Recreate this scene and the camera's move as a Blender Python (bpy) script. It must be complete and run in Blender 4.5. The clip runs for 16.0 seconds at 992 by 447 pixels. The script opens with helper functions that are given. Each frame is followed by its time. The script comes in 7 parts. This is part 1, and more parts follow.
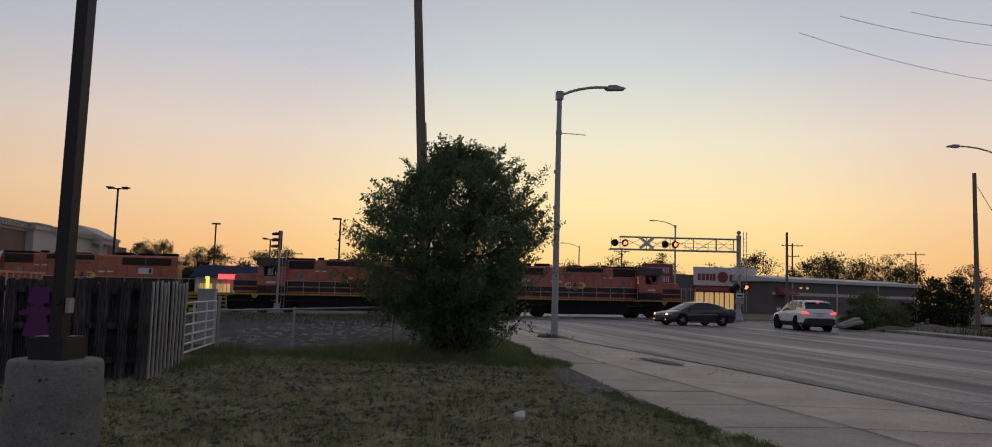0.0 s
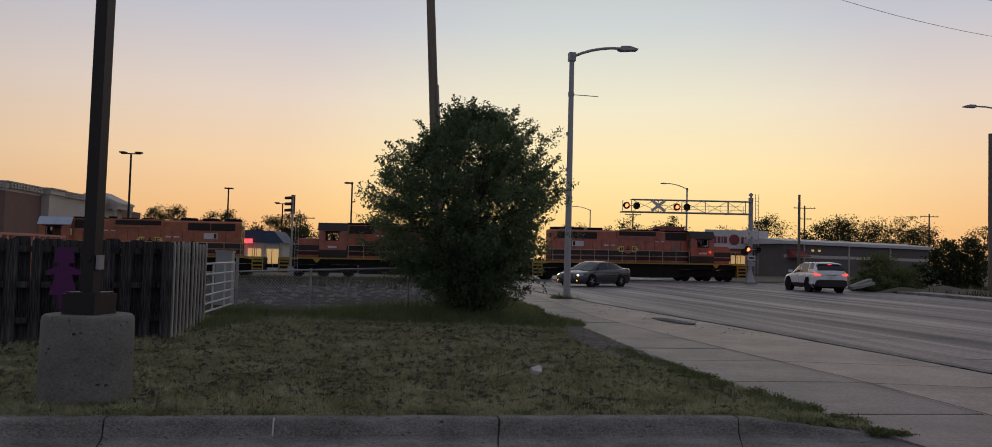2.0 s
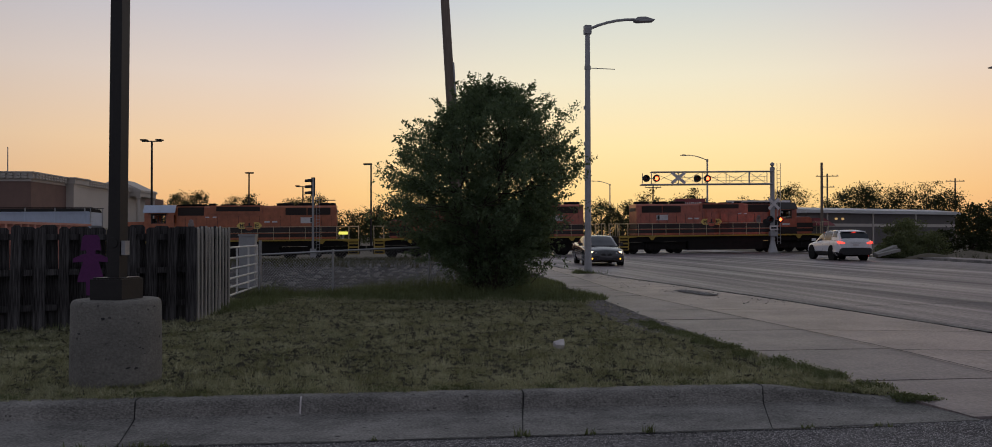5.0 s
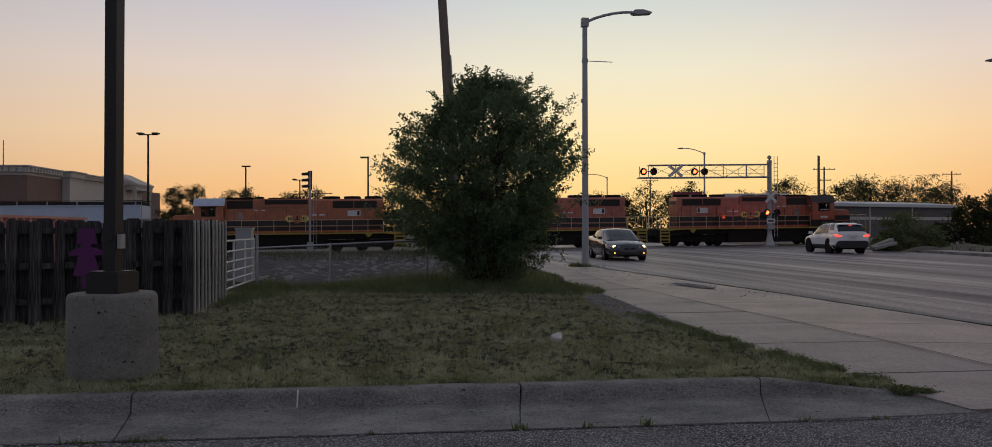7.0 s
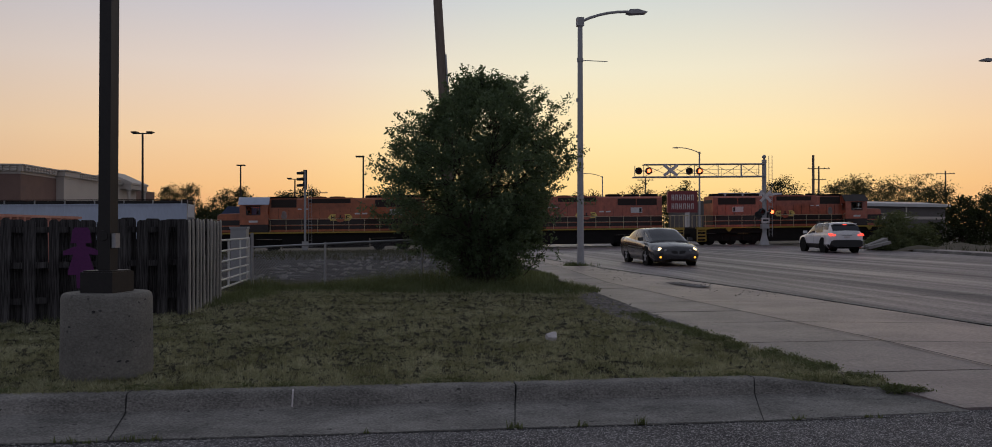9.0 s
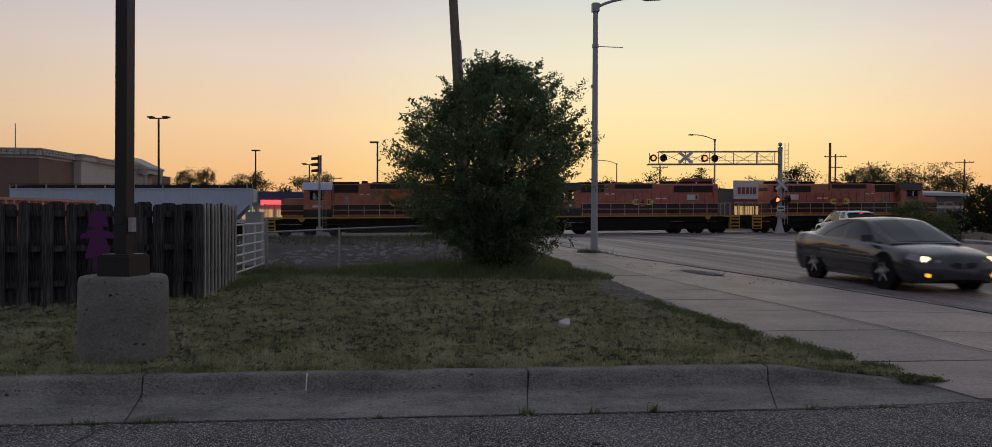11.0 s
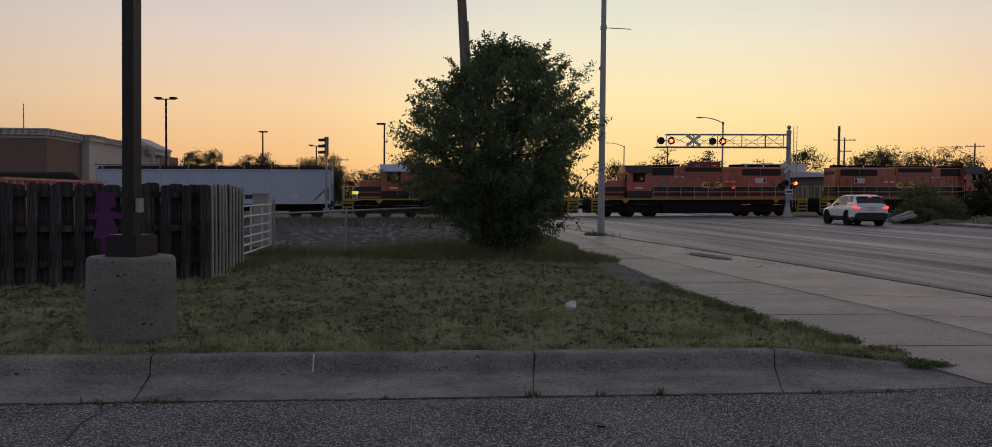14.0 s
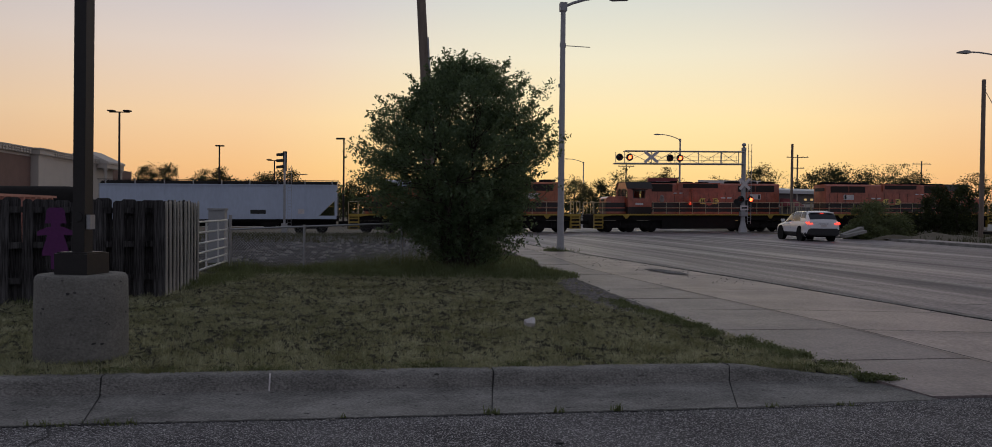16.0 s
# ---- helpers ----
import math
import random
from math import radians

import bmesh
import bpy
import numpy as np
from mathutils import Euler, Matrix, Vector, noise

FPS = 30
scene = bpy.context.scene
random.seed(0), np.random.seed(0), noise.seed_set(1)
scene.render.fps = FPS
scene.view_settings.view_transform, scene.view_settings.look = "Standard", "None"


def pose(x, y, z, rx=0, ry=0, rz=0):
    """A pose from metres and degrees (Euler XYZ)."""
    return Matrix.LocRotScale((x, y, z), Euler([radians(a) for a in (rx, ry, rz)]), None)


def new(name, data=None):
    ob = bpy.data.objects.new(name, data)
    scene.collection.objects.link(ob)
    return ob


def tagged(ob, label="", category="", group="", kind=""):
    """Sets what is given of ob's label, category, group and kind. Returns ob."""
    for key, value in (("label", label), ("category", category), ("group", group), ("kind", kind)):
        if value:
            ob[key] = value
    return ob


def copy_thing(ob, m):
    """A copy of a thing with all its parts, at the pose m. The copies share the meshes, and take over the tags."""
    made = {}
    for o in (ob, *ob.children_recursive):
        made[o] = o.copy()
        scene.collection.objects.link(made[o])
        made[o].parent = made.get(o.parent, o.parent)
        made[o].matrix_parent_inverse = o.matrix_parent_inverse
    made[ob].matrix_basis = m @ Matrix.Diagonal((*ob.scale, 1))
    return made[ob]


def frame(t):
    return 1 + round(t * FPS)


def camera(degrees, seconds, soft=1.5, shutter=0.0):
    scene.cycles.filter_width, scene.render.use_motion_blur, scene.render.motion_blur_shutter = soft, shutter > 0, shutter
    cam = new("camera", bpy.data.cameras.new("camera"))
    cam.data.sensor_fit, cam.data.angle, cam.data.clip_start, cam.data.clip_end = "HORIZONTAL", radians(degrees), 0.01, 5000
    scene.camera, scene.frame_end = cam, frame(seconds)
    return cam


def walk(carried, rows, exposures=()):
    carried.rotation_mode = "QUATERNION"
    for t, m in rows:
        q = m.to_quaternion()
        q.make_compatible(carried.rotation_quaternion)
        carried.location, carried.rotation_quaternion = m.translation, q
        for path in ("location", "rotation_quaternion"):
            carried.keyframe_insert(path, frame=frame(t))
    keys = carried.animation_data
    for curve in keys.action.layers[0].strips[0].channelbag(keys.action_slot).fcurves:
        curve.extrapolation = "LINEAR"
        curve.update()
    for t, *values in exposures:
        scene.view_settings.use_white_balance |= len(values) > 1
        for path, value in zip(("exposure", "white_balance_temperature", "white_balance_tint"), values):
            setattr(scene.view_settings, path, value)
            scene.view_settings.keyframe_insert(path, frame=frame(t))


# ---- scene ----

# ---- camera ----
cam = camera(64.0, 16.0, soft=0.85, shutter=0.4)
EYE_Z = 1.45
# seconds, x, y, z (from the eye's rest), yaw, pitch, roll
PATH = [
    (0.0, 0.061, 0.105, 0.092, 0.033, 5.072, -1.656),
    (0.5, 0.021, 0.003, 0.014, 0.543, 3.645, -1.489),
    (1.0, 0.011, 0.021, 0.020, 0.420, 3.167, -1.535),
    (1.5, -0.003, -0.012, 0.021, 0.772, 2.632, -1.683),
    (2.0, -0.005, -0.015, 0.020, 0.818, 2.452, -1.494),
    (2.5, 0.000, -0.015, 0.011, 1.025, 2.194, -0.872),
    (3.0, 0.002, -0.009, 0.011, 1.463, 1.960, -0.137),
    (3.5, -0.003, -0.021, 0.007, 1.963, 1.644, -0.080),
    (4.0, -0.001, -0.025, 0.003, 2.305, 1.263, 0.044),
    (6.5, 0.004, -0.005, 0.004, 2.242, 0.433, 0.076),
    (7.0, 0.001, 0.000, 0.001, 2.100, 0.314, 0.101),
    (7.5, 0.002, 0.002, 0.004, 1.965, 0.380, 0.156),
    (8.0, 0.005, -0.004, 0.003, 1.804, 0.454, 0.186),
    (8.5, 0.005, -0.009, 0.002, 1.676, 0.434, 0.153),
    (9.0, 0.004, -0.012, 0.003, 1.764, 0.254, 0.082),
    (11.5, 0.004, 0.000, 0.002, 2.938, -0.971, -0.334),
    (12.0, 0.001, 0.005, 0.001, 3.053, -1.225, -0.400),
    (12.5, 0.002, 0.004, 0.002, 3.167, -1.508, -0.442),
    (13.0, 0.004, 0.005, 0.001, 3.242, -1.706, -0.435),
    (13.5, 0.004, -0.001, 0.002, 3.279, -1.917, -0.461),
    (14.0, 0.002, 0.009, 0.002, 3.238, -2.007, -0.514),
    (14.5, 0.002, 0.018, 0.002, 2.975, -1.937, -0.614),
    (15.0, 0.002, 0.019, 0.005, 1.799, -1.542, -0.759),
    (15.5, 0.008, 0.029, 0.009, 0.120, -0.938, -0.771),
    (16.0, 0.013, -0.012, 0.020, 0.374, -0.879, -0.628),
]
walk(cam, [(t, pose(x, y, EYE_Z + z, 90 + p, r, a)) for t, x, y, z, a, p, r in PATH])

# ---- sky and light: dusk, the sun just set ahead ----
world = bpy.data.worlds.new("dusk")
scene.world = world
world.use_nodes = True
wt = world.node_tree
wt.nodes.clear()


def wn(kind, **vals):
    n = wt.nodes.new(kind)
    for k, v in vals.items():
        n.inputs[k].default_value = v
    return n


def fill_ramp(ramp, stops):
    el = ramp.elements
    while len(el) > 1:
        el.remove(el[-1])
    for i, (p, c) in enumerate(stops):
        e = el[0] if i == 0 else el.new(p)
        e.position = p
        e.color = (*c, 1)


co = wt.nodes.new("ShaderNodeTexCoord")
sep = wt.nodes.new("ShaderNodeSeparateXYZ")
wt.links.new(co.outputs["Generated"], sep.inputs[0])
west = wt.nodes.new("ShaderNodeValToRGB")     # towards the afterglow, by height
fill_ramp(west.color_ramp, [(0.0, (0.87, 0.41, 0.17)), (0.05, (0.95, 0.55, 0.24)), (0.11, (0.95, 0.655, 0.38)),
                            (0.19, (0.81, 0.672, 0.57)), (0.28, (0.58, 0.575, 0.635)), (0.45, (0.40, 0.425, 0.50)), (1.0, (0.20, 0.215, 0.265))])
east = wt.nodes.new("ShaderNodeValToRGB")     # the dim side behind
fill_ramp(east.color_ramp, [(0.0, (0.19, 0.185, 0.22)), (0.12, (0.27, 0.265, 0.32)), (0.3, (0.26, 0.27, 0.33)), (1.0, (0.20, 0.215, 0.265))])
for r in (west, east):
    wt.links.new(sep.outputs["Z"], r.inputs[0])
GLOW = Vector((math.sin(radians(6.5)), math.cos(radians(6.5)), 0.0))
dot = wt.nodes.new("ShaderNodeVectorMath")
dot.operation = "DOT_PRODUCT"
dot.inputs[1].default_value = GLOW
wt.links.new(co.outputs["Generated"], dot.inputs[0])
side = wt.nodes.new("ShaderNodeMapRange")
side.inputs["From Min"].default_value, side.inputs["From Max"].default_value = 0.28, 0.98
side.interpolation_type = "SMOOTHSTEP"
wt.links.new(dot.outputs["Value"], side.inputs["Value"])
mix = wt.nodes.new("ShaderNodeMix")
mix.data_type = "RGBA"
wt.links.new(side.outputs[0], mix.inputs["Factor"])
wt.links.new(east.outputs[0], mix.inputs[6])
wt.links.new(west.outputs[0], mix.inputs[7])
near_sun = wt.nodes.new("ShaderNodeMapRange")  # the yellow core of the afterglow
near_sun.inputs["From Min"].default_value, near_sun.inputs["From Max"].default_value = 0.90, 1.0
near_sun.interpolation_type = "SMOOTHSTEP"
wt.links.new(dot.outputs["Value"], near_sun.inputs["Value"])
core = wt.nodes.new("ShaderNodeMix")
core.data_type, core.blend_type = "RGBA", "ADD"
core.inputs[7].default_value = (0.09, 0.16, 0.05, 1)
wt.links.new(near_sun.outputs[0], core.inputs["Factor"])
wt.links.new(mix.outputs[2], core.inputs[6])
bg = wn("ShaderNodeBackground", Strength=1.0)
wt.links.new(core.outputs[2], bg.inputs["Color"])
wo = wt.nodes.new("ShaderNodeOutputWorld")
wt.links.new(bg.outputs[0], wo.inputs[0])
scene.view_settings.exposure = 0.0

# ---- materials ----
MATS = {}


def mat(name, c1, c2=None, rough=0.8, metal=0.0, scale=6.0, fine=60.0, bump=0.2, spec=0.5, emit=0.0, vary=0.0, speck=None, stretch=(1, 1, 1), coat=0.0, turn=0.0, contrast=1.0, grain=None, worn=0.0):
    """A surface with variation at two scales; emit for what gives off light."""
    if name in MATS:
        return MATS[name]
    m = bpy.data.materials.new(name)
    m.use_nodes = True
    t = m.node_tree
    b = t.nodes["Principled BSDF"]
    b.inputs["Roughness"].default_value = rough
    b.inputs["Metallic"].default_value = metal
    b.inputs["Specular IOR Level"].default_value = spec
    b.inputs["Coat Weight"].default_value = coat
    b.inputs["Coat Roughness"].default_value = 0.06
    c2 = c2 or tuple(v * 0.72 for v in c1)
    tc = t.nodes.new("ShaderNodeTexCoord")
    mp = t.nodes.new("ShaderNodeMapping")
    if turn:
        mp.vector_type = "TEXTURE"
    mp.inputs["Scale"].default_value = tuple(1 / v for v in stretch) if turn else stretch
    mp.inputs["Rotation"].default_value = (0, 0, radians(turn))
    t.links.new(tc.outputs["Object"], mp.inputs[0])
    n1 = t.nodes.new("ShaderNodeTexNoise")
    n1.inputs["Scale"].default_value, n1.inputs["Detail"].default_value, n1.inputs["Roughness"].default_value = scale, 6, 0.65
    n2 = t.nodes.new("ShaderNodeTexNoise")
    n2.inputs["Scale"].default_value, n2.inputs["Detail"].default_value = fine, 3
    for n in (n1, n2):
        t.links.new(mp.outputs[0], n.inputs["Vector"])
    ad = t.nodes.new("ShaderNodeMath")
    ad.operation = "MULTIPLY_ADD"
    ad.inputs[1].default_value = 0.45
    t.links.new(n2.outputs["Fac"], ad.inputs[0])
    m2 = t.nodes.new("ShaderNodeMath")
    m2.operation = "MULTIPLY"
    m2.inputs[1].default_value = 0.62
    t.links.new(n1.outputs["Fac"], m2.inputs[0])
    t.links.new(m2.outputs[0], ad.inputs[2])
    rp = t.nodes.new("ShaderNodeMapRange")
    rp.inputs["From Min"].default_value, rp.inputs["From Max"].default_value = 0.54 - 0.21 * contrast, 0.54 + 0.21 * contrast
    t.links.new(ad.outputs[0], rp.inputs["Value"])
    mx = t.nodes.new("ShaderNodeMix")
    mx.data_type = "RGBA"
    mx.inputs[6].default_value, mx.inputs[7].default_value = (*c2, 1), (*c1, 1)
    t.links.new(rp.outputs[0], mx.inputs["Factor"])
    col = mx.outputs[2]
    if speck:
        sc, amount, colour = speck
        v = t.nodes.new("ShaderNodeTexVoronoi")
        v.inputs["Scale"].default_value = sc
        t.links.new(mp.outputs[0], v.inputs["Vector"])
        sx = t.nodes.new("ShaderNodeSeparateColor")
        t.links.new(v.outputs["Color"], sx.inputs[0])
        sr = t.nodes.new("ShaderNodeMapRange")
        sr.inputs["From Min"].default_value, sr.inputs["From Max"].default_value = 1 - amount, 1.0
        t.links.new(sx.outputs[0], sr.inputs["Value"])
        mm = t.nodes.new("ShaderNodeMix")
        mm.data_type = "RGBA"
        mm.inputs[7].default_value = (*colour, 1)
        t.links.new(sr.outputs[0], mm.inputs["Factor"])
        t.links.new(col, mm.inputs[6])
        col = mm.outputs[2]
    if vary:
        oi = t.nodes.new("ShaderNodeObjectInfo")
        ge = t.nodes.new("ShaderNodeNewGeometry")
        a2 = t.nodes.new("ShaderNodeMath")
        a2.operation = "ADD"
        t.links.new(oi.outputs["Random"], a2.inputs[0])
        t.links.new(ge.outputs["Random Per Island"], a2.inputs[1])
        vr = t.nodes.new("ShaderNodeMapRange")
        vr.inputs["From Max"].default_value = 2.0
        vr.inputs["To Min"].default_value, vr.inputs["To Max"].default_value = 1 - vary, 1 + vary
        t.links.new(a2.outputs[0], vr.inputs["Value"])
        hs = t.nodes.new("ShaderNodeHueSaturation")
        t.links.new(vr.outputs[0], hs.inputs["Value"])
        t.links.new(col, hs.inputs["Color"])
        col = hs.outputs[0]
    if grain:
        gs, amount = grain
        gn = t.nodes.new("ShaderNodeTexNoise")
        gn.inputs["Scale"].default_value, gn.inputs["Detail"].default_value = gs, 4
        t.links.new(tc.outputs["Object"], gn.inputs["Vector"])
        gr = t.nodes.new("ShaderNodeMapRange")
        gr.inputs["From Min"].default_value, gr.inputs["From Max"].default_value = 0.34, 0.66
        gr.inputs["To Min"].default_value, gr.inputs["To Max"].default_value = 1 - amount, 1 + amount
        t.links.new(gn.outputs["Fac"], gr.inputs["Value"])
        gh = t.nodes.new("ShaderNodeHueSaturation")
        t.links.new(gr.outputs[0], gh.inputs["Value"])
        t.links.new(col, gh.inputs["Color"])
        col = gh.outputs[0]
    t.links.new(col, b.inputs["Base Color"])
    if worn:
        rr = t.nodes.new("ShaderNodeMapRange")
        rr.inputs["To Min"].default_value, rr.inputs["To Max"].default_value = rough + worn, rough - worn
        t.links.new(rp.outputs[0], rr.inputs["Value"])
        t.links.new(rr.outputs[0], b.inputs["Roughness"])
    if emit:
        b.inputs["Emission Color"].default_value = (*c1, 1)
        b.inputs["Emission Strength"].default_value = emit
    if bump:
        bp = t.nodes.new("ShaderNodeBump")
        bp.inputs["Strength"].default_value, bp.inputs["Distance"].default_value = bump, 0.02
        t.links.new(ad.outputs[0], bp.inputs["Height"])
        t.links.new(bp.outputs[0], b.inputs["Normal"])
    MATS[name] = m
    return m


def leaf_mat(name, c1, c2, through_amount=0.35, scale=1.5, fine=9.0, contrast=1.0, vary=0.45):
    if name in MATS:
        return MATS[name]
    m = mat(name, c1, c2, rough=0.7, scale=scale, fine=fine, bump=0, vary=vary, spec=0.2, contrast=contrast)
    t = m.node_tree
    b = t.nodes["Principled BSDF"]
    tr = t.nodes.new("ShaderNodeBsdfTranslucent")
    tr.inputs["Color"].default_value = (c1[0] * 1.6, c1[1] * 1.5, c1[2], 1)
    ms = t.nodes.new("ShaderNodeMixShader")
    ms.inputs[0].default_value = through_amount
    t.links.new(b.outputs[0], ms.inputs[1])
    t.links.new(tr.outputs[0], ms.inputs[2])
    t.links.new(ms.outputs[0], t.nodes["Material Output"].inputs["Surface"])
    return m


M_LOT = mat("lot_asphalt", (0.135, 0.128, 0.13), (0.020, 0.018, 0.02), rough=0.95, scale=1.1, fine=110, bump=1.0, contrast=0.65, speck=(125, 0.34, (0.57, 0.545, 0.54)), grain=(70, 0.3))
M_ROAD = mat("road_asphalt", (0.272, 0.222, 0.226), (0.078, 0.064, 0.067), rough=0.54, scale=0.55, fine=1.6, bump=0.12, stretch=(1, 0.035, 1), turn=9.8, contrast=0.52, grain=(13, 0.45), worn=0.12)
M_CONC = mat("concrete", (0.36, 0.345, 0.32), (0.20, 0.19, 0.175), rough=0.88, scale=2.2, fine=40, bump=0.35, speck=(14, 0.03, (0.05, 0.05, 0.05)))
M_KERB = mat("kerb_concrete", (0.305, 0.291, 0.268), (0.105, 0.100, 0.092), rough=0.92, scale=1.7, fine=60, bump=0.7, stretch=(0.8, 1, 1.6), contrast=0.6, speck=(45, 0.012, (0.035, 0.033, 0.03)), grain=(60, 0.16))
M_SOIL = mat("gravelly_soil", (0.20, 0.183, 0.172), (0.055, 0.05, 0.048), rough=1.0, spec=0.1, scale=2.5, fine=30, bump=1.0, contrast=0.6, speck=(26, 0.35, (0.27, 0.25, 0.24)))
M_BASE = mat("base_concrete", (0.25, 0.238, 0.211), (0.12, 0.114, 0.1), rough=0.9, scale=2.4, fine=45, bump=0.45, stretch=(1, 1, 1.5), contrast=0.9, speck=(40, 0.02, (0.03, 0.03, 0.03)), grain=(40, 0.12))
M_RAIL = mat("dull_handrail", (0.52, 0.44, 0.29), (0.40, 0.34, 0.22), rough=0.6, scale=2, fine=12, bump=0)
M_WALK = mat("sidewalk_concrete", (0.315, 0.256, 0.247), (0.130, 0.106, 0.102), rough=0.52, scale=0.9, fine=30, bump=0.22, vary=0.14, contrast=0.72, grain=(26, 0.10))
M_VERGE = mat("verge_concrete", (0.42, 0.325, 0.293), (0.165, 0.128, 0.115), rough=0.5, scale=0.7, fine=24, bump=0.25, contrast=0.7, grain=(40, 0.10))
M_DIRT = mat("dirt", (0.19, 0.16, 0.115), (0.085, 0.075, 0.052), rough=0.95, scale=0.35, fine=8, bump=0.6)
M_GRAVEL = mat("gravel", (0.095, 0.09, 0.092), (0.022, 0.021, 0.022), rough=1.0, scale=0.9, fine=20, bump=0.8, spec=0.1, contrast=0.6, stretch=(0.3, 1, 1), speck=(9, 0.22, (0.19, 0.185, 0.185)), grain=(9, 0.4))
M_TURF = mat("turf", (0.075, 0.070, 0.045), (0.014, 0.015, 0.009), rough=0.95, spec=0.1, scale=3.0, fine=28, bump=1.0, contrast=0.5)
M_BLADE = leaf_mat("grass_blade", (0.44, 0.435, 0.305), (0.046, 0.064, 0.027), 0.22, scale=1.7, fine=26, contrast=0.55, vary=0.75)
M_WEED = leaf_mat("weed_blade", (0.20, 0.232, 0.12), (0.032, 0.045, 0.019), 0.22, scale=3.0, fine=16, contrast=0.6)
M_SCRUB = leaf_mat("scrub_blade", (0.10, 0.10, 0.06), (0.055, 0.058, 0.035), 0.2)
M_LEAF = leaf_mat("bush_leaf", (0.175, 0.24, 0.14), (0.036, 0.062, 0.036), 0.28, scale=2.2, fine=12, contrast=0.55)
M_FARLEAF = leaf_mat("tree_leaf", (0.05, 0.062, 0.028), (0.028, 0.036, 0.018), 0.3)
M_BARK = mat("bark", (0.075, 0.06, 0.045), rough=0.95, scale=5, fine=40, bump=0.8, stretch=(1, 1, 0.25))
M_POLEWOOD = mat("pole_wood", (0.27, 0.215, 0.175), (0.13, 0.10, 0.082), rough=0.9, scale=6, fine=40, bump=0.6, stretch=(1, 1, 0.08))
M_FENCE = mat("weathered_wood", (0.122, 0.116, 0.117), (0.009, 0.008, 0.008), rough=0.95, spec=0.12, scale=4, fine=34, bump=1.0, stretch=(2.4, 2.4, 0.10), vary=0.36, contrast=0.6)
# Paler copy of the fence wood; afterglow on the return's boards painted into it
M_FENCE_LIT = mat("lit_fence_wood", (0.60, 0.555, 0.505), (0.26, 0.24, 0.215), rough=0.95, spec=0.2, scale=3, fine=30, bump=0.8, stretch=(2, 2, 0.12), vary=0.3)
M_BRONZE = mat("bronze_paint", (0.024, 0.021, 0.02), (0.013, 0.012, 0.012), rough=0.5, spec=0.35, scale=3, fine=30, bump=0.08)
M_GALV = mat("galvanised", (0.42, 0.42, 0.43), (0.30, 0.30, 0.31), rough=0.5, metal=0.6, scale=5, fine=30, bump=0.05)
M_LAMPGREY = mat("lamp_grey", (0.40, 0.40, 0.41), (0.30, 0.30, 0.31), rough=0.55, scale=4, fine=30, bump=0.05)
M_WHITE = mat("white_paint", (0.72, 0.71, 0.69), (0.55, 0.54, 0.52), rough=0.5, scale=2, fine=25, bump=0.05)
M_CARWHITE = mat("white_car_paint", (0.86, 0.86, 0.87), (0.80, 0.80, 0.82), rough=0.25, scale=1, fine=10, bump=0, coat=0.6)
M_CARGREY = mat("grey_car_paint", (0.040, 0.040, 0.044), (0.031, 0.031, 0.034), rough=0.24, metal=0.2, spec=0.5, scale=1, fine=10, bump=0, coat=0.7)
M_BLACK = mat("black_plastic", (0.02, 0.02, 0.021), rough=0.55, scale=6, fine=60, bump=0.1)
M_RUBBER = mat("rubber", (0.014, 0.014, 0.014), rough=0.9, spec=0.15, scale=10, fine=80, bump=0.2)
M_ALLOY = mat("alloy", (0.33, 0.33, 0.34), rough=0.35, metal=0.9, scale=5, fine=30, bump=0)
M_RIM = mat("dull_alloy_rim", (0.36, 0.36, 0.37), rough=0.42, metal=0.6, scale=5, fine=30, bump=0)
M_GLASS = mat("tinted_glass", (0.030, 0.036, 0.045), (0.024, 0.029, 0.037), rough=0.06, spec=0.4, scale=1, fine=3, bump=0)
M_CLEAR = bpy.data.materials.new("clear_glass")
M_CLEAR.use_nodes = True
M_CLEAR.node_tree.nodes["Principled BSDF"].inputs["Transmission Weight"].default_value = 1.0
M_CLEAR.node_tree.nodes["Principled BSDF"].inputs["Roughness"].default_value = 0.02
M_CLEAR.node_tree.nodes["Principled BSDF"].inputs["IOR"].default_value = 1.1
M_CLEAR.node_tree.nodes["Principled BSDF"].inputs["Base Color"].default_value = (0.82, 0.84, 0.84, 1)
M_ORANGE = mat("orange_loco_paint", (0.47, 0.105, 0.05), (0.31, 0.067, 0.033), rough=0.45, scale=0.8, fine=8, bump=0.03, stretch=(1, 1, 0.4), contrast=0.7, grain=(2.2, 0.16), coat=1.0)
M_ORANGE2 = mat("brighter_orange_loco_paint", (0.46, 0.130, 0.045), (0.32, 0.086, 0.032), rough=0.45, scale=0.8, fine=8, bump=0.05, stretch=(1, 1, 0.4), grain=(2.2, 0.16), coat=0.6)
M_LOCOBLACK = mat("black_loco_paint", (0.026, 0.014, 0.012), (0.012, 0.008, 0.007), rough=0.5, spec=0.3, scale=1, fine=9, bump=0.02, coat=0.5)
M_YELLOW = mat("yellow_loco_paint", (0.46, 0.31, 0.04), (0.28, 0.19, 0.03), rough=0.55, scale=1.5, fine=12, bump=0.05)
M_EMBLEM = mat("emblem_yellow", (0.80, 0.60, 0.16), (0.66, 0.48, 0.12), rough=0.5, scale=2, fine=12, bump=0)
M_UNDER = mat("underframe", (0.02, 0.018, 0.017), (0.01, 0.009, 0.009), spec=0.2, rough=0.9, scale=2, fine=15, bump=0.3)
M_GRILLE = mat("grille", (0.03, 0.018, 0.014), rough=0.75, scale=3, fine=30, bump=0.4, stretch=(6, 1, 1))
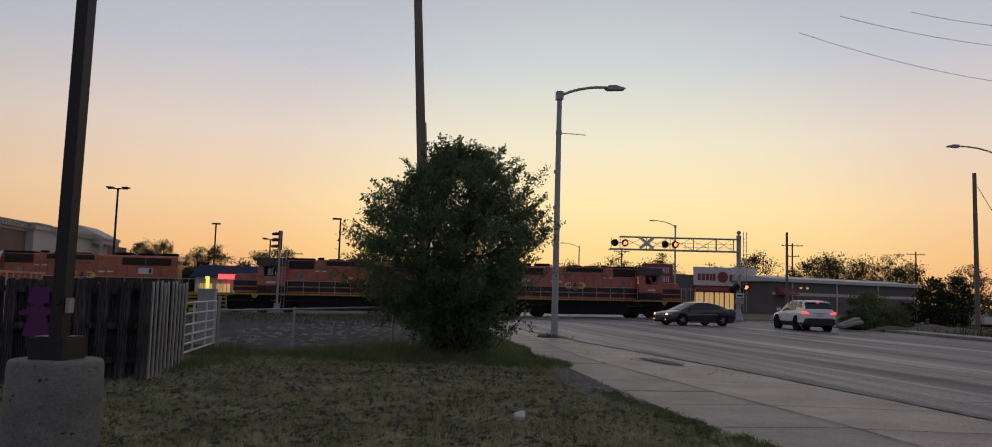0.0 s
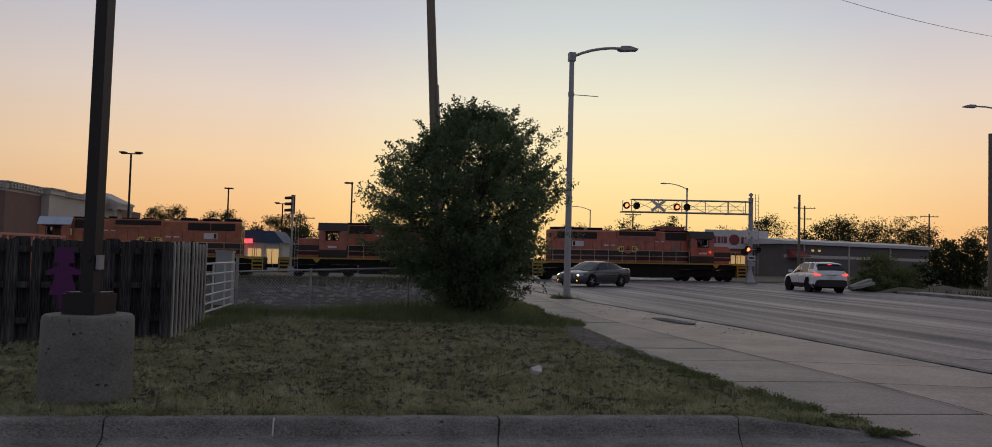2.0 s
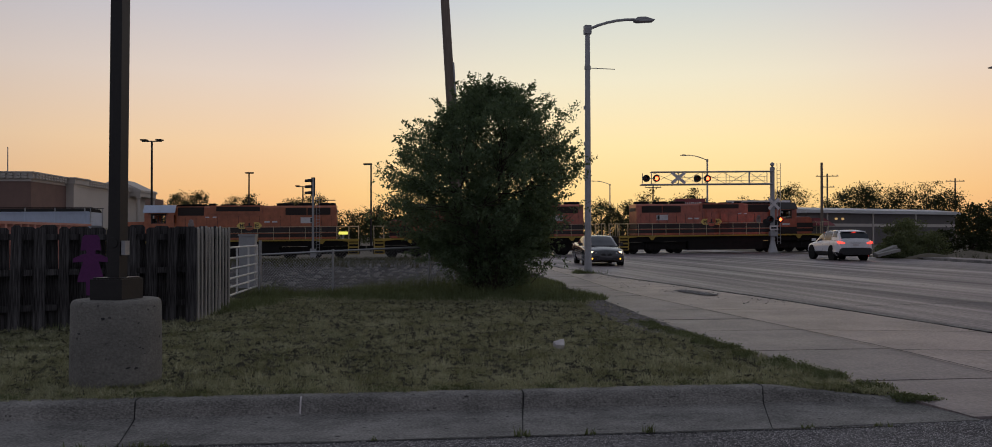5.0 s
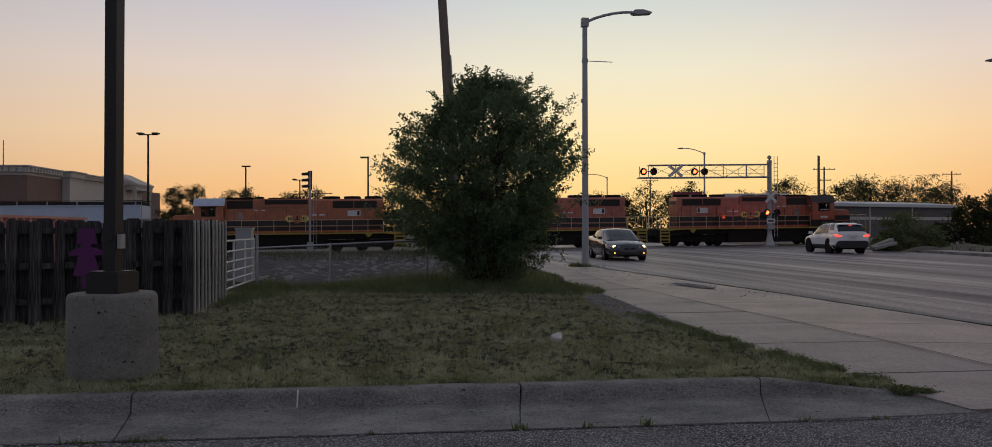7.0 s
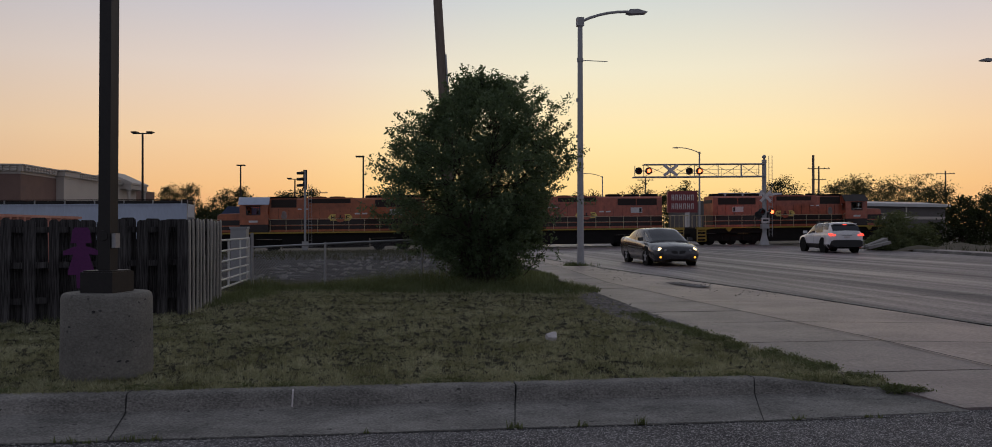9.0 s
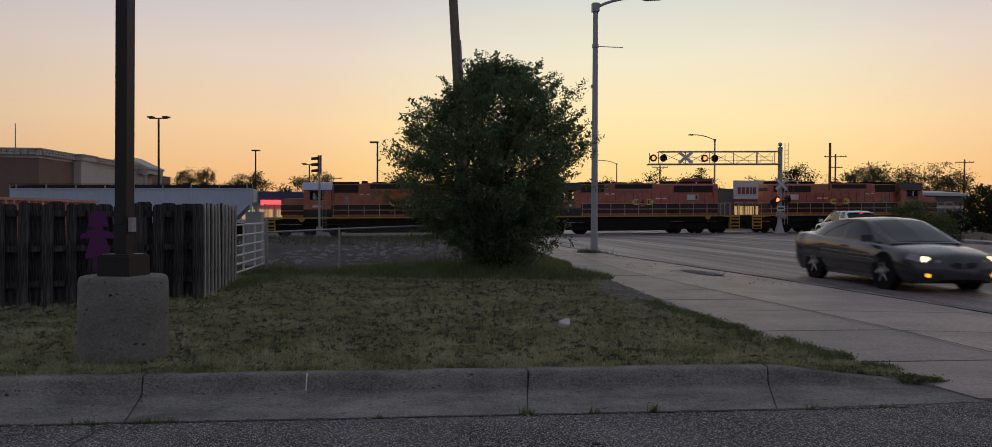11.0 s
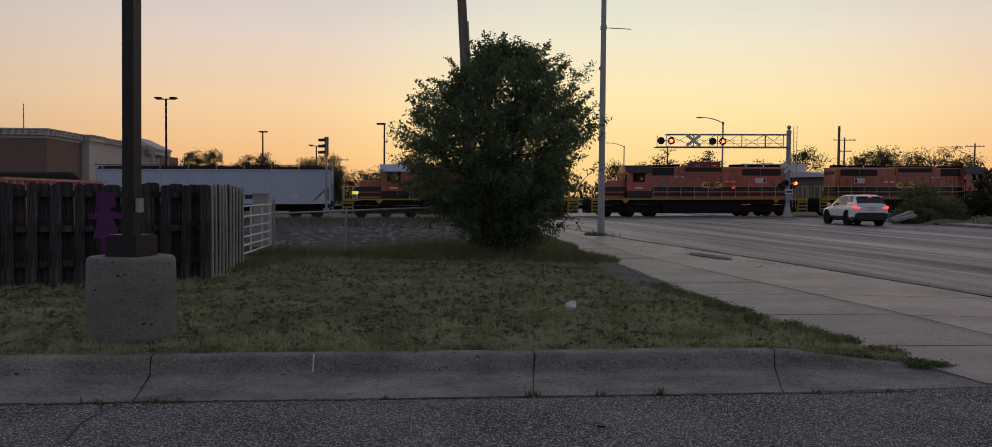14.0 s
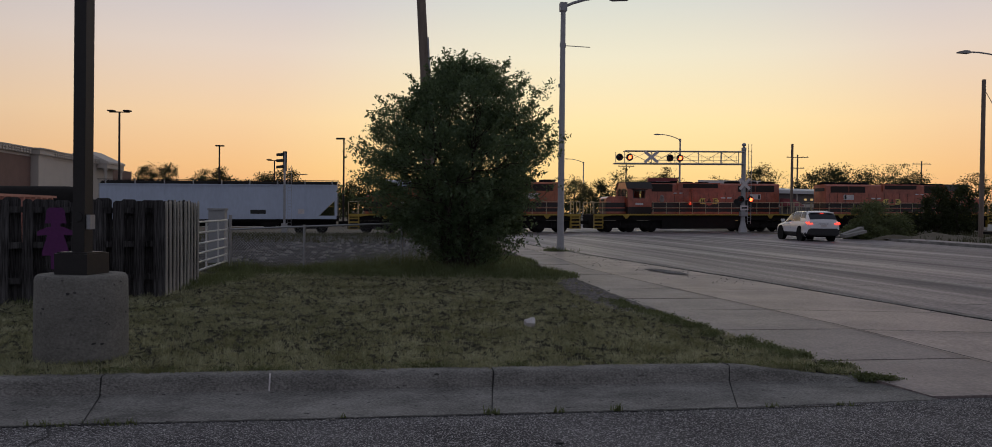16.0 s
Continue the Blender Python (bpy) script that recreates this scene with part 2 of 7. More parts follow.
M_HOPPER = mat("hopper_paint", (0.53, 0.60, 0.74), (0.41, 0.47, 0.58), rough=0.6, scale=0.5, fine=6, bump=0.05, stretch=(1, 1, 0.3))
M_STEEL = mat("rail_steel", (0.30, 0.28, 0.26), rough=0.35, metal=0.9, scale=3, fine=20, bump=0.1)
M_BALLAST = mat("ballast", (0.085, 0.08, 0.075), (0.04, 0.038, 0.035), rough=0.95, scale=1, fine=18, bump=0.9, speck=(10, 0.4, (0.26, 0.25, 0.24)))
M_PURPLE = mat("purple_paint", (0.13, 0.018, 0.13), (0.085, 0.014, 0.09), rough=0.7, scale=4, fine=30, bump=0.1)
M_MARK = mat("road_marking", (0.42, 0.41, 0.38), (0.22, 0.21, 0.2), rough=0.75, scale=2.5, fine=12, bump=0.1)
M_TAR = mat("tar", (0.02, 0.02, 0.02), rough=0.7, scale=8, fine=40, bump=0.3)
M_REDLAMP = mat("lit_red_lens", (1.0, 0.10, 0.03), emit=7.0, rough=0.3, bump=0)
M_REDBEAM = mat("bright_red_lamp", (1.0, 0.07, 0.03), emit=40.0, rough=0.3, bump=0)
M_TAIL = mat("lit_tail_lens", (1.0, 0.05, 0.03), emit=2.6, rough=0.3, bump=0)
M_HEAD = mat("lit_headlamp", (1.0, 0.72, 0.36), emit=3.4, rough=0.2, bump=0)
M_AMBER = mat("lit_amber_lens", (1.0, 0.45, 0.05), emit=1.7, rough=0.3, bump=0)
M_STEPLAMP = mat("lit_step_lamp", (0.75, 0.9, 0.06), emit=1.5, rough=0.3, bump=0)
M_REDSIGN = mat("lit_red_sign", (1.0, 0.06, 0.07), emit=2.2, rough=0.4, bump=0)
M_WARMWIN = mat("lit_window", (1.0, 0.62, 0.25), emit=0.4, rough=0.4, bump=0, scale=1.2, fine=5)
M_YELSIGN = mat("lit_yellow_sign", (0.95, 0.9, 0.15), emit=0.9, rough=0.4, bump=0)
M_REDLENS = mat("dark_red_lens", (0.10, 0.012, 0.01), rough=0.25, bump=0)
M_BRICK = mat("brown_brick", (0.24, 0.15, 0.125), (0.17, 0.11, 0.092), rough=0.9, scale=1, fine=14, bump=0.2)
M_STUCCO = mat("beige_stucco", (0.58, 0.53, 0.48), (0.48, 0.44, 0.40), rough=0.9, scale=0.6, fine=20, bump=0.1)
M_GREYWALL = mat("grey_block_wall", (0.16, 0.145, 0.14), (0.11, 0.10, 0.10), rough=0.9, scale=0.7, fine=12, bump=0.15)
M_ROOFMETAL = mat("pale_metal_roof", (0.62, 0.62, 0.62), (0.48, 0.48, 0.49), rough=0.5, scale=0.6, fine=6, bump=0.05)
M_BLUEROOF = mat("blue_roof", (0.06, 0.09, 0.17), rough=0.7, scale=1, fine=8, bump=0.1)
M_SIGNRED = mat("red_sign_panel", (0.27, 0.055, 0.06), (0.20, 0.042, 0.046), rough=0.5, scale=1, fine=8, bump=0)
M_SIGNWHITE = mat("sign_white", (0.75, 0.70, 0.70), rough=0.5, scale=2, fine=9, bump=0)
M_CORRUG = mat("orange_container", (0.62, 0.30, 0.23), (0.45, 0.19, 0.14), rough=0.7, scale=1, fine=9, bump=0.1)

# ---- building helpers ----


def link(name, bm, material, parent=None, label="", smooth=False, bevel=0.0):
    if bevel:
        bmesh.ops.bevel(bm, geom=[e for e in bm.edges if e.is_manifold and e.calc_face_angle(0) > 0.5], offset=bevel, segments=2, affect="EDGES", profile=0.5, clamp_overlap=True)
    me = bpy.data.meshes.new(name)
    bm.to_mesh(me)
    bm.free()
    me.materials.append(material)
    if smooth:
        me.polygons.foreach_set("use_smooth", [True] * len(me.polygons))
        me.set_sharp_from_angle(angle=radians(38))
    ob = new(name, me)
    if parent:
        ob.parent = parent
    if label:
        ob["label"] = label
    return ob


part = link


def raw(name, verts, faces, material, parent=None):
    me = bpy.data.meshes.new(name)
    me.from_pydata([tuple(v) for v in verts], [], faces)
    me.materials.append(material)
    me.update()
    ob = new(name, me)
    if parent:
        ob.parent = parent
    return ob


def thing(name, m, label, category, group="", kind=""):
    ob = new(name)
    ob.empty_display_size = 0.2
    ob.matrix_basis = m
    return tagged(ob, label, category, group, kind)


def bx(bm, x0, x1, y0, y1, z0, z1, m=None):
    vs = [bm.verts.new((x, y, z) if m is None else m @ Vector((x, y, z))) for z in (z0, z1) for x, y in ((x0, y0), (x1, y0), (x1, y1), (x0, y1))]
    for f in ((3, 2, 1, 0), (4, 5, 6, 7), (0, 1, 5, 4), (1, 2, 6, 5), (2, 3, 7, 6), (3, 0, 4, 7)):
        bm.faces.new([vs[i] for i in f])
    return bm


def box(x0, x1, y0, y1, z0, z1, m=None):
    return bx(bmesh.new(), x0, x1, y0, y1, z0, z1, m)


def tube(bm, a, b, ra, rb=None, n=8, caps=True):
    a, b = Vector(a), Vector(b)
    rb = ra if rb is None else rb
    d = (b - a).normalized()
    u = d.orthogonal().normalized()
    w = d.cross(u)
    r1 = [bm.verts.new(a + (u * math.cos(k * 2 * math.pi / n) + w * math.sin(k * 2 * math.pi / n)) * ra) for k in range(n)]
    r2 = [bm.verts.new(b + (u * math.cos(k * 2 * math.pi / n) + w * math.sin(k * 2 * math.pi / n)) * rb) for k in range(n)]
    for k in range(n):
        bm.faces.new((r1[k], r1[(k + 1) % n], r2[(k + 1) % n], r2[k]))
    if caps:
        bm.faces.new(r1[::-1])
        bm.faces.new(r2)
    return bm


def rod(a, b, ra, rb=None, n=8):
    return tube(bmesh.new(), a, b, ra, rb, n)


def prism(bm, pts, y0, y1, m=None):
    """A polygon in the x-z plane drawn out along y."""
    def put(x, y, z):
        v = Vector((x, y, z))
        return bm.verts.new(v if m is None else m @ v)
    a = [put(x, y0, z) for x, z in pts]
    b = [put(x, y1, z) for x, z in pts]
    n = len(pts)
    bm.faces.new(a)
    bm.faces.new(b[::-1])
    for k in range(n):
        bm.faces.new((a[k], b[k], b[(k + 1) % n], a[(k + 1) % n]))
    bmesh.ops.recalc_face_normals(bm, faces=bm.faces)
    return bm


def lathe(rings, n=24, m=None):
    """Rings of (radius, z) about z."""
    bm = bmesh.new()
    prev = None
    first = None
    for r, z in rings:
        ring = []
        for k in range(n):
            v = Vector((r * math.cos(k * 2 * math.pi / n), r * math.sin(k * 2 * math.pi / n), z))
            ring.append(bm.verts.new(v if m is None else m @ v))
        if prev:
            for k in range(n):
                bm.faces.new((prev[k], prev[(k + 1) % n], ring[(k + 1) % n], ring[k]))
        else:
            first = ring
        prev = ring
    bm.faces.new(first[::-1])
    bm.faces.new(prev)
    return bm


def bent(name, pts, radius, material, parent=None, label="", n=8):
    bm = bmesh.new()
    for a, b in zip(pts, pts[1:]):
        tube(bm, a, b, radius, radius, n)
    return part(name, bm, material, parent, label, smooth=True)


def smooth(a, b, v):
    k = min(1.0, max(0.0, (v - a) / (b - a)))
    return k * k * (3 - 2 * k)


# ---- the lie of the land ----
PSI = radians(11.5)
TRACK0 = (0.0, 69.0)


def track_z(s):
    return -0.14 + (min(s, 60) - 23) * 0.0098


def on_track(s, off=0.0, z=0.0):
    """Along the rails (to the right), across them (away), above the rail."""
    c, n = math.cos(PSI), math.sin(PSI)
    return (TRACK0[0] + s * c - off * n, TRACK0[1] + s * n + off * c, track_z(s) + z)


def ground_z(x, y):
    s = (x - TRACK0[0]) * math.cos(PSI) + (y - TRACK0[1]) * math.sin(PSI)
    yt = TRACK0[1] + x * math.tan(PSI)
    return smooth(yt - 26, yt - 3.0, y) * track_z(max(-90.0, s))


def sheet(name, ys, xs_of, nx, lift, material, label, category, kind="structure"):
    """Ground in strips: for each y the left and right edge."""
    vs, fs = [], []
    for y in ys:
        a, b = xs_of(y)
        for k in range(nx + 1):
            x = a + (b - a) * k / nx
            h = lift(x, y) if callable(lift) else lift
            vs.append((x, y, ground_z(x, y) + h))
    w = nx + 1
    for j in range(len(ys) - 1):
        for k in range(nx):
            fs.append((j * w + k, j * w + k + 1, (j + 1) * w + k + 1, (j + 1) * w + k))
    ob = raw(name, vs, fs, material)
    return tagged(ob, label, category, "", kind)


def steps(a, b, d):
    n = max(1, int(round((b - a) / d)))
    return [a + (b - a) * k / n for k in range(n + 1)]


def lerp_at(rows, y):
    if y <= rows[0][0]:
        return rows[0][1]
    for (y0, x0), (y1, x1) in zip(rows, rows[1:]):
        if y <= y1:
            return x0 + (x1 - x0) * (y - y0) / (y1 - y0)
    return rows[-1][1]


ROAD_L = [(-80, 27.5), (11.6, 6.5), (17.2, 5.3), (25.2, 3.15), (31, 1.75), (70, -4.9), (140, -16.5), (500, -76)]
ROAD_R = [(-80, 40), (10, 27.0), (36, 22.6), (66, 22.0), (72, 21.2), (140, 9.5), (500, -50)]
WALK_L = [(5.2, 3.6), (6.39, 3.5), (7.0, 3.41), (8.42, 2.80), (9.88, 2.35), (15.2, 1.5), (25.6, 0.55), (36, -1.1)]
WALK_R = [(5.2, 5.45), (11.07, 3.98), (14.57, 3.17), (19.6, 2.11), (25.6, 1.5), (36, 0.2)]
KERB_O, KERB_D = Vector((-0.02, 6.58, 0)), Vector((0.9891, 0.1475, 0)).normalized()
KERB_N = Vector((KERB_D.y, -KERB_D.x, 0))


def kerb_y(x):
    return KERB_O.y + (x - KERB_O.x) * KERB_D.y / KERB_D.x


def lawn_z(x, y):
    return 0.125 + 0.03 * noise.noise((x * 0.35, y * 0.35, 0)) + 0.012 * noise.noise((x * 1.7, y * 1.7, 3)) - 0.05 * smooth(1.0, 3.0, x) - 0.055 * smooth(2.5, 3.45, x)


def walk_z(y):
    return 0.015 + 0.075 * smooth(6.0, 10.5, y)


far_ys = steps(-120, 20, 10) + steps(22, 110, 2) + [130, 160, 200, 260, 340, 450, 600, 800, 1100, 1500, 2200, 3000]
sheet("ground", far_ys, lambda y: (-260 - max(0, y) * 1.2, 260 + max(0, y) * 1.2), 130, -0.05, M_DIRT, "bare brown earth with sparse dry grass reaching the horizon", "ground")
# ---- roads and paving ----
lot_pts = [(-40, -60), (22.9, -60), (7.62, 6.70), (5.1, 6.60), (3.5, 6.37), (3.5, 6.95), (-40, kerb_y(-40) + 0.1)]
tagged(raw("parking_lot", [(x, y, 0.0) for x, y in lot_pts], [tuple(range(7))], M_LOT), "worn grey asphalt parking lot with coarse pale aggregate", "parking lot", "", "structure")
sheet("road", steps(-60, 20, 5) + steps(22, 110, 2) + [140, 200, 300, 450], lambda y: (lerp_at(ROAD_L, y), lerp_at(ROAD_R, y)), 14, lambda x, y: 0.0, M_ROAD, "wide grey asphalt road, polished by wheels, leading over the tracks", "road")
sheet("verge", steps(6.45, 36, 0.75), lambda y: (lerp_at(WALK_R, y), lerp_at(ROAD_L, y) - 0.16), 3, lambda x, y: walk_z(y) - 0.006 + 0.008 * noise.noise((x, y, 0)), M_VERGE, "stained brownish concrete strip beside the road", "pavement")
sheet("road_kerb", steps(6.45, 36, 0.75), lambda y: (lerp_at(ROAD_L, y) - 0.16, lerp_at(ROAD_L, y)), 1, lambda x, y: walk_z(y) + 0.004, M_KERB, "low concrete road kerb, stained and gritty", "kerb")
sheet("road_kerb_face", steps(6.45, 36, 0.75), lambda y: (lerp_at(ROAD_L, y), lerp_at(ROAD_L, y) + 0.03), 1, lambda x, y: walk_z(y) + 0.004 if x < lerp_at(ROAD_L, y) + 0.015 else 0.001, M_KERB, "concrete kerb face", "kerb")
sheet("far_pavement", steps(10, 66, 2), lambda y: (lerp_at(ROAD_R, y) + 0.18, lerp_at(ROAD_R, y) + 2.2), 2, 0.11, M_WALK, "pale concrete pavement on the far side of the road", "pavement")
fk = bmesh.new()
ysk = steps(10, 46, 1.5)
for y0, y1 in zip(ysk, ysk[1:]):
    a, b = lerp_at(ROAD_R, y0), lerp_at(ROAD_R, y1)
    v = [fk.verts.new(p) for p in ((a, y0, 0), (b, y1, 0), (b + .02, y1, .14), (a + .02, y0, .14), (b + .2, y1, .14), (a + .2, y0, .14))]
    fk.faces.new((v[0], v[1], v[2], v[3]))
    fk.faces.new((v[3], v[2], v[4], v[5]))
tagged(link("far_kerb", fk, M_KERB), "concrete kerb on the far side of the road", "kerb", "", "structure")
sheet("gravel_yard", steps(16.8, 56, 2.0), lambda y: (-26, lerp_at([(16.8, -5.6), (20, -2.0), (24, -0.5), (30, 0.2), (56, -3.4)], y)), 16, lambda x, y: 0.0 + 0.05 * noise.noise((x * 0.3, y * 0.3, 5)), M_GRAVEL, "grey gravel yard with ruts behind the chain-link fence", "gravel")

# markings and cracks, flat on the road
mk = thing("lane_line", Matrix(), "worn white dashed lane line on the asphalt", "road marking", kind="structure")


def stripe(name, pts, w, material, parent, z=0.004):
    bm = bmesh.new()
    for (x0, y0), (x1, y1) in zip(pts, pts[1:]):
        d = Vector((x1 - x0, y1 - y0, 0)).normalized()
        n = Vector((-d.y, d.x, 0)) * w / 2
        a, b = Vector((x0, y0, ground_z(x0, y0) + z)), Vector((x1, y1, ground_z(x1, y1) + z))
        bm.faces.new([bm.verts.new(p) for p in (a - n, b - n, b + n, a + n)])
    return link(name, bm, material, parent)


def lane_point(base_x, y):
    return (base_x - 0.169 * (y - 28.0), y)


for k in range(9):
    y0 = 3.0 + k * 6.2
    stripe("dash", [lane_point(8.15, y0), lane_point(8.15, y0 + 3.0)], 0.10, M_MARK, mk)
mk2 = thing("centre_line", Matrix(), "faded pale double line along the road", "road marking", kind="structure")
for bxx in (11.6, 15.0):
    stripe("line", [lane_point(bxx, -20), lane_point(bxx, 20), lane_point(bxx, 62)], 0.11, M_MARK, mk2)
crk = thing("road_crack", Matrix(), "thin tar-filled cracks across the road surface", "crack", kind="structure")
for i, (xa, ya, xb, yb) in enumerate(((6.2, 16.2, 9.5, 17.2), (9.5, 17.2, 14.5, 18.0), (5.0, 21.5, 12, 23.5), (3.5, 27, 15, 31), (7.5, 13.2, 10.6, 14.0))):
    rnd = random.Random(i)
    pts = [(xa + (xb - xa) * k / 8, ya + (yb - ya) * k / 8 + rnd.uniform(-0.08, 0.08)) for k in range(9)]
    stripe("crack", pts, 0.035, M_TAR, crk)
gt = thing("gutter_joint", Matrix(), "dark gritty joint between the kerb and the asphalt", "joint", kind="structure")
stripe("joint", [(lerp_at(ROAD_L, y) + 0.10 + 0.03 * noise.noise((y * 2, 0, 0)), y) for y in steps(6.6, 32, 0.7)], 0.15, M_TAR, gt)
gf = thing("gutter_grit", Matrix(), "dark line of grit between the gutter and the asphalt", "grit", kind="structure")
gp = []
for k in range(90):
    q = KERB_O + KERB_D * (-9 + 0.14 * k - 0.12) + KERB_N * (0.872 + 0.012 * noise.noise((k * 0.4, 0, 0)))
    if q.x < 2.9:
        gp.append((q.x, q.y))
stripe("grit", gp, 0.022, M_TAR, gf)
lc = thing("lot_crack", Matrix(), "jagged dark crack in the parking lot asphalt", "crack", kind="structure")
stripe("crack", [(-2.95, 5.35), (-2.98, 5.2), (-2.86, 5.02), (-2.88, 4.85), (-2.8, 4.6), (-2.74, 4.4), (-2.78, 4.25), (-2.70, 4.1), (-2.74, 3.95), (-2.65, 3.8)], 0.013, M_TAR, lc)

bm = bmesh.new()
ring = []
for k in range(22):
    a = 2 * math.pi * k / 22
    q = 1 + 0.35 * noise.noise((math.cos(a) * 2, math.sin(a) * 2, 1))
    px, py = 3.92 + 0.26 * q * math.cos(a) - 0.26 * 0.9 * q * math.sin(a), 18.7 + 0.9 * q * math.sin(a)
    ring.append(bm.verts.new((px, py, walk_z(py) + 0.010)))
bm.faces.new(ring)
tagged(link("asphalt_patch", bm, M_LOT), "crumbled dark asphalt patch in the concrete strip", "patch", "", "structure")
vj = thing("verge_joint", Matrix(), "dark cracked joints across the concrete strip", "joint", kind="structure")
for y in (9.4, 11.25, 14.3, 17.5, 20.7, 25.6):
    bm = bmesh.new()
    x0, x1 = lerp_at(WALK_R, y) - 0.02, lerp_at(ROAD_L, y) - 0.02
    for k in range(10):
        q = [(x0 + (x1 - x0) * f / 10, y + 0.18 - 0.14 * f / 10 + 0.018 * noise.noise((f * 0.9, y, 0))) for f in (k, k + 1)]
        w = 0.014 + 0.008 * noise.noise((k, y, 4))
        bm.faces.new([bm.verts.new((px, py, walk_z(py) + 0.008)) for px, py in ((q[0][0], q[0][1] - w), (q[1][0], q[1][1] - w), (q[1][0], q[1][1] + w), (q[0][0], q[0][1] + w))])
    link("joint", bm, M_TAR, vj)

bm = bmesh.new()
jys = steps(7.0, 33, 0.5)
for y0, y1 in zip(jys, jys[1:]):
    w0, w1 = 0.013 + 0.006 * noise.noise((y0 * 2, 0, 0)), 0.013 + 0.006 * noise.noise((y1 * 2, 0, 0))
    bm.faces.new([bm.verts.new((lerp_at(WALK_R, yy) + w, yy, walk_z(yy) + 0.010)) for yy, w in ((y0, -w0), (y0, w0), (y1, w1), (y1, -w1))])
part("joint", bm, M_TAR, vj)

# kerb in front of the lawn: pieces with open joints
kerb = thing("kerb", Matrix(), "rolled concrete kerb and gutter with cracked joints, last piece sloping down", "kerb", kind="structure")
PROFILE = [(-0.14, 0.0), (-0.14, 0.150), (-0.02, 0.153), (0.006, 0.150), (0.028, 0.138), (0.040, 0.115), (0.055, 0.060), (0.070, 0.026), (0.13, 0.016), (0.62, 0.012), (0.855, 0.008), (0.86, 0.0)]


def kerb_piece(x0, x1, drop=False):
    bm = bmesh.new()
    n = max(6, int((x1 - x0) / 0.15))
    rows = []
    for k in range(n + 1):
        f = k / n
        x = x0 + (x1 - x0) * f
        base = KERB_O + KERB_D * (x / KERB_D.x)
        lo = 1 - 0.93 * smooth(-0.1, 1.0, f) if drop else 1.0
        pull = 0.10 * f if drop else 0.0
        row = []
        for u, z in PROFILE:
            uu = u * (1 - pull) + (0.012 * noise.noise((x * 1.3, u * 3, 2)) if 0 < u < 0.8 else 0)
            zz = (z if u > 0.3 else z * lo + 0.004 * (1 - lo)) + (0.004 * noise.noise((x * 2.5, u * 6, 0)) if z > 0.005 else 0)
            slant = 0.373 * (1 - f) if drop else 0.15 + 0.11 * x
            p = base + KERB_N * uu - KERB_D * (slant * max(0.0, uu))
            row.append(bm.verts.new((p.x, p.y, max(0.0, zz) if u not in (-0.14, 0.86) or z else -0.03)))
        rows.append(row)
    for a, b in zip(rows, rows[1:]):
        for j in range(len(PROFILE) - 1):
            bm.faces.new((a[j], a[j + 1], b[j + 1], b[j]))
    bm.faces.new(rows[0][::-1])
    bm.faces.new(rows[-1])
    bmesh.ops.recalc_face_normals(bm, faces=bm.faces)
    return part("kerb_stone", bm, M_KERB, kerb, smooth=True)


for x0, x1 in ((-12.2, -9.153), (-9.147, -6.113), (-6.107, -3.067), (-3.058, -0.024), (-0.016, 2.026)):
    kerb_piece(x0, x1)
kerb_piece(2.034, 3.43, True)
kj = bmesh.new()
for xx, lean in ((-3.06, 0.187), (-0.02, -0.148), (2.03, -0.373)):
    base = KERB_O + KERB_D * (xx / KERB_D.x)
    for (u0, z0), (u1, z1) in zip(PROFILE[1:-1], PROFILE[2:-1]):
        a = base + KERB_N * u0 + KERB_D * (lean * max(0, u0)) + Vector((0, 0, z0 + 0.002))
        b = base + KERB_N * u1 + KERB_D * (lean * max(0, u1)) + Vector((0, 0, z1 + 0.002))
        a += KERB_D * (0.014 * noise.noise((u0 * 14, xx, 0)))
        b += KERB_D * (0.014 * noise.noise((u1 * 14, xx, 0)))
        tube(kj, a, b, 0.0045, 0.0035, 5)
part("joint_crack", kj, M_TAR, kerb, "dark open joint")
ks = bmesh.new()
base = KERB_O + KERB_D * (-1.80 / KERB_D.x)
for (u0, z0), (u1, z1) in zip(PROFILE[3:8], PROFILE[4:8]):
    tube(ks, base + KERB_N * u0 + Vector((0, 0, z0 + 0.001)), base + KERB_N * u1 + Vector((0, 0, z1 + 0.001)), 0.008, 0.006, 5)
part("paint_drip", ks, M_SIGNWHITE, kerb, "white paint drip")

# sidewalk in slabs
walkway = thing("sidewalk", Matrix(), "grey concrete sidewalk in large slabs with dark joints", "sidewalk", kind="structure")
jy = [6.46, 7.85, 9.55, 11.35, 12.8, 14.4, 16.0, 17.6, 19.2, 20.8, 22.4, 24, 25.6, 27.2, 28.8, 30.4, 32, 33.6]
for y0, y1 in zip(jy, jy[1:]):
    bm = bmesh.new()
    g = 0.016
    top = []
    for x_rows, yy in ((WALK_L, y0 + g), (WALK_R, y0 + g), (WALK_R, y1 - g), (WALK_L, y1 - g)):
        top.append((lerp_at(x_rows, yy) + (g if x_rows is WALK_L else -g), yy + (0.15 if x_rows is WALK_R else -0.10), walk_z(yy) + random.uniform(-0.003, 0.004)))
    a = [bm.verts.new(p) for p in top]
    b = [bm.verts.new((p[0], p[1], -0.04)) for p in top]
    bm.faces.new(a)
    for k in range(4):
        bm.faces.new((a[k], b[k], b[(k + 1) % 4], a[(k + 1) % 4]))
    bmesh.ops.recalc_face_normals(bm, faces=bm.faces)
    part("slab", bm, M_WALK, walkway)
sheet("joint_bed", steps(6.46, 34, 0.8), lambda y: (lerp_at(WALK_L, y) - 0.05, lerp_at(WALK_R, y) + 0.05), 2, lambda x, y: walk_z(y) - 0.03, M_TAR, "dark dirt in the joints of the sidewalk", "dirt")
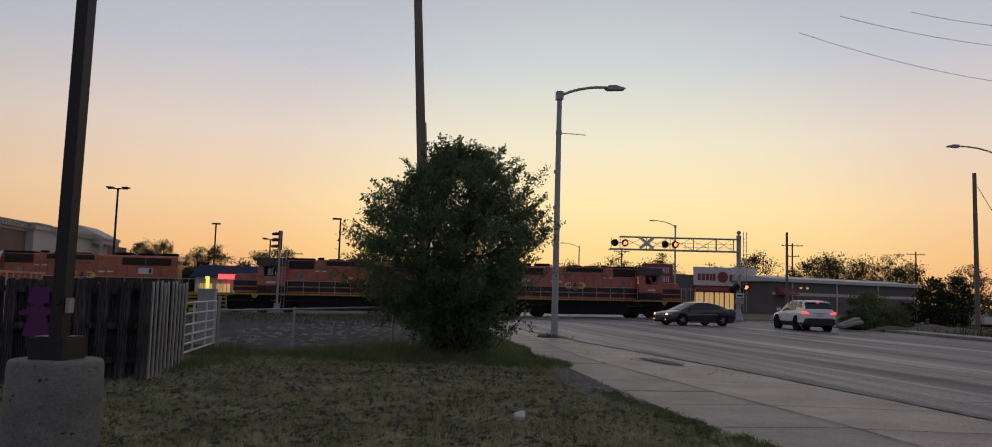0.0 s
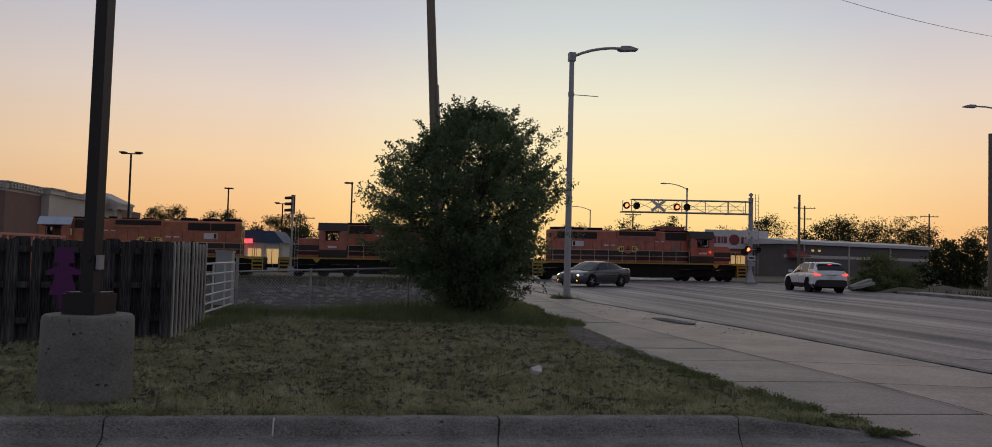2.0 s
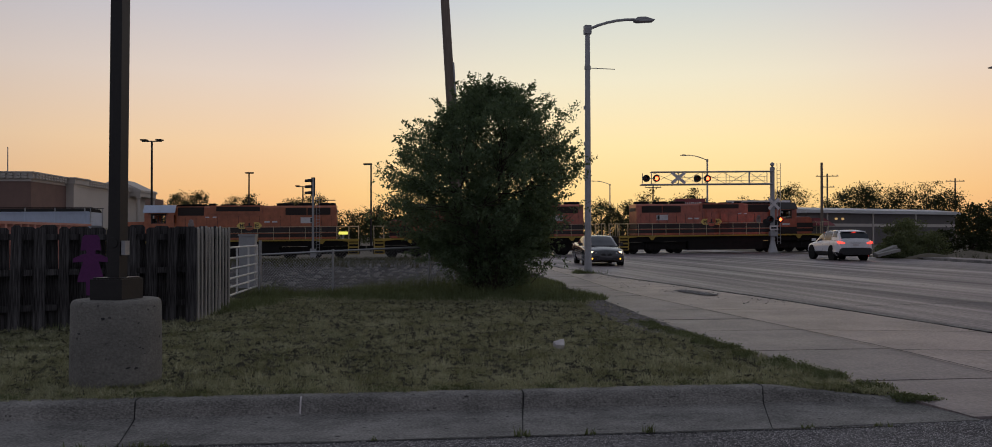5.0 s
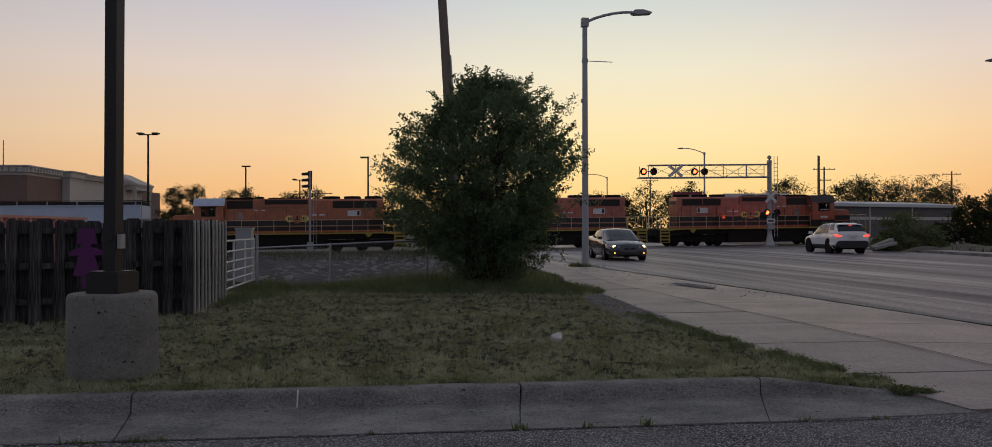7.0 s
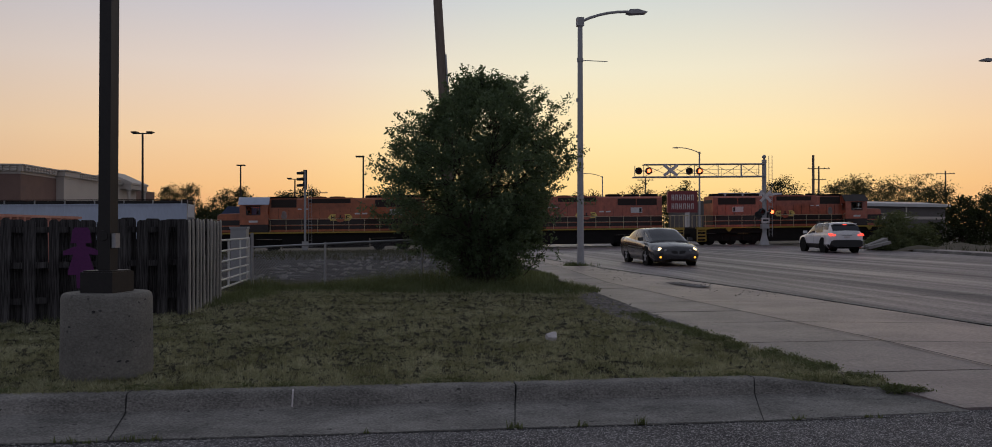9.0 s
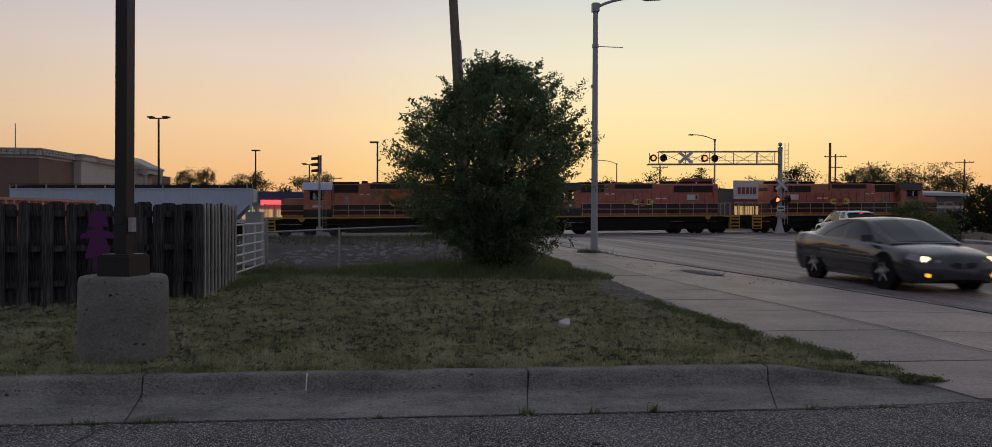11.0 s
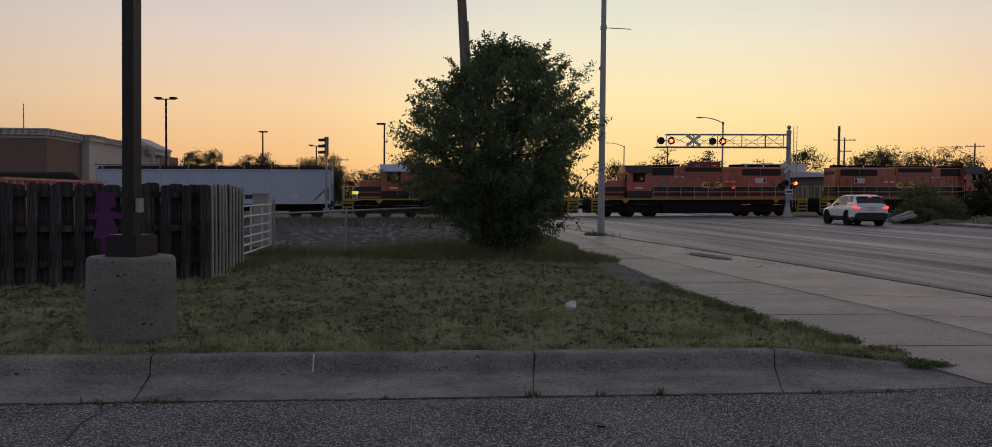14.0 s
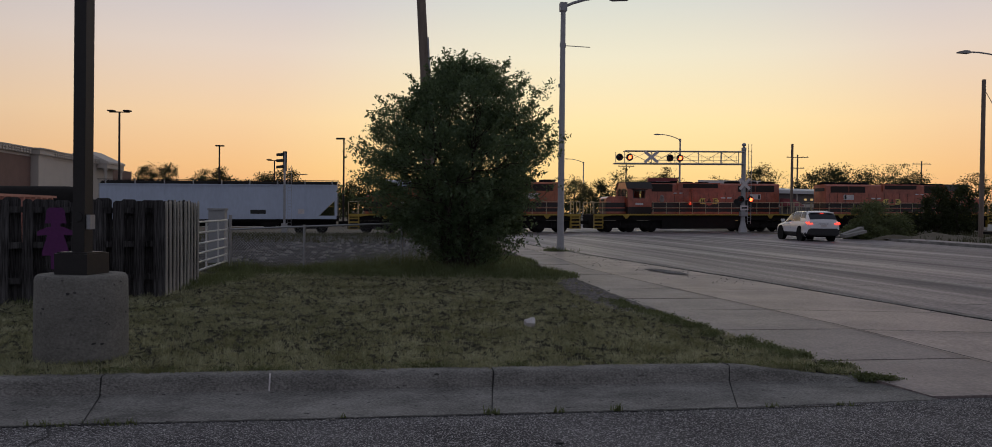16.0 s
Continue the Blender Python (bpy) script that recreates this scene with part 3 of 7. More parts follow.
sheet("dirt_patch", steps(9.2, 16.2, 0.2), lambda y: (lerp_at(WALK_L, y) - 0.62 * smooth(9.6, 11.4, y) * smooth(16.4, 14.0, y) - 0.04 - 0.16 * noise.noise((y * 1.7, 0, 7)) - 0.08 * noise.noise((y * 5, 0, 3)), lerp_at(WALK_L, y) + 0.10), 8, lambda x, y: max(lawn_z(x, y), walk_z(y)) + 0.008 + 0.018 * noise.noise((x * 9, y * 9, 0)), M_SOIL, "bare crumbled gravelly soil at the edge of the lawn", "soil")


# ---- lawn ----
def lawn_edges(y):
    r = lerp_at([(6.3, 3.5), (7.0, 3.40), (8.42, 2.76), (9.88, 2.30), (12.0, 1.85), (15.2, 1.48), (21.0, 0.85), (26, 0.5), (32, -0.4)], y)
    # left limit beyond the plank fence
    return (-12.0, r)


lv, lf = [], []
ly = [0.0, 0.25, 0.5] + steps(1, 14, 0.5)
NXL = 60
for d in ly:
    for k in range(NXL + 1):
        f = k / NXL
        a, b = -12.0, 3.42
        x = a + (b - a) * f
        y = kerb_y(x) + 0.13 + d
        r = lawn_edges(y)[1]
        x2 = a + (min(b, r) - a) * f
        y = kerb_y(x2) + 0.13 + d
        lv.append((x2, y, lawn_z(x2, y) if d > 0.01 else 0.135 - 0.118 * smooth(2.0, 3.4, x2)))
for j in range(len(ly) - 1):
    for k in range(NXL):
        q = j * (NXL + 1) + k
        lf.append((q, q + 1, q + NXL + 2, q + NXL + 1))
lawn = tagged(raw("lawn", lv, lf, M_TURF), "patchy mown lawn, dry in places", "lawn", "", "structure")


def blades(name, spots, material, label, rng, height, width, lean=0.6, category="grass"):
    """Many single blades of grass."""
    n = len(spots)
    p = np.array(spots)
    h = rng.uniform(height[0], height[1], n)
    if p.shape[1] > 3:
        h = h * p[:, 3]
    a = rng.uniform(0, 2 * np.pi, n)
    w = rng.uniform(width[0], width[1], n)
    la, ll = rng.uniform(0, 2 * np.pi, n), rng.uniform(0, lean, n) * h
    dx, dy = np.cos(a) * w, np.sin(a) * w
    v = np.empty((n, 3, 3))
    v[:, 0] = p[:, :3] + np.stack([-dx, -dy, np.zeros(n) - 0.01], 1)
    v[:, 1] = p[:, :3] + np.stack([dx, dy, np.zeros(n) - 0.01], 1)
    v[:, 2] = p[:, :3] + np.stack([np.cos(la) * ll, np.sin(la) * ll, h], 1)
    me = bpy.data.meshes.new(name)
    me.vertices.add(3 * n)
    me.vertices.foreach_set("co", v.ravel())
    me.loops.add(3 * n)
    me.loops.foreach_set("vertex_index", np.arange(3 * n))
    me.polygons.add(n)
    me.polygons.foreach_set("loop_start", np.arange(0, 3 * n, 3))
    me.update()
    me.validate()
    me.materials.append(material)
    return tagged(new(name, me), label, category, "", "stuff")


rng = np.random.default_rng(4)
spots = []
while len(spots) < 380000:
    d = rng.random() ** 1.45 * 10.5
    x = rng.uniform(-8.2, 3.5)
    y = kerb_y(x) + 0.10 + d
    if x > lawn_edges(y)[1] + 0.16 * noise.noise((x * 3, y * 3, 0)) + 0.02 or y > 18:
        continue
    # tufts crowd together and leave dark hollows
    dens = 0.74 + 0.30 * noise.noise((x * 0.9, y * 1.3, 11)) + 0.62 * noise.noise((x * 8.0, y * 10.0, 2))
    if rng.random() > dens:
        continue
    if 9.3 < y < 15.8 and x > lerp_at(WALK_L, y) - 0.55 * smooth(9.6, 11.4, y) * smooth(16.4, 14.0, y) and rng.random() < 0.88:
        continue
    edge = 1.3 if d < 0.08 or x > lawn_edges(y)[1] - 0.14 else 1.0
    tall = edge * (0.55 + 1.5 * max(0.0, 0.25 + noise.noise((x * 5.0, y * 6.5, 9)))) * math.exp(0.45 * rng.normal())
    tall = min(tall, 2.2)
    wide = rng.uniform(0.014, 0.036)
    lx, ly_ = rng.normal() * 0.02, rng.normal() * 0.02
    for _ in range(int(rng.uniform(7, 20))):
        a, r = rng.uniform(0, 6.283), wide * math.sqrt(rng.random())
        px, py = x + r * math.cos(a) + lx, y + r * math.sin(a) + ly_
        spots.append((px, py, lawn_z(px, py), tall * (1.15 - 0.6 * r / wide)))
blades("lawn_grass", spots, M_BLADE, "short mown grass in tufts, dry and dull green", rng, (0.018, 0.052), (0.003, 0.0065), 1.5)

# taller weeds at the bush, the fences and the pavement's edge
spots = []
for cx, cy, rx, ry, n, k in ((-0.9, 16.9, 2.6, 1.3, 9000, 1.0), (0.6, 16.6, 1.0, 1.3, 4200, 1.0), (-3.4, 16.8, 2.2, 0.8, 5000, 0.9), (-5.2, 14.6, 0.5, 1.8, 2500, 0.75),
                             (-1.8, 18.4, 2.5, 1.0, 3500, 1.5), (-5.6, 17.0, 0.7, 0.4, 700, 1.2), (0.2, 21, 0.8, 3.0, 2600, 0.7), (1.95, 28.1, 0.45, 0.35, 500, 0.8), (-6.6, 11.0, 1.6, 0.25, 900, 0.35)):
    for _ in range(n):
        a, r = rng.uniform(0, 2 * np.pi), math.sqrt(rng.random())
        x, y = cx + rx * r * math.cos(a), cy + ry * r * math.sin(a)
        spots.append((x, y, lawn_z(x, y) - 0.02, k * (1.15 - r * 0.75)))
blades("tall_grass", spots, M_WEED, "tall green weeds and uncut grass", rng, (0.10, 0.34), (0.006, 0.012), 0.8)
spots = []
for _ in range(9000):
    x, y = rng.uniform(18, 60), rng.uniform(30, 62)
    if x < lerp_at(ROAD_R, y) + 2.3:
        continue
    spots.append((x, y, ground_z(x, y) - 0.03, 1.0))
for _ in range(5000):
    x, y = rng.uniform(-24, -2), rng.uniform(34, 60)
    spots.append((x, y, ground_z(x, y) - 0.03, 0.7))
blades("rough_grass", spots, M_SCRUB, "rough dry grass on the bare ground", rng, (0.15, 0.5), (0.02, 0.05), 0.8)


# ---- leaves and trees ----
def leaf_cloud(name, pos, size, material, parent, rng, flat=0.0):
    """Many single leaves, each a bent diamond, at the given points."""
    n = len(pos)
    u = rng.normal(size=(n, 3))
    u /= np.linalg.norm(u, axis=1)[:, None]
    w = rng.normal(size=(n, 3))
    w -= u * (u * w).sum(1)[:, None]
    w /= np.linalg.norm(w, axis=1)[:, None]
    s = rng.uniform(size[0], size[1], n)[:, None]
    p = np.asarray(pos)
    v = np.stack([p - u * s, p + w * s * 0.42, p + u * s, p - w * s * 0.42], 1)
    me = bpy.data.meshes.new(name)
    me.vertices.add(4 * n)
    me.vertices.foreach_set("co", v.ravel())
    me.loops.add(4 * n)
    me.loops.foreach_set("vertex_index", np.arange(4 * n))
    me.polygons.add(n)
    me.polygons.foreach_set("loop_start", np.arange(0, 4 * n, 4))
    me.update()
    me.validate()
    me.materials.append(material)
    ob = new(name, me)
    ob.parent = parent
    return ob


def limb(bm, a, b, ra, rb, rng, n=4, sway=0.08, sides=6):
    a, b = Vector(a), Vector(b)
    pts = [a]
    L = (b - a).length
    for k in range(1, n):
        pts.append(a.lerp(b, k / n) + Vector(rng.normal(size=3)) * sway * L * 0.5)
    pts.append(b)
    for k in range(n):
        tube(bm, pts[k], pts[k + 1], ra + (rb - ra) * k / n, ra + (rb - ra) * (k + 1) / n, sides, caps=False)
    return pts


def tree(x, y, h, width, leaves, rng, label, name="tree", leaf=0.16, base=0.3, material=None, group="trees behind the railway", bare=0.0):
    z0 = ground_z(x, y) - 0.06
    t = thing(name, pose(x, y, z0), label, "tree" if name == "tree" else "bush", group)
    bm = bmesh.new()
    limb(bm, (0, 0, 0), (0, 0, h * 0.62), 0.022 * h + 0.03, 0.01 * h, rng, 5, 0.06)
    tips = []
    nl = 12
    for k in range(nl):
        a = k * 2.4 + rng.uniform(-0.4, 0.4)
        zz = h * (base + (0.97 - base) * (k + 0.5) / nl)
        f = (zz / h - base) / (1 - base)
        rad = width / 2 * (0.32 + 0.62 * math.sin(math.pi * min(1, 0.18 + f * 0.80))) * rng.uniform(0.55, 1.0)
        tip = Vector((math.cos(a) * rad, math.sin(a) * rad, zz))
        start = Vector((0, 0, max(0.1 * h, zz - rad * 0.9 - 0.05 * h)))
        start.z = min(start.z, h * 0.6)
        pts = limb(bm, start, tip, 0.008 * h + 0.01, 0.004 * h, rng, 4, 0.12, 5)
        tips += [pts[-1], pts[-2], pts[-1].lerp(pts[-2], 0.5)]
    part("trunk", bm, M_BARK, t)
    cl = []
    per = max(3, int(leaves / (len(tips) * 2)))
    for tip in tips:
        for _ in range(2):
            c = np.array(tip) + rng.normal(size=3) * width * 0.075
            r = width * rng.uniform(0.045, 0.10) * (1 - 0.3 * bare)
            q = rng.normal(size=(per, 3))
            cl.append(c + q * r * np.array([1, 1, 0.7]))
    cl = np.concatenate(cl)
    cl = cl[cl[:, 2] > 0.05]
    cl = cl[cl[:, 2] < h * 1.08]
    leaf_cloud("crown", cl, (leaf * 0.6, leaf * 1.2), material or M_FARLEAF, t, rng)
    return t


# broad-leaved creepers overgrow the edge of the pavement and the kerb
rngc = np.random.default_rng(14)
spots = []
for _ in range(1700):
    y = 6.9 + 5.2 * rngc.random() ** 1.5
    x = lawn_edges(y)[1] - 0.17 * abs(rngc.normal()) + 0.05 + 0.07 * noise.noise((y * 4, 0, 0))
    if y < kerb_y(x) + 0.12 or noise.noise((x * 2.6, y * 3.2, 30)) < 0.0:
        continue
    h = 0.040 * rngc.uniform(0.4, 1.3) * (0.7 + 0.8 * max(0.0, noise.noise((x * 3, y * 3, 60)) + 0.3))
    q = rngc.normal(size=(26, 3)) * np.array([0.035, 0.035, h * 0.42])
    spots.append(np.array([x, y, lawn_z(x, y) + h * 0.75]) + q)
for _ in range(150):
    f = rngc.random()
    x, y = 3.22 + 0.24 * f + 0.03 * rngc.normal(), 7.05 - 0.08 * f + 0.05 * rngc.normal() * (1.2 - f)
    spots.append(np.array([x, y, 0.045 - 0.012 * f]) + rngc.normal(size=(20, 3)) * np.array([0.035, 0.028, 0.014]))
for _ in range(650):
    x = rngc.uniform(-8, 3.0)
    y = kerb_y(x) + 0.15 + 0.06 * rngc.random()
    if noise.noise((x * 3, 0, 44)) < -0.05:
        continue
    spots.append(np.array([x, y, lawn_z(x, y) + 0.03]) + rngc.normal(size=(16, 3)) * np.array([0.04, 0.02, 0.014]))
tagged(leaf_cloud("edge_weeds", np.concatenate(spots), (0.007, 0.016), M_WEED, None, rngc), "low leafy weeds creeping over the lawn's edge", "weeds", "", "stuff")

# small weeds in the gutter's joint and at the lamp's foot
spots = []
for along, n, r, k in ((-2.75, 60, 0.13, 0.5), (-3.15, 50, 0.10, 0.55), (-0.15, 30, 0.04, 0.8), (0.78, 26, 0.03, 0.9), (0.35, 12, 0.03, 0.6), (-1.2, 10, 0.02, 0.6), (2.0, 14, 0.03, 0.6), (2.6, 14, 0.05, 0.5)):
    c = KERB_O + KERB_D * along + KERB_N * 0.865
    for _ in range(n):
        a, q = rngc.uniform(0, 6.283), r * math.sqrt(rngc.random())
        spots.append((c.x + 1.7 * q * math.cos(a), c.y + 0.3 * q * math.sin(a), 0.010, k * rngc.uniform(0.4, 1.1)))
for _ in range(260):
    spots.append((2.13 + 0.32 * rngc.normal(), 28.05 + 0.15 * rngc.normal(), 0.06, rngc.uniform(1.0, 2.6)))
for _ in range(1500):
    x, y = rngc.uniform(-4.6, -0.8), rngc.uniform(18.8, 24.5)
    if noise.noise((x * 0.8, y * 0.8, 70)) > 0.0:
        spots.append((x, y, 0.0, rngc.uniform(1.5, 6.0)))
blades("gutter_weeds", spots, M_WEED, "small weeds growing in joints and gravel", rngc, (0.04, 0.10), (0.004, 0.008), 0.9)

# the big bush on the lawn
BUSH_LEFT = [(0.0, 0.55), (0.2, 0.8), (0.9, 1.5), (1.6, 2.2), (2.2, 2.4), (2.6, 2.4), (3.0, 2.2), (3.45, 1.85), (3.9, 1.15), (4.25, 0.55), (4.6, 0.25), (4.8, 0.15)]
BUSH_RIGHT = [(0.0, 0.5), (0.2, 0.75), (0.9, 1.05), (1.6, 1.4), (2.2, 1.8), (2.6, 1.88), (3.0, 1.75), (3.45, 1.55), (3.9, 1.15), (4.25, 0.7), (4.6, 0.3), (4.8, 0.1)]


def lawn_bush():
    rng = np.random.default_rng(21)
    t = thing("bush", pose(-0.80, 17.6, 0.10), "large dark green bush with open ragged crown and many stems", "bush")

    def reach(z, a):
        side_r = lerp_at(BUSH_RIGHT if math.cos(a) > 0 else BUSH_LEFT, z)
        deep = 0.55 * (lerp_at(BUSH_RIGHT, z) + lerp_at(BUSH_LEFT, z))
        r = 1 / math.sqrt((math.cos(a) / side_r) ** 2 + (math.sin(a) / deep) ** 2)
        return r * (0.91 + 0.34 * noise.noise((math.cos(a) * 2.3 + 5, math.sin(a) * 2.3, z * 1.7)) + 0.16 * noise.noise((math.cos(a) * 6, math.sin(a) * 6, z * 4.5)))
    stems, twigs = bmesh.new(), bmesh.new()
    cl = []

    def clump(c, n, r):
        cl.append(np.array(c) + rng.normal(size=(n, 3)) * r * np.array([1, 1, 0.72]))

    def spray(a, b, n, spread):
        f = rng.random(n)[:, None] ** 0.8
        cl.append(np.array(a) * (1 - f) + np.array(b) * f + rng.normal(size=(n, 3)) * spread)
    heads = []
    for k in range(17):
        a = k * 2.4 + rng.uniform(-0.3, 0.3)
        z = rng.uniform(1.5, 4.2)
        r = reach(z, a) * rng.uniform(0.35, 0.8)
        foot = Vector((0.26 * math.cos(a), 0.22 * math.sin(a), 0))
        pts = limb(stems, foot, Vector((r * math.cos(a), r * math.sin(a), z)), 0.055, 0.018, rng, 6, 0.07)
        heads += pts[2:]
    # leafy boughs, each from a stem out to the crown's skin
    for k in range(480):
        z = 0.45 + 4.1 * rng.random() ** 0.85
        a = rng.uniform(0, 2 * math.pi)
        q = rng.uniform(0.45, 1.0) ** 0.6
        r = reach(z, a) * q
        c = Vector((r * math.cos(a), r * math.sin(a), z))
        near = min(heads, key=lambda h: (h - c).length + max(0.0, h.z - c.z) * 2)
        if (near - c).length > 0.15:
            pts = limb(twigs, near, c, 0.013, 0.005, rng, 3, 0.10, 4)
        airy = smooth(2.4, 3.6, z) * smooth(-0.6, 0.8, math.cos(a))
        clump(c, int(rng.uniform(70, 150) * (1 - 0.2 * airy)), rng.uniform(0.09, 0.19))
        d = (c - near).normalized() if (near - c).length > 0.01 else Vector((0, 0, 1))
        spray(c, c + (d + Vector((0, 0, 0.35))).normalized() * rng.uniform(0.15, 0.34), 26, 0.045)
    # the dense lower heart
    for k in range(285):
        z = rng.uniform(0.9, 3.5)
        a = rng.uniform(0, 2 * math.pi)
        r = reach(z, a) * rng.uniform(0.1, 0.72)
        clump((r * math.cos(a), r * math.sin(a), z), int(rng.uniform(70, 120)), rng.uniform(0.16, 0.26))
    # shoots past the outline, thick and thin
    for k in range(300):
        z = rng.uniform(0.7, 4.5)
        a = rng.uniform(0, 2 * math.pi)
        r = reach(z, a) * 0.92
        s0 = Vector((r * math.cos(a), r * math.sin(a), z))
        out = Vector((math.cos(a), math.sin(a), rng.uniform(0.1, 1.5) if z > 2.0 else rng.uniform(-0.5, 0.5))).normalized()
        L = rng.uniform(0.15, 0.52) * (1.35 if z > 2.8 else 1)
        e = s0 + out * L
        limb(twigs, s0, e, 0.006, 0.002, rng, 3, 0.14, 4)
        spray(s0, e, int(62 * L / 0.4), 0.035)
    # single long leaders that stand out of the crown
    for ex, ey, ez, n in ((-0.28, -0.2, 4.92, 6), (0.12, 0.2, 4.72, 5), (0.45, 0.1, 4.62, 5), (1.45, -0.3, 4.35, 6), (1.95, -0.2, 4.2, 6), (1.7, 0.4, 4.1, 5), (2.35, 0.1, 3.1, 5), (-1.15, -0.2, 4.12, 6), (-1.85, -0.1, 3.75, 6), (-1.6, 0.3, 3.5, 5), (-2.3, 0.2, 2.95, 5), (-2.75, 0.1, 2.35, 5), (-2.9, -0.2, 2.0, 4), (2.2, -0.2, 2.1, 4), (1.6, -0.6, 1.15, 5), (-0.7, 0.1, 4.4, 5)):
        e = Vector((ex, ey, ez))
        s0 = Vector((ex * 0.55, ey * 0.5, ez - 0.85))
        limb(twigs, s0, e, 0.012, 0.003, rng, 4, 0.06, 4)
        for j in range(n):
            f = 0.3 + 0.7 * j / n
            c = s0.lerp(e, f)
            side_e = c + Vector(rng.normal(size=3)) * 0.16
            spray(c, side_e, 48 - 5 * j, 0.05)
    # leafy suckers and drooping boughs near the ground
    for k in range(46):
        a = rng.uniform(0, 2 * math.pi)
        r = rng.uniform(0.3, 1.15)
        s0 = Vector((0.3 * r * math.cos(a), 0.3 * r * math.sin(a), 0.0))
        e = Vector((r * math.cos(a), r * math.sin(a), rng.uniform(0.35, 1.1)))
        limb(twigs, s0, e, 0.009, 0.003, rng, 3, 0.08, 4)
        spray(s0.lerp(e, 0.35), e, 60, 0.08)
    part("stem", stems, M_BARK, t)
    part("twig", twigs, M_BARK, t)
    pts = np.concatenate(cl)
    leaf_cloud("foliage", pts[pts[:, 2] > 0.04], (0.022, 0.052), M_LEAF, t, rng)


lawn_bush()
# ---- things on the near side ----
def parking_light():
    t = thing("parking_lot_light", pose(-3.742, 7.08, 0.10), "square bronze light pole on a round concrete base", "light pole")
    bm = lathe([(0.380, -0.15), (0.382, 0.1), (0.379, 0.4), (0.376, 0.72), (0.367, 0.755), (0.35, 0.77), (0.05, 0.772)], 40)
    for v in bm.verts:
        v.co.x += 0.006 * noise.noise(v.co * 5)
        v.co.y += 0.006 * noise.noise(v.co * 5 + Vector((3, 0, 0)))
    part("concrete_base", bm, M_BASE, t, "rough round cast concrete base", smooth=True)
    cover = part("base_cover", box(-0.157, 0.157, -0.157, 0.157, 0.772, 0.955), M_BRONZE, t, bevel=0.02)
    cover.rotation_euler.z = radians(-7)
    cover2 = part("cover_lid", box(-0.14, 0.14, -0.14, 0.14, 0.955, 0.968), M_BRONZE, cover, bevel=0.005)
    p = part("pole", box(-0.060, 0.056, -0.058, 0.058, 0.96, 9.0), M_BRONZE, t, bevel=0.012)
    p.rotation_euler = (0, radians(0.35), radians(-7))
    hc = part("handhole_cover", rod((0.0, -0.054, 1.28), (0.0, -0.066, 1.28), 0.05, 0.045, 20), M_BRONZE, t)
    hc.rotation_euler = (0, 0, radians(-7))
    part("outlet_box", box(0.064, 0.100, -0.05, 0.03, 1.17, 1.30), M_GALV, t, "small grey outlet box", bevel=0.006)
    arm = part("light_arm", box(-0.06, 0.06, -0.9, 0.9, 9.0, 9.1), M_BRONZE, t, bevel=0.01)
    for s in (-1, 1):
        part("light_head", box(-0.2, 0.2, s * 1.2 - 0.32, s * 1.2 + 0.32, 8.97, 9.13), M_BRONZE, t, bevel=0.03)


parking_light()


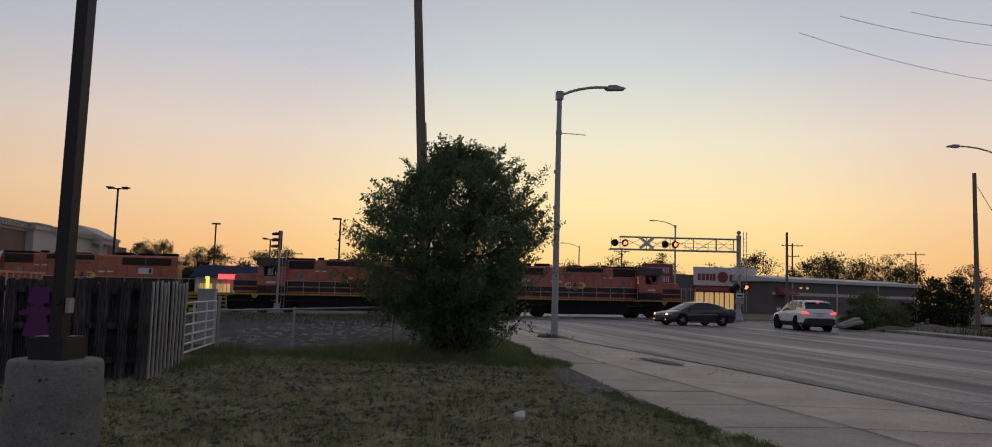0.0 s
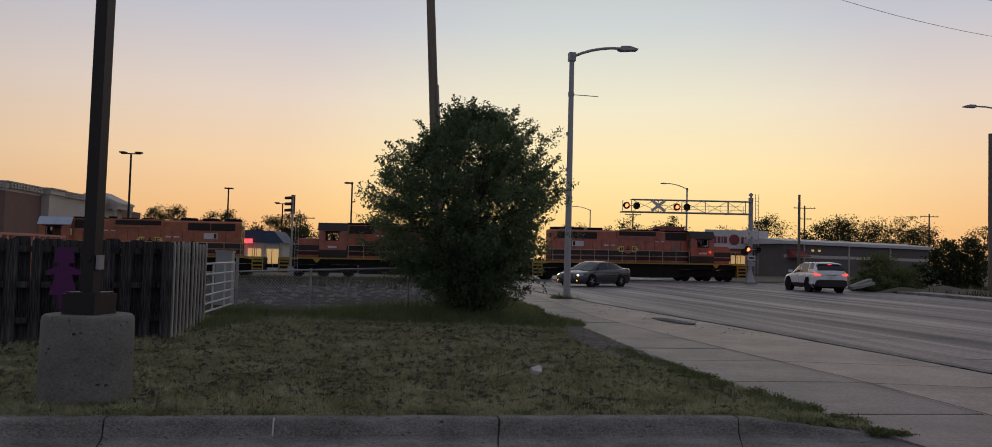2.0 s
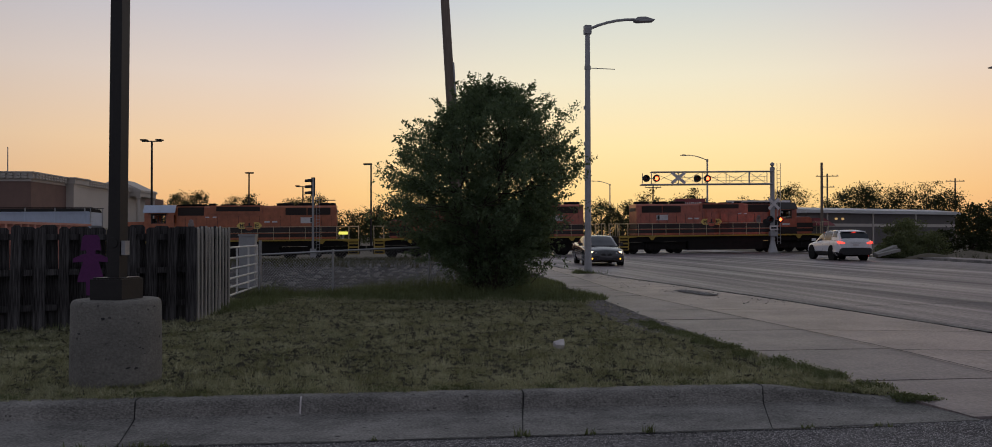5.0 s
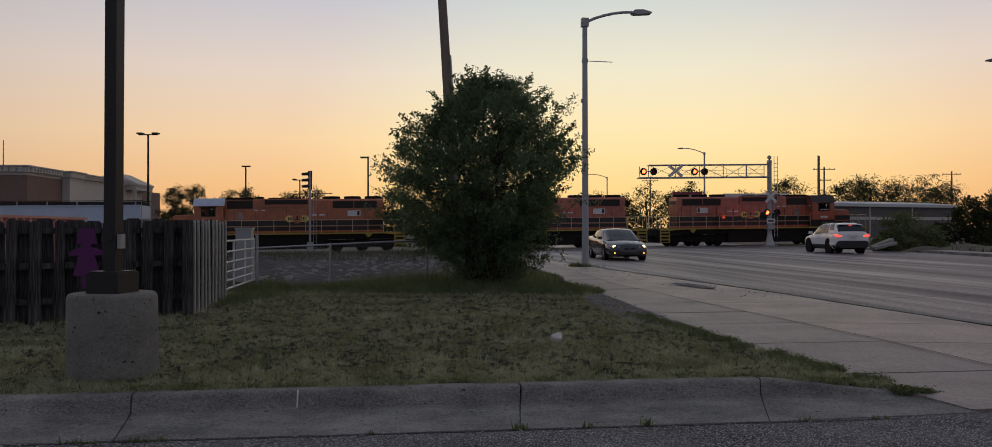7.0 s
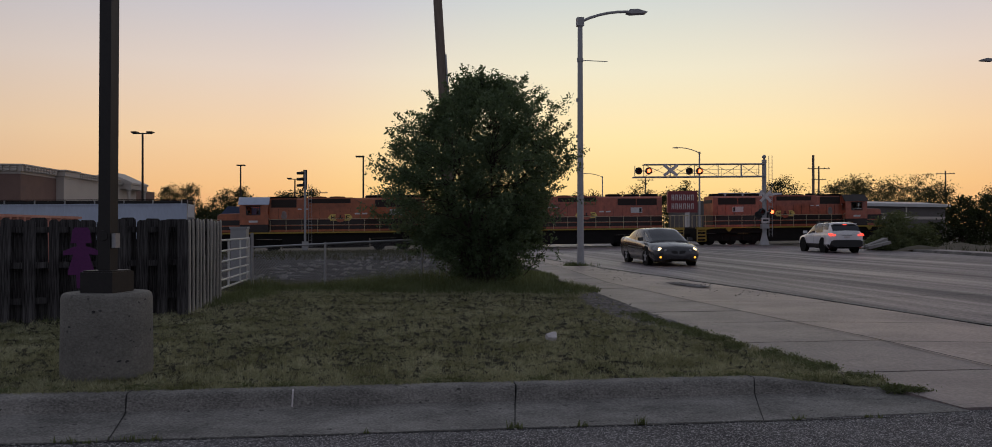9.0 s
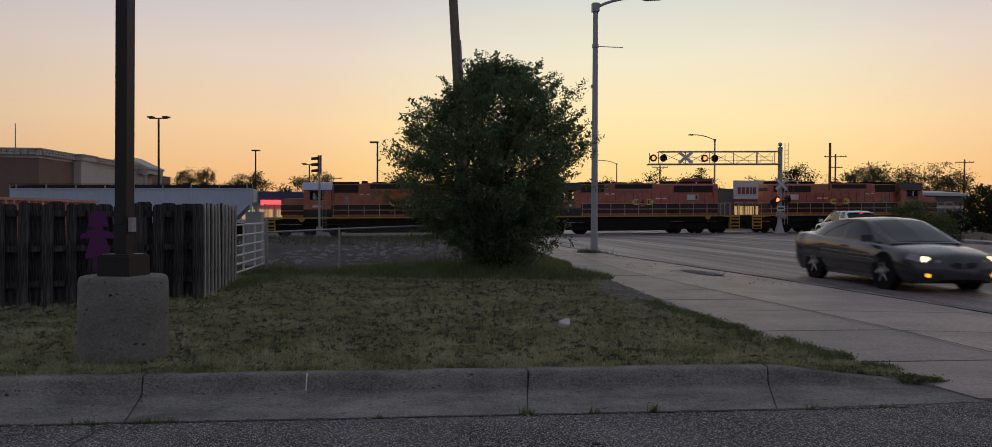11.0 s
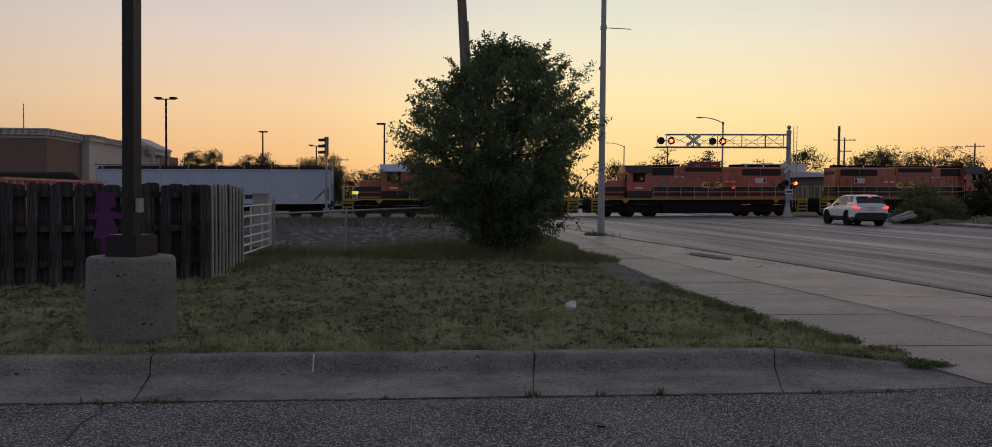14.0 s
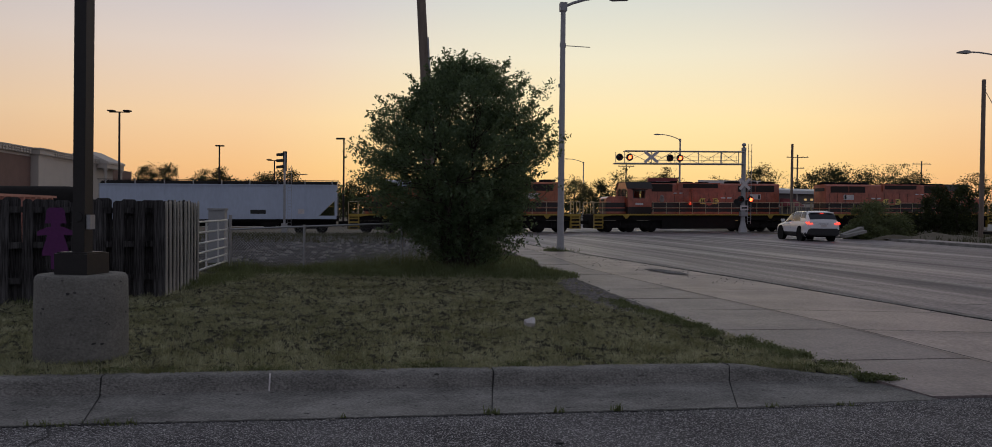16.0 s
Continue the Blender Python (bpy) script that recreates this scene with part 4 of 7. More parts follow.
def plank_fence():
    """Shadow-box fence of rough boards, with a corner and a return."""
    A, B, C = Vector((-9.6, 9.23, 0.08)), Vector((-5.15, 12.02, 0.10)), Vector((-5.50, 14.3, 0.10))
    rnd = random.Random(5)
    fence = thing("wooden_fence", Matrix(), "weathered grey shadow-box fence of rough upright planks", "fence")

    def board(p, d, n, w, h, off, lean, wood):
        bm = bmesh.new()
        c = 0.035
        prism(bm, [(-w / 2, 0), (w / 2, 0), (w / 2, h - c), (w / 2 - c, h), (-w / 2 + c, h), (-w / 2, h - c)], -0.011, 0.011)
        ob = part("board", bm, wood, fence)
        ob.matrix_basis = Matrix.Translation(p + n * off) @ Matrix(((d.x, n.x, 0, 0), (d.y, n.y, 0, 0), (0, 0, 1, 0), (0, 0, 0, 1))) @ pose(0, 0, 0, 0, lean, 0)
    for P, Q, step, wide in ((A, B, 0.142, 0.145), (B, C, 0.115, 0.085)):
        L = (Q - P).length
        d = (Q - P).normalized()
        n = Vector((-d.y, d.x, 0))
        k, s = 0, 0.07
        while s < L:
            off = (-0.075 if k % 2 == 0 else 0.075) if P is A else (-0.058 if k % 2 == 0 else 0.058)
            # outer boards of the return take the paler wood, coloured as if lit
            board(P + d * s, d, n, wide * rnd.uniform(0.86, 1.08) if k % 2 == 0 else (wide * 1.55 if P is A else 0.15), 1.49 + rnd.uniform(-0.03, 0.02), off, rnd.uniform(-1.3, 1.3) if P is A else rnd.uniform(-2.2, 2.2), M_FENCE if P is A or k % 2 else M_FENCE_LIT)
            s += step * (0.90 + 0.2 * rnd.random())
            k += 1
        m = Matrix(((d.x, n.x, 0, P.x), (d.y, n.y, 0, P.y), (0, 0, 1, P.z), (0, 0, 0, 1)))
        for z in (0.30, 0.80, 1.30):
            part("rail", box(0, L, -0.03, 0.03, z, z + 0.085, m), M_FENCE, fence)
        q = 0.05
        while q < L + 0.1:
            part("post", box(q - 0.045, q + 0.045, -0.03, 0.06, -0.1, 1.40, m), M_FENCE, fence)
            q += 2.2
    # doll cut-out screwed to the planks
    d = (B - A).normalized()
    n = Vector((d.y, -d.x, 0))
    s = 3.84
    half = [(0.0, 1.24), (0.10, 1.24), (0.135, 1.19), (0.15, 1.05), (0.165, 0.985), (0.07, 0.985), (0.07, 0.93), (0.12, 0.925), (0.27, 0.86), (0.27, 0.79), (0.12, 0.80), (0.20, 0.53), (0.20, 0.47), (0.075, 0.47), (0.065, 0.25), (0.0, 0.25)]
    half = [(x * 0.84, 1.24 - (1.24 - z) * 0.88) for x, z in half]
    pts = half + [(-x, z) for x, z in half[::-1][1:-1]]
    bm = bmesh.new()
    prism(bm, pts, -0.009, 0.009)
    P = A + d * s + n * 0.09 + Vector((0, 0, 0.12))
    doll = link("doll_cutout", bm, M_PURPLE)
    doll.matrix_basis = Matrix(((d.x, n.x, 0, P.x), (d.y, n.y, 0, P.y), (0, 0, 1, P.z), (0, 0, 0, 1)))
    tagged(doll, "flat purple painted wooden doll cut-out on the plank fence", "cut-out")


plank_fence()


def tube_gate():
    a, b = Vector((-5.75, 14.75, 0.12)), Vector((-6.3, 18.25, 0.12))
    g = thing("farm_gate", Matrix(), "pale galvanised tube gate standing open", "gate")
    d = b - a
    for k, z in enumerate((0.14, 0.30, 0.47, 0.66, 0.87, 1.08)):
        part("tube", rod(a + Vector((0, 0, z)), b + Vector((0, 0, z)), 0.021, n=10), M_WHITE, g)
    for f in (0.0, 0.36, 0.70, 1.0):
        p = a + d * f
        part("upright", rod(p + Vector((0, 0, 0.12)), p + Vector((0, 0, 1.10)), 0.021, n=10), M_WHITE, g)
    part("gate_post", rod(b + Vector((0.05, 0.06, -0.2)), b + Vector((0.05, 0.06, 1.2)), 0.035, n=10), M_GALV, g)
    part("chain", rod(a + Vector((0.02, -0.03, 0.62)), a + Vector((0.02, -0.03, 0.92)), 0.02, n=6), M_BLACK, g)


tube_gate()


def chain_fence():
    pts = [Vector(p) for p in ((-6.22, 18.2, -0.03), (-4.42, 17.85, 0.06), (-2.3, 18.5, 0.15), (-0.4, 19.3, 0.22))]
    f = thing("chain_link_fence", Matrix(), "low rusty grey chain-link fence with a top rail", "fence")
    h = 1.02
    for p in pts:
        part("post", rod(p - Vector((0, 0, 0.2)), p + Vector((0, 0, h + 0.04)), 0.028, n=8), M_GALV, f)
    for a, b in zip(pts, pts[1:]):
        part("top_rail", rod(a + Vector((0, 0, h)), b + Vector((0, 0, h)), 0.021, n=8), M_GALV, f)
        L = (b - a).length
        d = (b - a) / L
        bm = bmesh.new()
        s = 0.075
        n = int((L + h) / s)
        for k in range(n):
            for sg in (1, -1):
                # wires rising along or against the fence
                x0 = k * s - (h if sg > 0 else 0)
                q0, q1 = (x0, 0.0), (x0 + h, h)
                if sg < 0:
                    q0, q1 = (x0, h), (x0 + h, 0.0)
                lo, hi = max(0.0, x0), min(L, x0 + h)
                if hi - lo < 0.02:
                    continue
                z = lambda xx: q0[1] + (q1[1] - q0[1]) * (xx - x0) / h
                tube(bm, a + d * lo + Vector((0, 0, z(lo))), a + d * hi + Vector((0, 0, z(hi))), 0.0022, 0.0022, 3, caps=False)
        part("wire_mesh", bm, M_GALV, f)


chain_fence()

cab = thing("utility_cabinet", pose(-7.0, 19.6, 0.0, 0, 0, 10), "plain grey metal utility cabinet behind the fence", "cabinet")
part("cabinet_body", box(-0.19, 0.19, -0.2, 0.2, 0, 1.42), M_LAMPGREY, cab, bevel=0.01)
part("cabinet_lid", box(-0.21, 0.21, -0.22, 0.22, 1.42, 1.47), M_LAMPGREY, cab, bevel=0.008)


def container():
    t = thing("corrugated_container", Matrix.Translation((-15.0, 22.6, 0)) @ pose(0, 0, 0, 0, 0, 99), "faded orange corrugated steel container behind the plank fence", "container")
    bm = bmesh.new()
    n = 64
    pts = []
    for k in range(n + 1):
        x = -4.0 + 6.5 * k / n
        pts.append((x, -0.09 if k % 4 in (1, 2) else 0.05))
    top = [bm.verts.new((x, -1.1 + y, 1.78)) for x, y in pts]
    bot = [bm.verts.new((x, -1.1 + y, 0.0)) for x, y in pts]
    for k in range(n):
        bm.faces.new((bot[k], bot[k + 1], top[k + 1], top[k]))
    bx(bm, -4.0, 2.5, -0.98, 1.2, 0.0, 1.76)
    bmesh.ops.recalc_face_normals(bm, faces=bm.faces)
    part("container_body", bm, M_CORRUG, t)
    part("top_rail", box(-4.0, 2.55, -1.2, -1.05, 1.74, 1.81), M_CORRUG, t, bevel=0.01)


container()


def utility_pole():
    t = thing("utility_pole", Matrix(), "tall weathered wooden utility pole leaning behind the bush", "utility pole")
    top, base = Vector((-2.67, 24.0, 11.2)), Vector((-2.00, 24.0, -0.1))
    part("shaft", rod(base, top, 0.165, 0.125, 14), M_POLEWOOD, t, smooth=True)
    part("crossarm", box(-2.72 - 1.2, -2.72 + 1.2, 23.84, 23.93, 10.6, 10.72), M_POLEWOOD, t)
    part("conduit", rod(base + Vector((0.17, -0.05, 0)), base.lerp(top, 0.6) + Vector((0.15, -0.05, 0)), 0.03, n=6), M_GALV, t)


utility_pole()


def street_lamp(x, y, h, arm, heading, grey, bracket=True, r=0.10, rise=0.55, label="tall grey steel street lamp with one curved arm", group="street lamps"):
    t = thing("street_lamp", pose(x, y, ground_z(x, y), 0, 0, heading), label, "street lamp", group)
    part("base_plate", box(-0.19, 0.19, -0.19, 0.19, 0.0, 0.05), grey, t, bevel=0.01)
    part("pole", lathe([(r * 1.12, 0.04), (r * 1.1, 0.3), (r, 0.9), (r * 0.72, h), (r * 0.6, h + 0.03)], 16), grey, t, smooth=True)
    part("collar", lathe([(r * 1.3, 0.05), (r * 1.35, 0.12), (r * 1.1, 0.3)], 14), grey, t)
    pts = [Vector((0.03, 0, h - 0.12))] + [Vector((arm * f, 0, h - 0.12 + rise * (1 - (1 - f) ** 2))) for f in (0.2, 0.4, 0.6, 0.8, 1.0)]
    bent("arm", pts, r * 0.42, grey, t)
    part("arm_clamp", box(-r, r, -r, r, h - 0.28, h + 0.02), grey, t, bevel=0.01)
    e = pts[-1]
    bm = bmesh.new()
    prism(bm, [(e.x - 0.05, e.z - 0.06), (e.x + 0.1, e.z - 0.1), (e.x + 0.66, e.z - 0.05), (e.x + 0.7, e.z + 0.0), (e.x + 0.35, e.z + 0.09), (e.x + 0.05, e.z + 0.07)], -0.15, 0.15)
    part("lamp_head", bm, grey, t, bevel=0.012)
    if bracket:
        part("banner_arm", rod((0.05, 0, h * 0.832), (1.0, 0, h * 0.83), 0.014, n=6), grey, t)
        part("band", lathe([(r * 0.95, h * 0.825), (r * 0.95, h * 0.84)], 12), grey, t)
        for zz in (0.52, 0.665):
            part("junction", box(-r * 1.15, -r * 0.6, -0.05, 0.05, h * zz, h * zz + 0.12), grey, t)
    return t


street_lamp(2.13, 28.2, 8.85, 1.75, 10, M_LAMPGREY, rise=0.42, r=0.12)
street_lamp(22.4, 100.0, 10.9, 2.6, 172, M_LAMPGREY, False, 0.13, 0.7)
street_lamp(17.5, 170.0, 12.2, 3.4, 172, M_LAMPGREY, False, 0.15, 0.8)
street_lamp(29.6, 46.0, 10.4, 2.6, 175, M_LAMPGREY, False, 0.11, 0.7)


def wood_pole(x, y, h, r, label, arms=(), wires=False):
    t = thing("utility_pole", pose(x, y, ground_z(x, y) - 0.05), label, "utility pole", "utility poles")
    part("shaft", rod((0, 0, 0), (0, 0, h), r, r * 0.75, 12), M_POLEWOOD, t, smooth=True)
    for z, w in arms:
        part("crossarm", box(-w, w, -0.07, 0.07, z, z + 0.13), M_POLEWOOD, t)
        for k in (-0.9, -0.5, 0.5, 0.9):
            part("insulator", rod((k * w, 0, z + 0.13), (k * w, 0, z + 0.3), 0.05, n=6), M_LAMPGREY, t)
    return t


p_edge = wood_pole(30.5, 50.6, 10.2, 0.16, "weathered wooden pole beside the far pavement")
part("drop_wire", rod((0.15, 0, 9.4), (1.3, -0.2, 7.2), 0.02, n=5), M_BLACK, p_edge)
wood_pole(31.0, 85.0, 9.1, 0.16, "bare wooden utility pole beyond the tracks")
wood_pole(52.0, 140.0, 11.8, 0.17, "wooden utility pole with two crossarms", ((11.3, 1.9), (9.4, 1.2)))
wood_pole(-34.2, 130.0, 7.9, 0.14, "wooden utility pole with a wide crossarm", ((7.7, 2.4),))
wood_pole(23.5, 150.0, 10.6, 0.15, "distant wooden utility pole with a crossarm", ((10.2, 1.5),))
wood_pole(79.0, 150.0, 11.6, 0.17, "distant wooden utility pole with a crossarm", ((11.0, 1.7),))


def lot_light(x, y, h, kind, label):
    t = thing("parking_lot_light", pose(x, y, ground_z(x, y)), label, "light pole", "store parking lights")
    part("pole", rod((0, 0, 0), (0, 0, h), 0.12, 0.09, 10), M_BRONZE, t)
    if kind == "T":
        part("cross_arm", box(-0.95, 0.95, -0.05, 0.05, h - 0.08, h + 0.02), M_BRONZE, t)
        for s in (-1, 1):
            part("light_head", box(s * 0.75 - 0.28, s * 0.75 + 0.28, -0.3, 0.3, h + 0.02, h + 0.15), M_BRONZE, t, bevel=0.02)
    elif kind == "L":
        part("light_head", box(-0.85, 0.1, -0.2, 0.2, h - 0.03, h + 0.15), M_BRONZE, t, bevel=0.02)
    else:
        part("light_head", box(-0.45, 0.55, -0.25, 0.25, h - 0.03, h + 0.13), M_BRONZE, t, bevel=0.02)


lot_light(-36.2, 75.0, 11.2, "T", "tall dark parking light with two heads")
lot_light(-35.6, 100.0, 9.95, "S", "tall dark parking light with one head")
lot_light(-31.5, 110.0, 8.8, "T", "dark parking light with two heads")
lot_light(-17.9, 90.0, 9.95, "L", "dark parking light with one head to the side")

# overhead cables of the far pole
for (x0, y0, z0), (x1, y1, z1) in (((14.5, 38, 14.7), (33, 45, 14.2)), ((16.5, 38, 15.6), (33, 42, 15.5)), ((20, 38, 15.9), (33, 40, 16.3))):
    pts = []
    for k in range(13):
        f = k / 12
        pts.append((x0 + (x1 - x0) * f, y0 + (y1 - y0) * f, z0 + (z1 - z0) * f - 0.5 * 4 * f * (1 - f)))
    bent("wire", [Vector(q) - Vector(p_edge.location) for q in pts], 0.012, M_BLACK, p_edge, n=5)

# scraps on the lawn
trash = bmesh.new()
bmesh.ops.create_icosphere(trash, subdivisions=2, radius=0.075)
for v in trash.verts:
    v.co *= 1 + 0.45 * noise.noise(v.co * 22)
    v.co.z *= 0.75
tr = link("crumpled_wrapper", trash, M_SIGNWHITE)
tr.location = (0.37, 9.25, lawn_z(0.37, 9.25) + 0.055)
tagged(tr, "crumpled white plastic wrapper lying on the grass", "litter")
for x, y, s in ((0.95, 15.9, 0.06), (2.0, 9.2, 0.03), (1.05, 11.2, 0.035), (3.45, 5.1, 0.03), (0.4, 5.0, 0.022)):
    bm = bmesh.new()
    bmesh.ops.create_icosphere(bm, subdivisions=1, radius=s)
    for v in bm.verts:
        v.co.z *= 0.45
        v.co.x *= 1.5
    st = link("stone", bm, M_CONC if y > 8 else M_BLACK)
    st.location = (x, y, (lawn_z(x, y) if y > 6.7 else 0.0) + s * 0.3)
    tagged(st, "small loose stone on the ground", "stone", "loose stones")
# ---- railway ----
def track_frame(s, off=0.0, z=0.0):
    x, y, zz = on_track(s, off, z)
    return Matrix.Translation((x, y, zz)) @ pose(0, 0, 0, 0, 0, math.degrees(PSI)) @ pose(0, 0, 0, 0, -math.degrees(math.atan(0.0098)), 0)


bal = bmesh.new()
for k, (s0, s1) in enumerate(((-90, -6.5), (19.5, 60))):
    m0 = [on_track(s0, o, z) for o, z in ((-2.6, -0.32), (-1.5, -0.12), (1.5, -0.12), (2.6, -0.32))]
    m1 = [on_track(s1, o, z) for o, z in ((-2.6, -0.32), (-1.5, -0.12), (1.5, -0.12), (2.6, -0.32))]
    a, b = [bal.verts.new(p) for p in m0], [bal.verts.new(p) for p in m1]
    for j in range(3):
        bal.faces.new((a[j], b[j], b[j + 1], a[j + 1]))
tagged(link("ballast_bed", bal, M_BALLAST), "grey crushed-stone ballast under the railway track", "ballast", "", "structure")
railway = thing("railway_track", Matrix(), "steel rails on wooden sleepers crossing the road", "railway track", kind="structure")
for off in (-0.75, 0.75):
    a, b = Vector(on_track(-90, off, -0.09)), Vector(on_track(60, off, -0.09))
    d = (b - a).normalized()
    bm = bmesh.new()
    bx(bm, 0, (b - a).length, -0.035, 0.035, -0.06, 0.09, Matrix.Translation(a) @ pose(0, 0, 0, 0, -0.56, math.degrees(PSI)))
    part("rail", bm, M_STEEL, railway)
for k in range(150):
    s = -88 + k * 0.9
    if -6.5 < s < 19.5:
        continue
    part("sleeper", box(-0.12, 0.12, -1.3, 1.3, -0.22, -0.10, track_frame(s)), M_POLEWOOD, railway)
for k, (o0, o1) in enumerate(((-2.1, -0.80), (-0.69, 0.69), (0.80, 2.1))):
    bm = bmesh.new()
    for q in range(9):
        bx(bm, -6.3 + q * 2.85, -6.3 + q * 2.85 + 2.83, o0, o1, -0.16, 0.005, track_frame(0))
    part("crossing_panel", bm, M_CONC, railway, "concrete crossing panel")


def flasher(name, parent, loc, group_label=""):
    """A pair of round crossing lamps with black backgrounds and hoods."""
    pr = part(name, box(-0.36, 0.36, -0.02, 0.02, -0.03, 0.03), M_GALV, parent, "pair of round red crossing lamps")
    pr.location = loc
    for s in (-1, 1):
        part("background", rod((s * 0.42, 0.03, 0), (s * 0.42, 0.0, 0), 0.30, n=24), M_BLACK, pr)
        hood = bmesh.new()
        n = 14
        for k in range(n):
            a0, a1 = math.pi * (-0.12 + 1.24 * k / n), math.pi * (-0.12 + 1.24 * (k + 1) / n)
            for r, q in ((0.17, 1), (0.185, -1)):
                f = [Vector((s * 0.42 + r * math.cos(a), y, r * math.sin(a))) for a, y in ((a0, 0), (a1, 0), (a1, -0.26), (a0, -0.26))]
                hood.faces.new([hood.verts.new(p) for p in f])
        part("hood", hood, M_BLACK, pr)
        part("lens", lathe([(0.155, -0.02), (0.15, 0.0), (0.1, 0.025), (0.02, 0.035)], 20, Matrix.Translation((s * 0.42, -0.02, 0)) @ pose(0, 0, 0, 90, 0, 0)), M_REDLENS, pr, "round red lens", smooth=True)
    glow = part("lit_lens", lathe([(0.15, -0.01), (0.145, 0.02), (0.1, 0.04), (0.02, 0.05)], 20, pose(0, 0, 0, 90, 0, 0)), M_REDLAMP, pr, "lit red lens", smooth=True)
    glow.location = (-0.42, -0.05, 0)
    return glow


GLOWS = []


def crossing_signal():
    bx0, by0 = 20.38, 67.0
    zg = ground_z(bx0, by0)
    yaw = 5.0
    t = thing("crossing_signal", pose(bx0, by0, zg, 0, 0, yaw), "white-grey cantilever railway crossing signal with a truss arm and red lamps", "crossing signal")
    H = 7.25
    part("foundation", box(-0.5, 0.5, -0.5, 0.5, -0.1, 0.12), M_CONC, t, bevel=0.02)
    part("flared_base", lathe([(0.42, 0.1), (0.36, 0.3), (0.24, 0.75), (0.18, 1.1)], 16), M_GALV, t, smooth=True)
    part("mast", lathe([(0.185, 1.0), (0.18, H - 0.3), (0.20, H - 0.28), (0.20, H - 0.05), (0.08, H)], 16), M_GALV, t, smooth=True)
    part("bell", lathe([(0.06, H), (0.10, H + 0.08), (0.17, H + 0.14), (0.17, H + 0.26), (0.08, H + 0.36), (0.02, H + 0.38)], 14), M_GALV, t, "round crossing bell", smooth=True)
    # ladder beside the mast
    lad = part("ladder", rod((0.42, 0.05, 0.8), (0.42, 0.05, H + 0.3), 0.025, n=6), M_GALV, t)
    part("stile", rod((0.70, 0.05, 0.8), (0.70, 0.05, H + 0.3), 0.025, n=6), M_GALV, lad)
    for k in range(19):
        part("rung", rod((0.42, 0.05, 1.0 + k * 0.33), (0.70, 0.05, 1.0 + k * 0.33), 0.015, n=5), M_GALV, lad)
    # truss arm, reaching over the road
    L = 10.35
    z1, z0 = 6.85, 5.80
    rise = -0.10
    arm = part("truss_arm", rod((-0.05, -0.25, z0), (-L - 0.75, -0.25, z0 + rise), 0.075, n=8), M_GALV, t, "pale truss arm")
    part("chord", rod((-0.05, 0.30, z0), (-L - 0.75, 0.30, z0 + rise), 0.05, n=8), M_GALV, arm)
    for yy in (-0.25, 0.30):
        part("chord", rod((-0.05, yy, z1), (-L + 0.1, yy, z1 + rise), 0.06 if yy < 0 else 0.04, n=8), M_GALV, arm)
    xs = [0.55, 2.05, 4.0, 6.0, 8.0, L - 0.1]
    for x in xs:
        part("strut", rod((-x, -0.25, z0 + rise * x / L), (-x, -0.25, z1 + rise * x / L), 0.032 if x not in (2.05,) else 0.06, n=6), M_GALV, arm)
    flip = True
    for xa, xb in zip(xs, xs[1:]):
        za, zb = (z0, z1) if flip else (z1, z0)
        part("brace", rod((-xa, -0.25, za), (-xb, -0.25, zb + rise), 0.022, n=5), M_GALV, arm)
        part("brace", rod((-xa, 0.30, zb), (-xb, 0.30, za + rise), 0.016, n=5), M_GALV, arm)
        flip = not flip
    for z in (6.15, 6.45):
        part("walkway_rail", rod((-0.3, 0.36, z), (-7.6, 0.36, z + rise), 0.016, n=5), M_GALV, arm)
    for k in range(8):
        part("stanchion", rod((-0.5 - k, 0.36, 5.8), (-0.5 - k, 0.36, 6.5), 0.012, n=5), M_GALV, arm)
    # crossbuck on the arm
    for r in (38, -38):
        b = part("crossbuck_board", box(-0.72, 0.72, -0.02, 0.02, -0.12, 0.12), M_SIGNWHITE, t, "white crossbuck board")
        b.matrix_basis = pose(-8.05, -0.42 - (0.03 if r > 0 else 0), 6.27, 0, r, 0)
    part("arm_end_bracket", rod((-L - 0.65, -0.25, z0), (-L - 0.65, -0.25, z1 - 0.2), 0.03, n=6), M_GALV, arm)
    GLOWS.append(flasher("flasher_pair", t, (-L + 0.05, -0.45, 6.22)))
    GLOWS.append(flasher("flasher_pair", t, (-6.05, -0.45, 6.22)))
    # on the mast: crossbuck, lamps, tracks sign and cabinet box
    for r in (45, -45):
        b = part("crossbuck_board", box(-0.61, 0.61, -0.02, 0.02, -0.11, 0.11), M_SIGNWHITE, t, "white crossbuck board")
        b.matrix_basis = pose(0.0, -0.30 - (0.03 if r > 0 else 0), 4.15, 0, r, 0)
    GLOWS.append(flasher("flasher_pair", t, (0.05, -0.42, 2.85)))
    back = flasher("flasher_pair", t, (0.05, 0.42, 2.62))
    back.parent.rotation_euler.z = math.pi
    back.data.materials[0] = M_REDBEAM
    GLOWS.append(back)
    part("tracks_sign", box(-0.34, 0.34, -0.28, -0.25, 1.95, 2.35), M_SIGNWHITE, t, "small white plate")
    part("plate_bar", box(-0.24, 0.24, -0.286, -0.282, 2.08, 2.22), M_BLACK, t)
    part("junction_box", box(-0.3, 0.3, -0.35, 0.1, 1.45, 1.85), M_GALV, t, bevel=0.02)


crossing_signal()


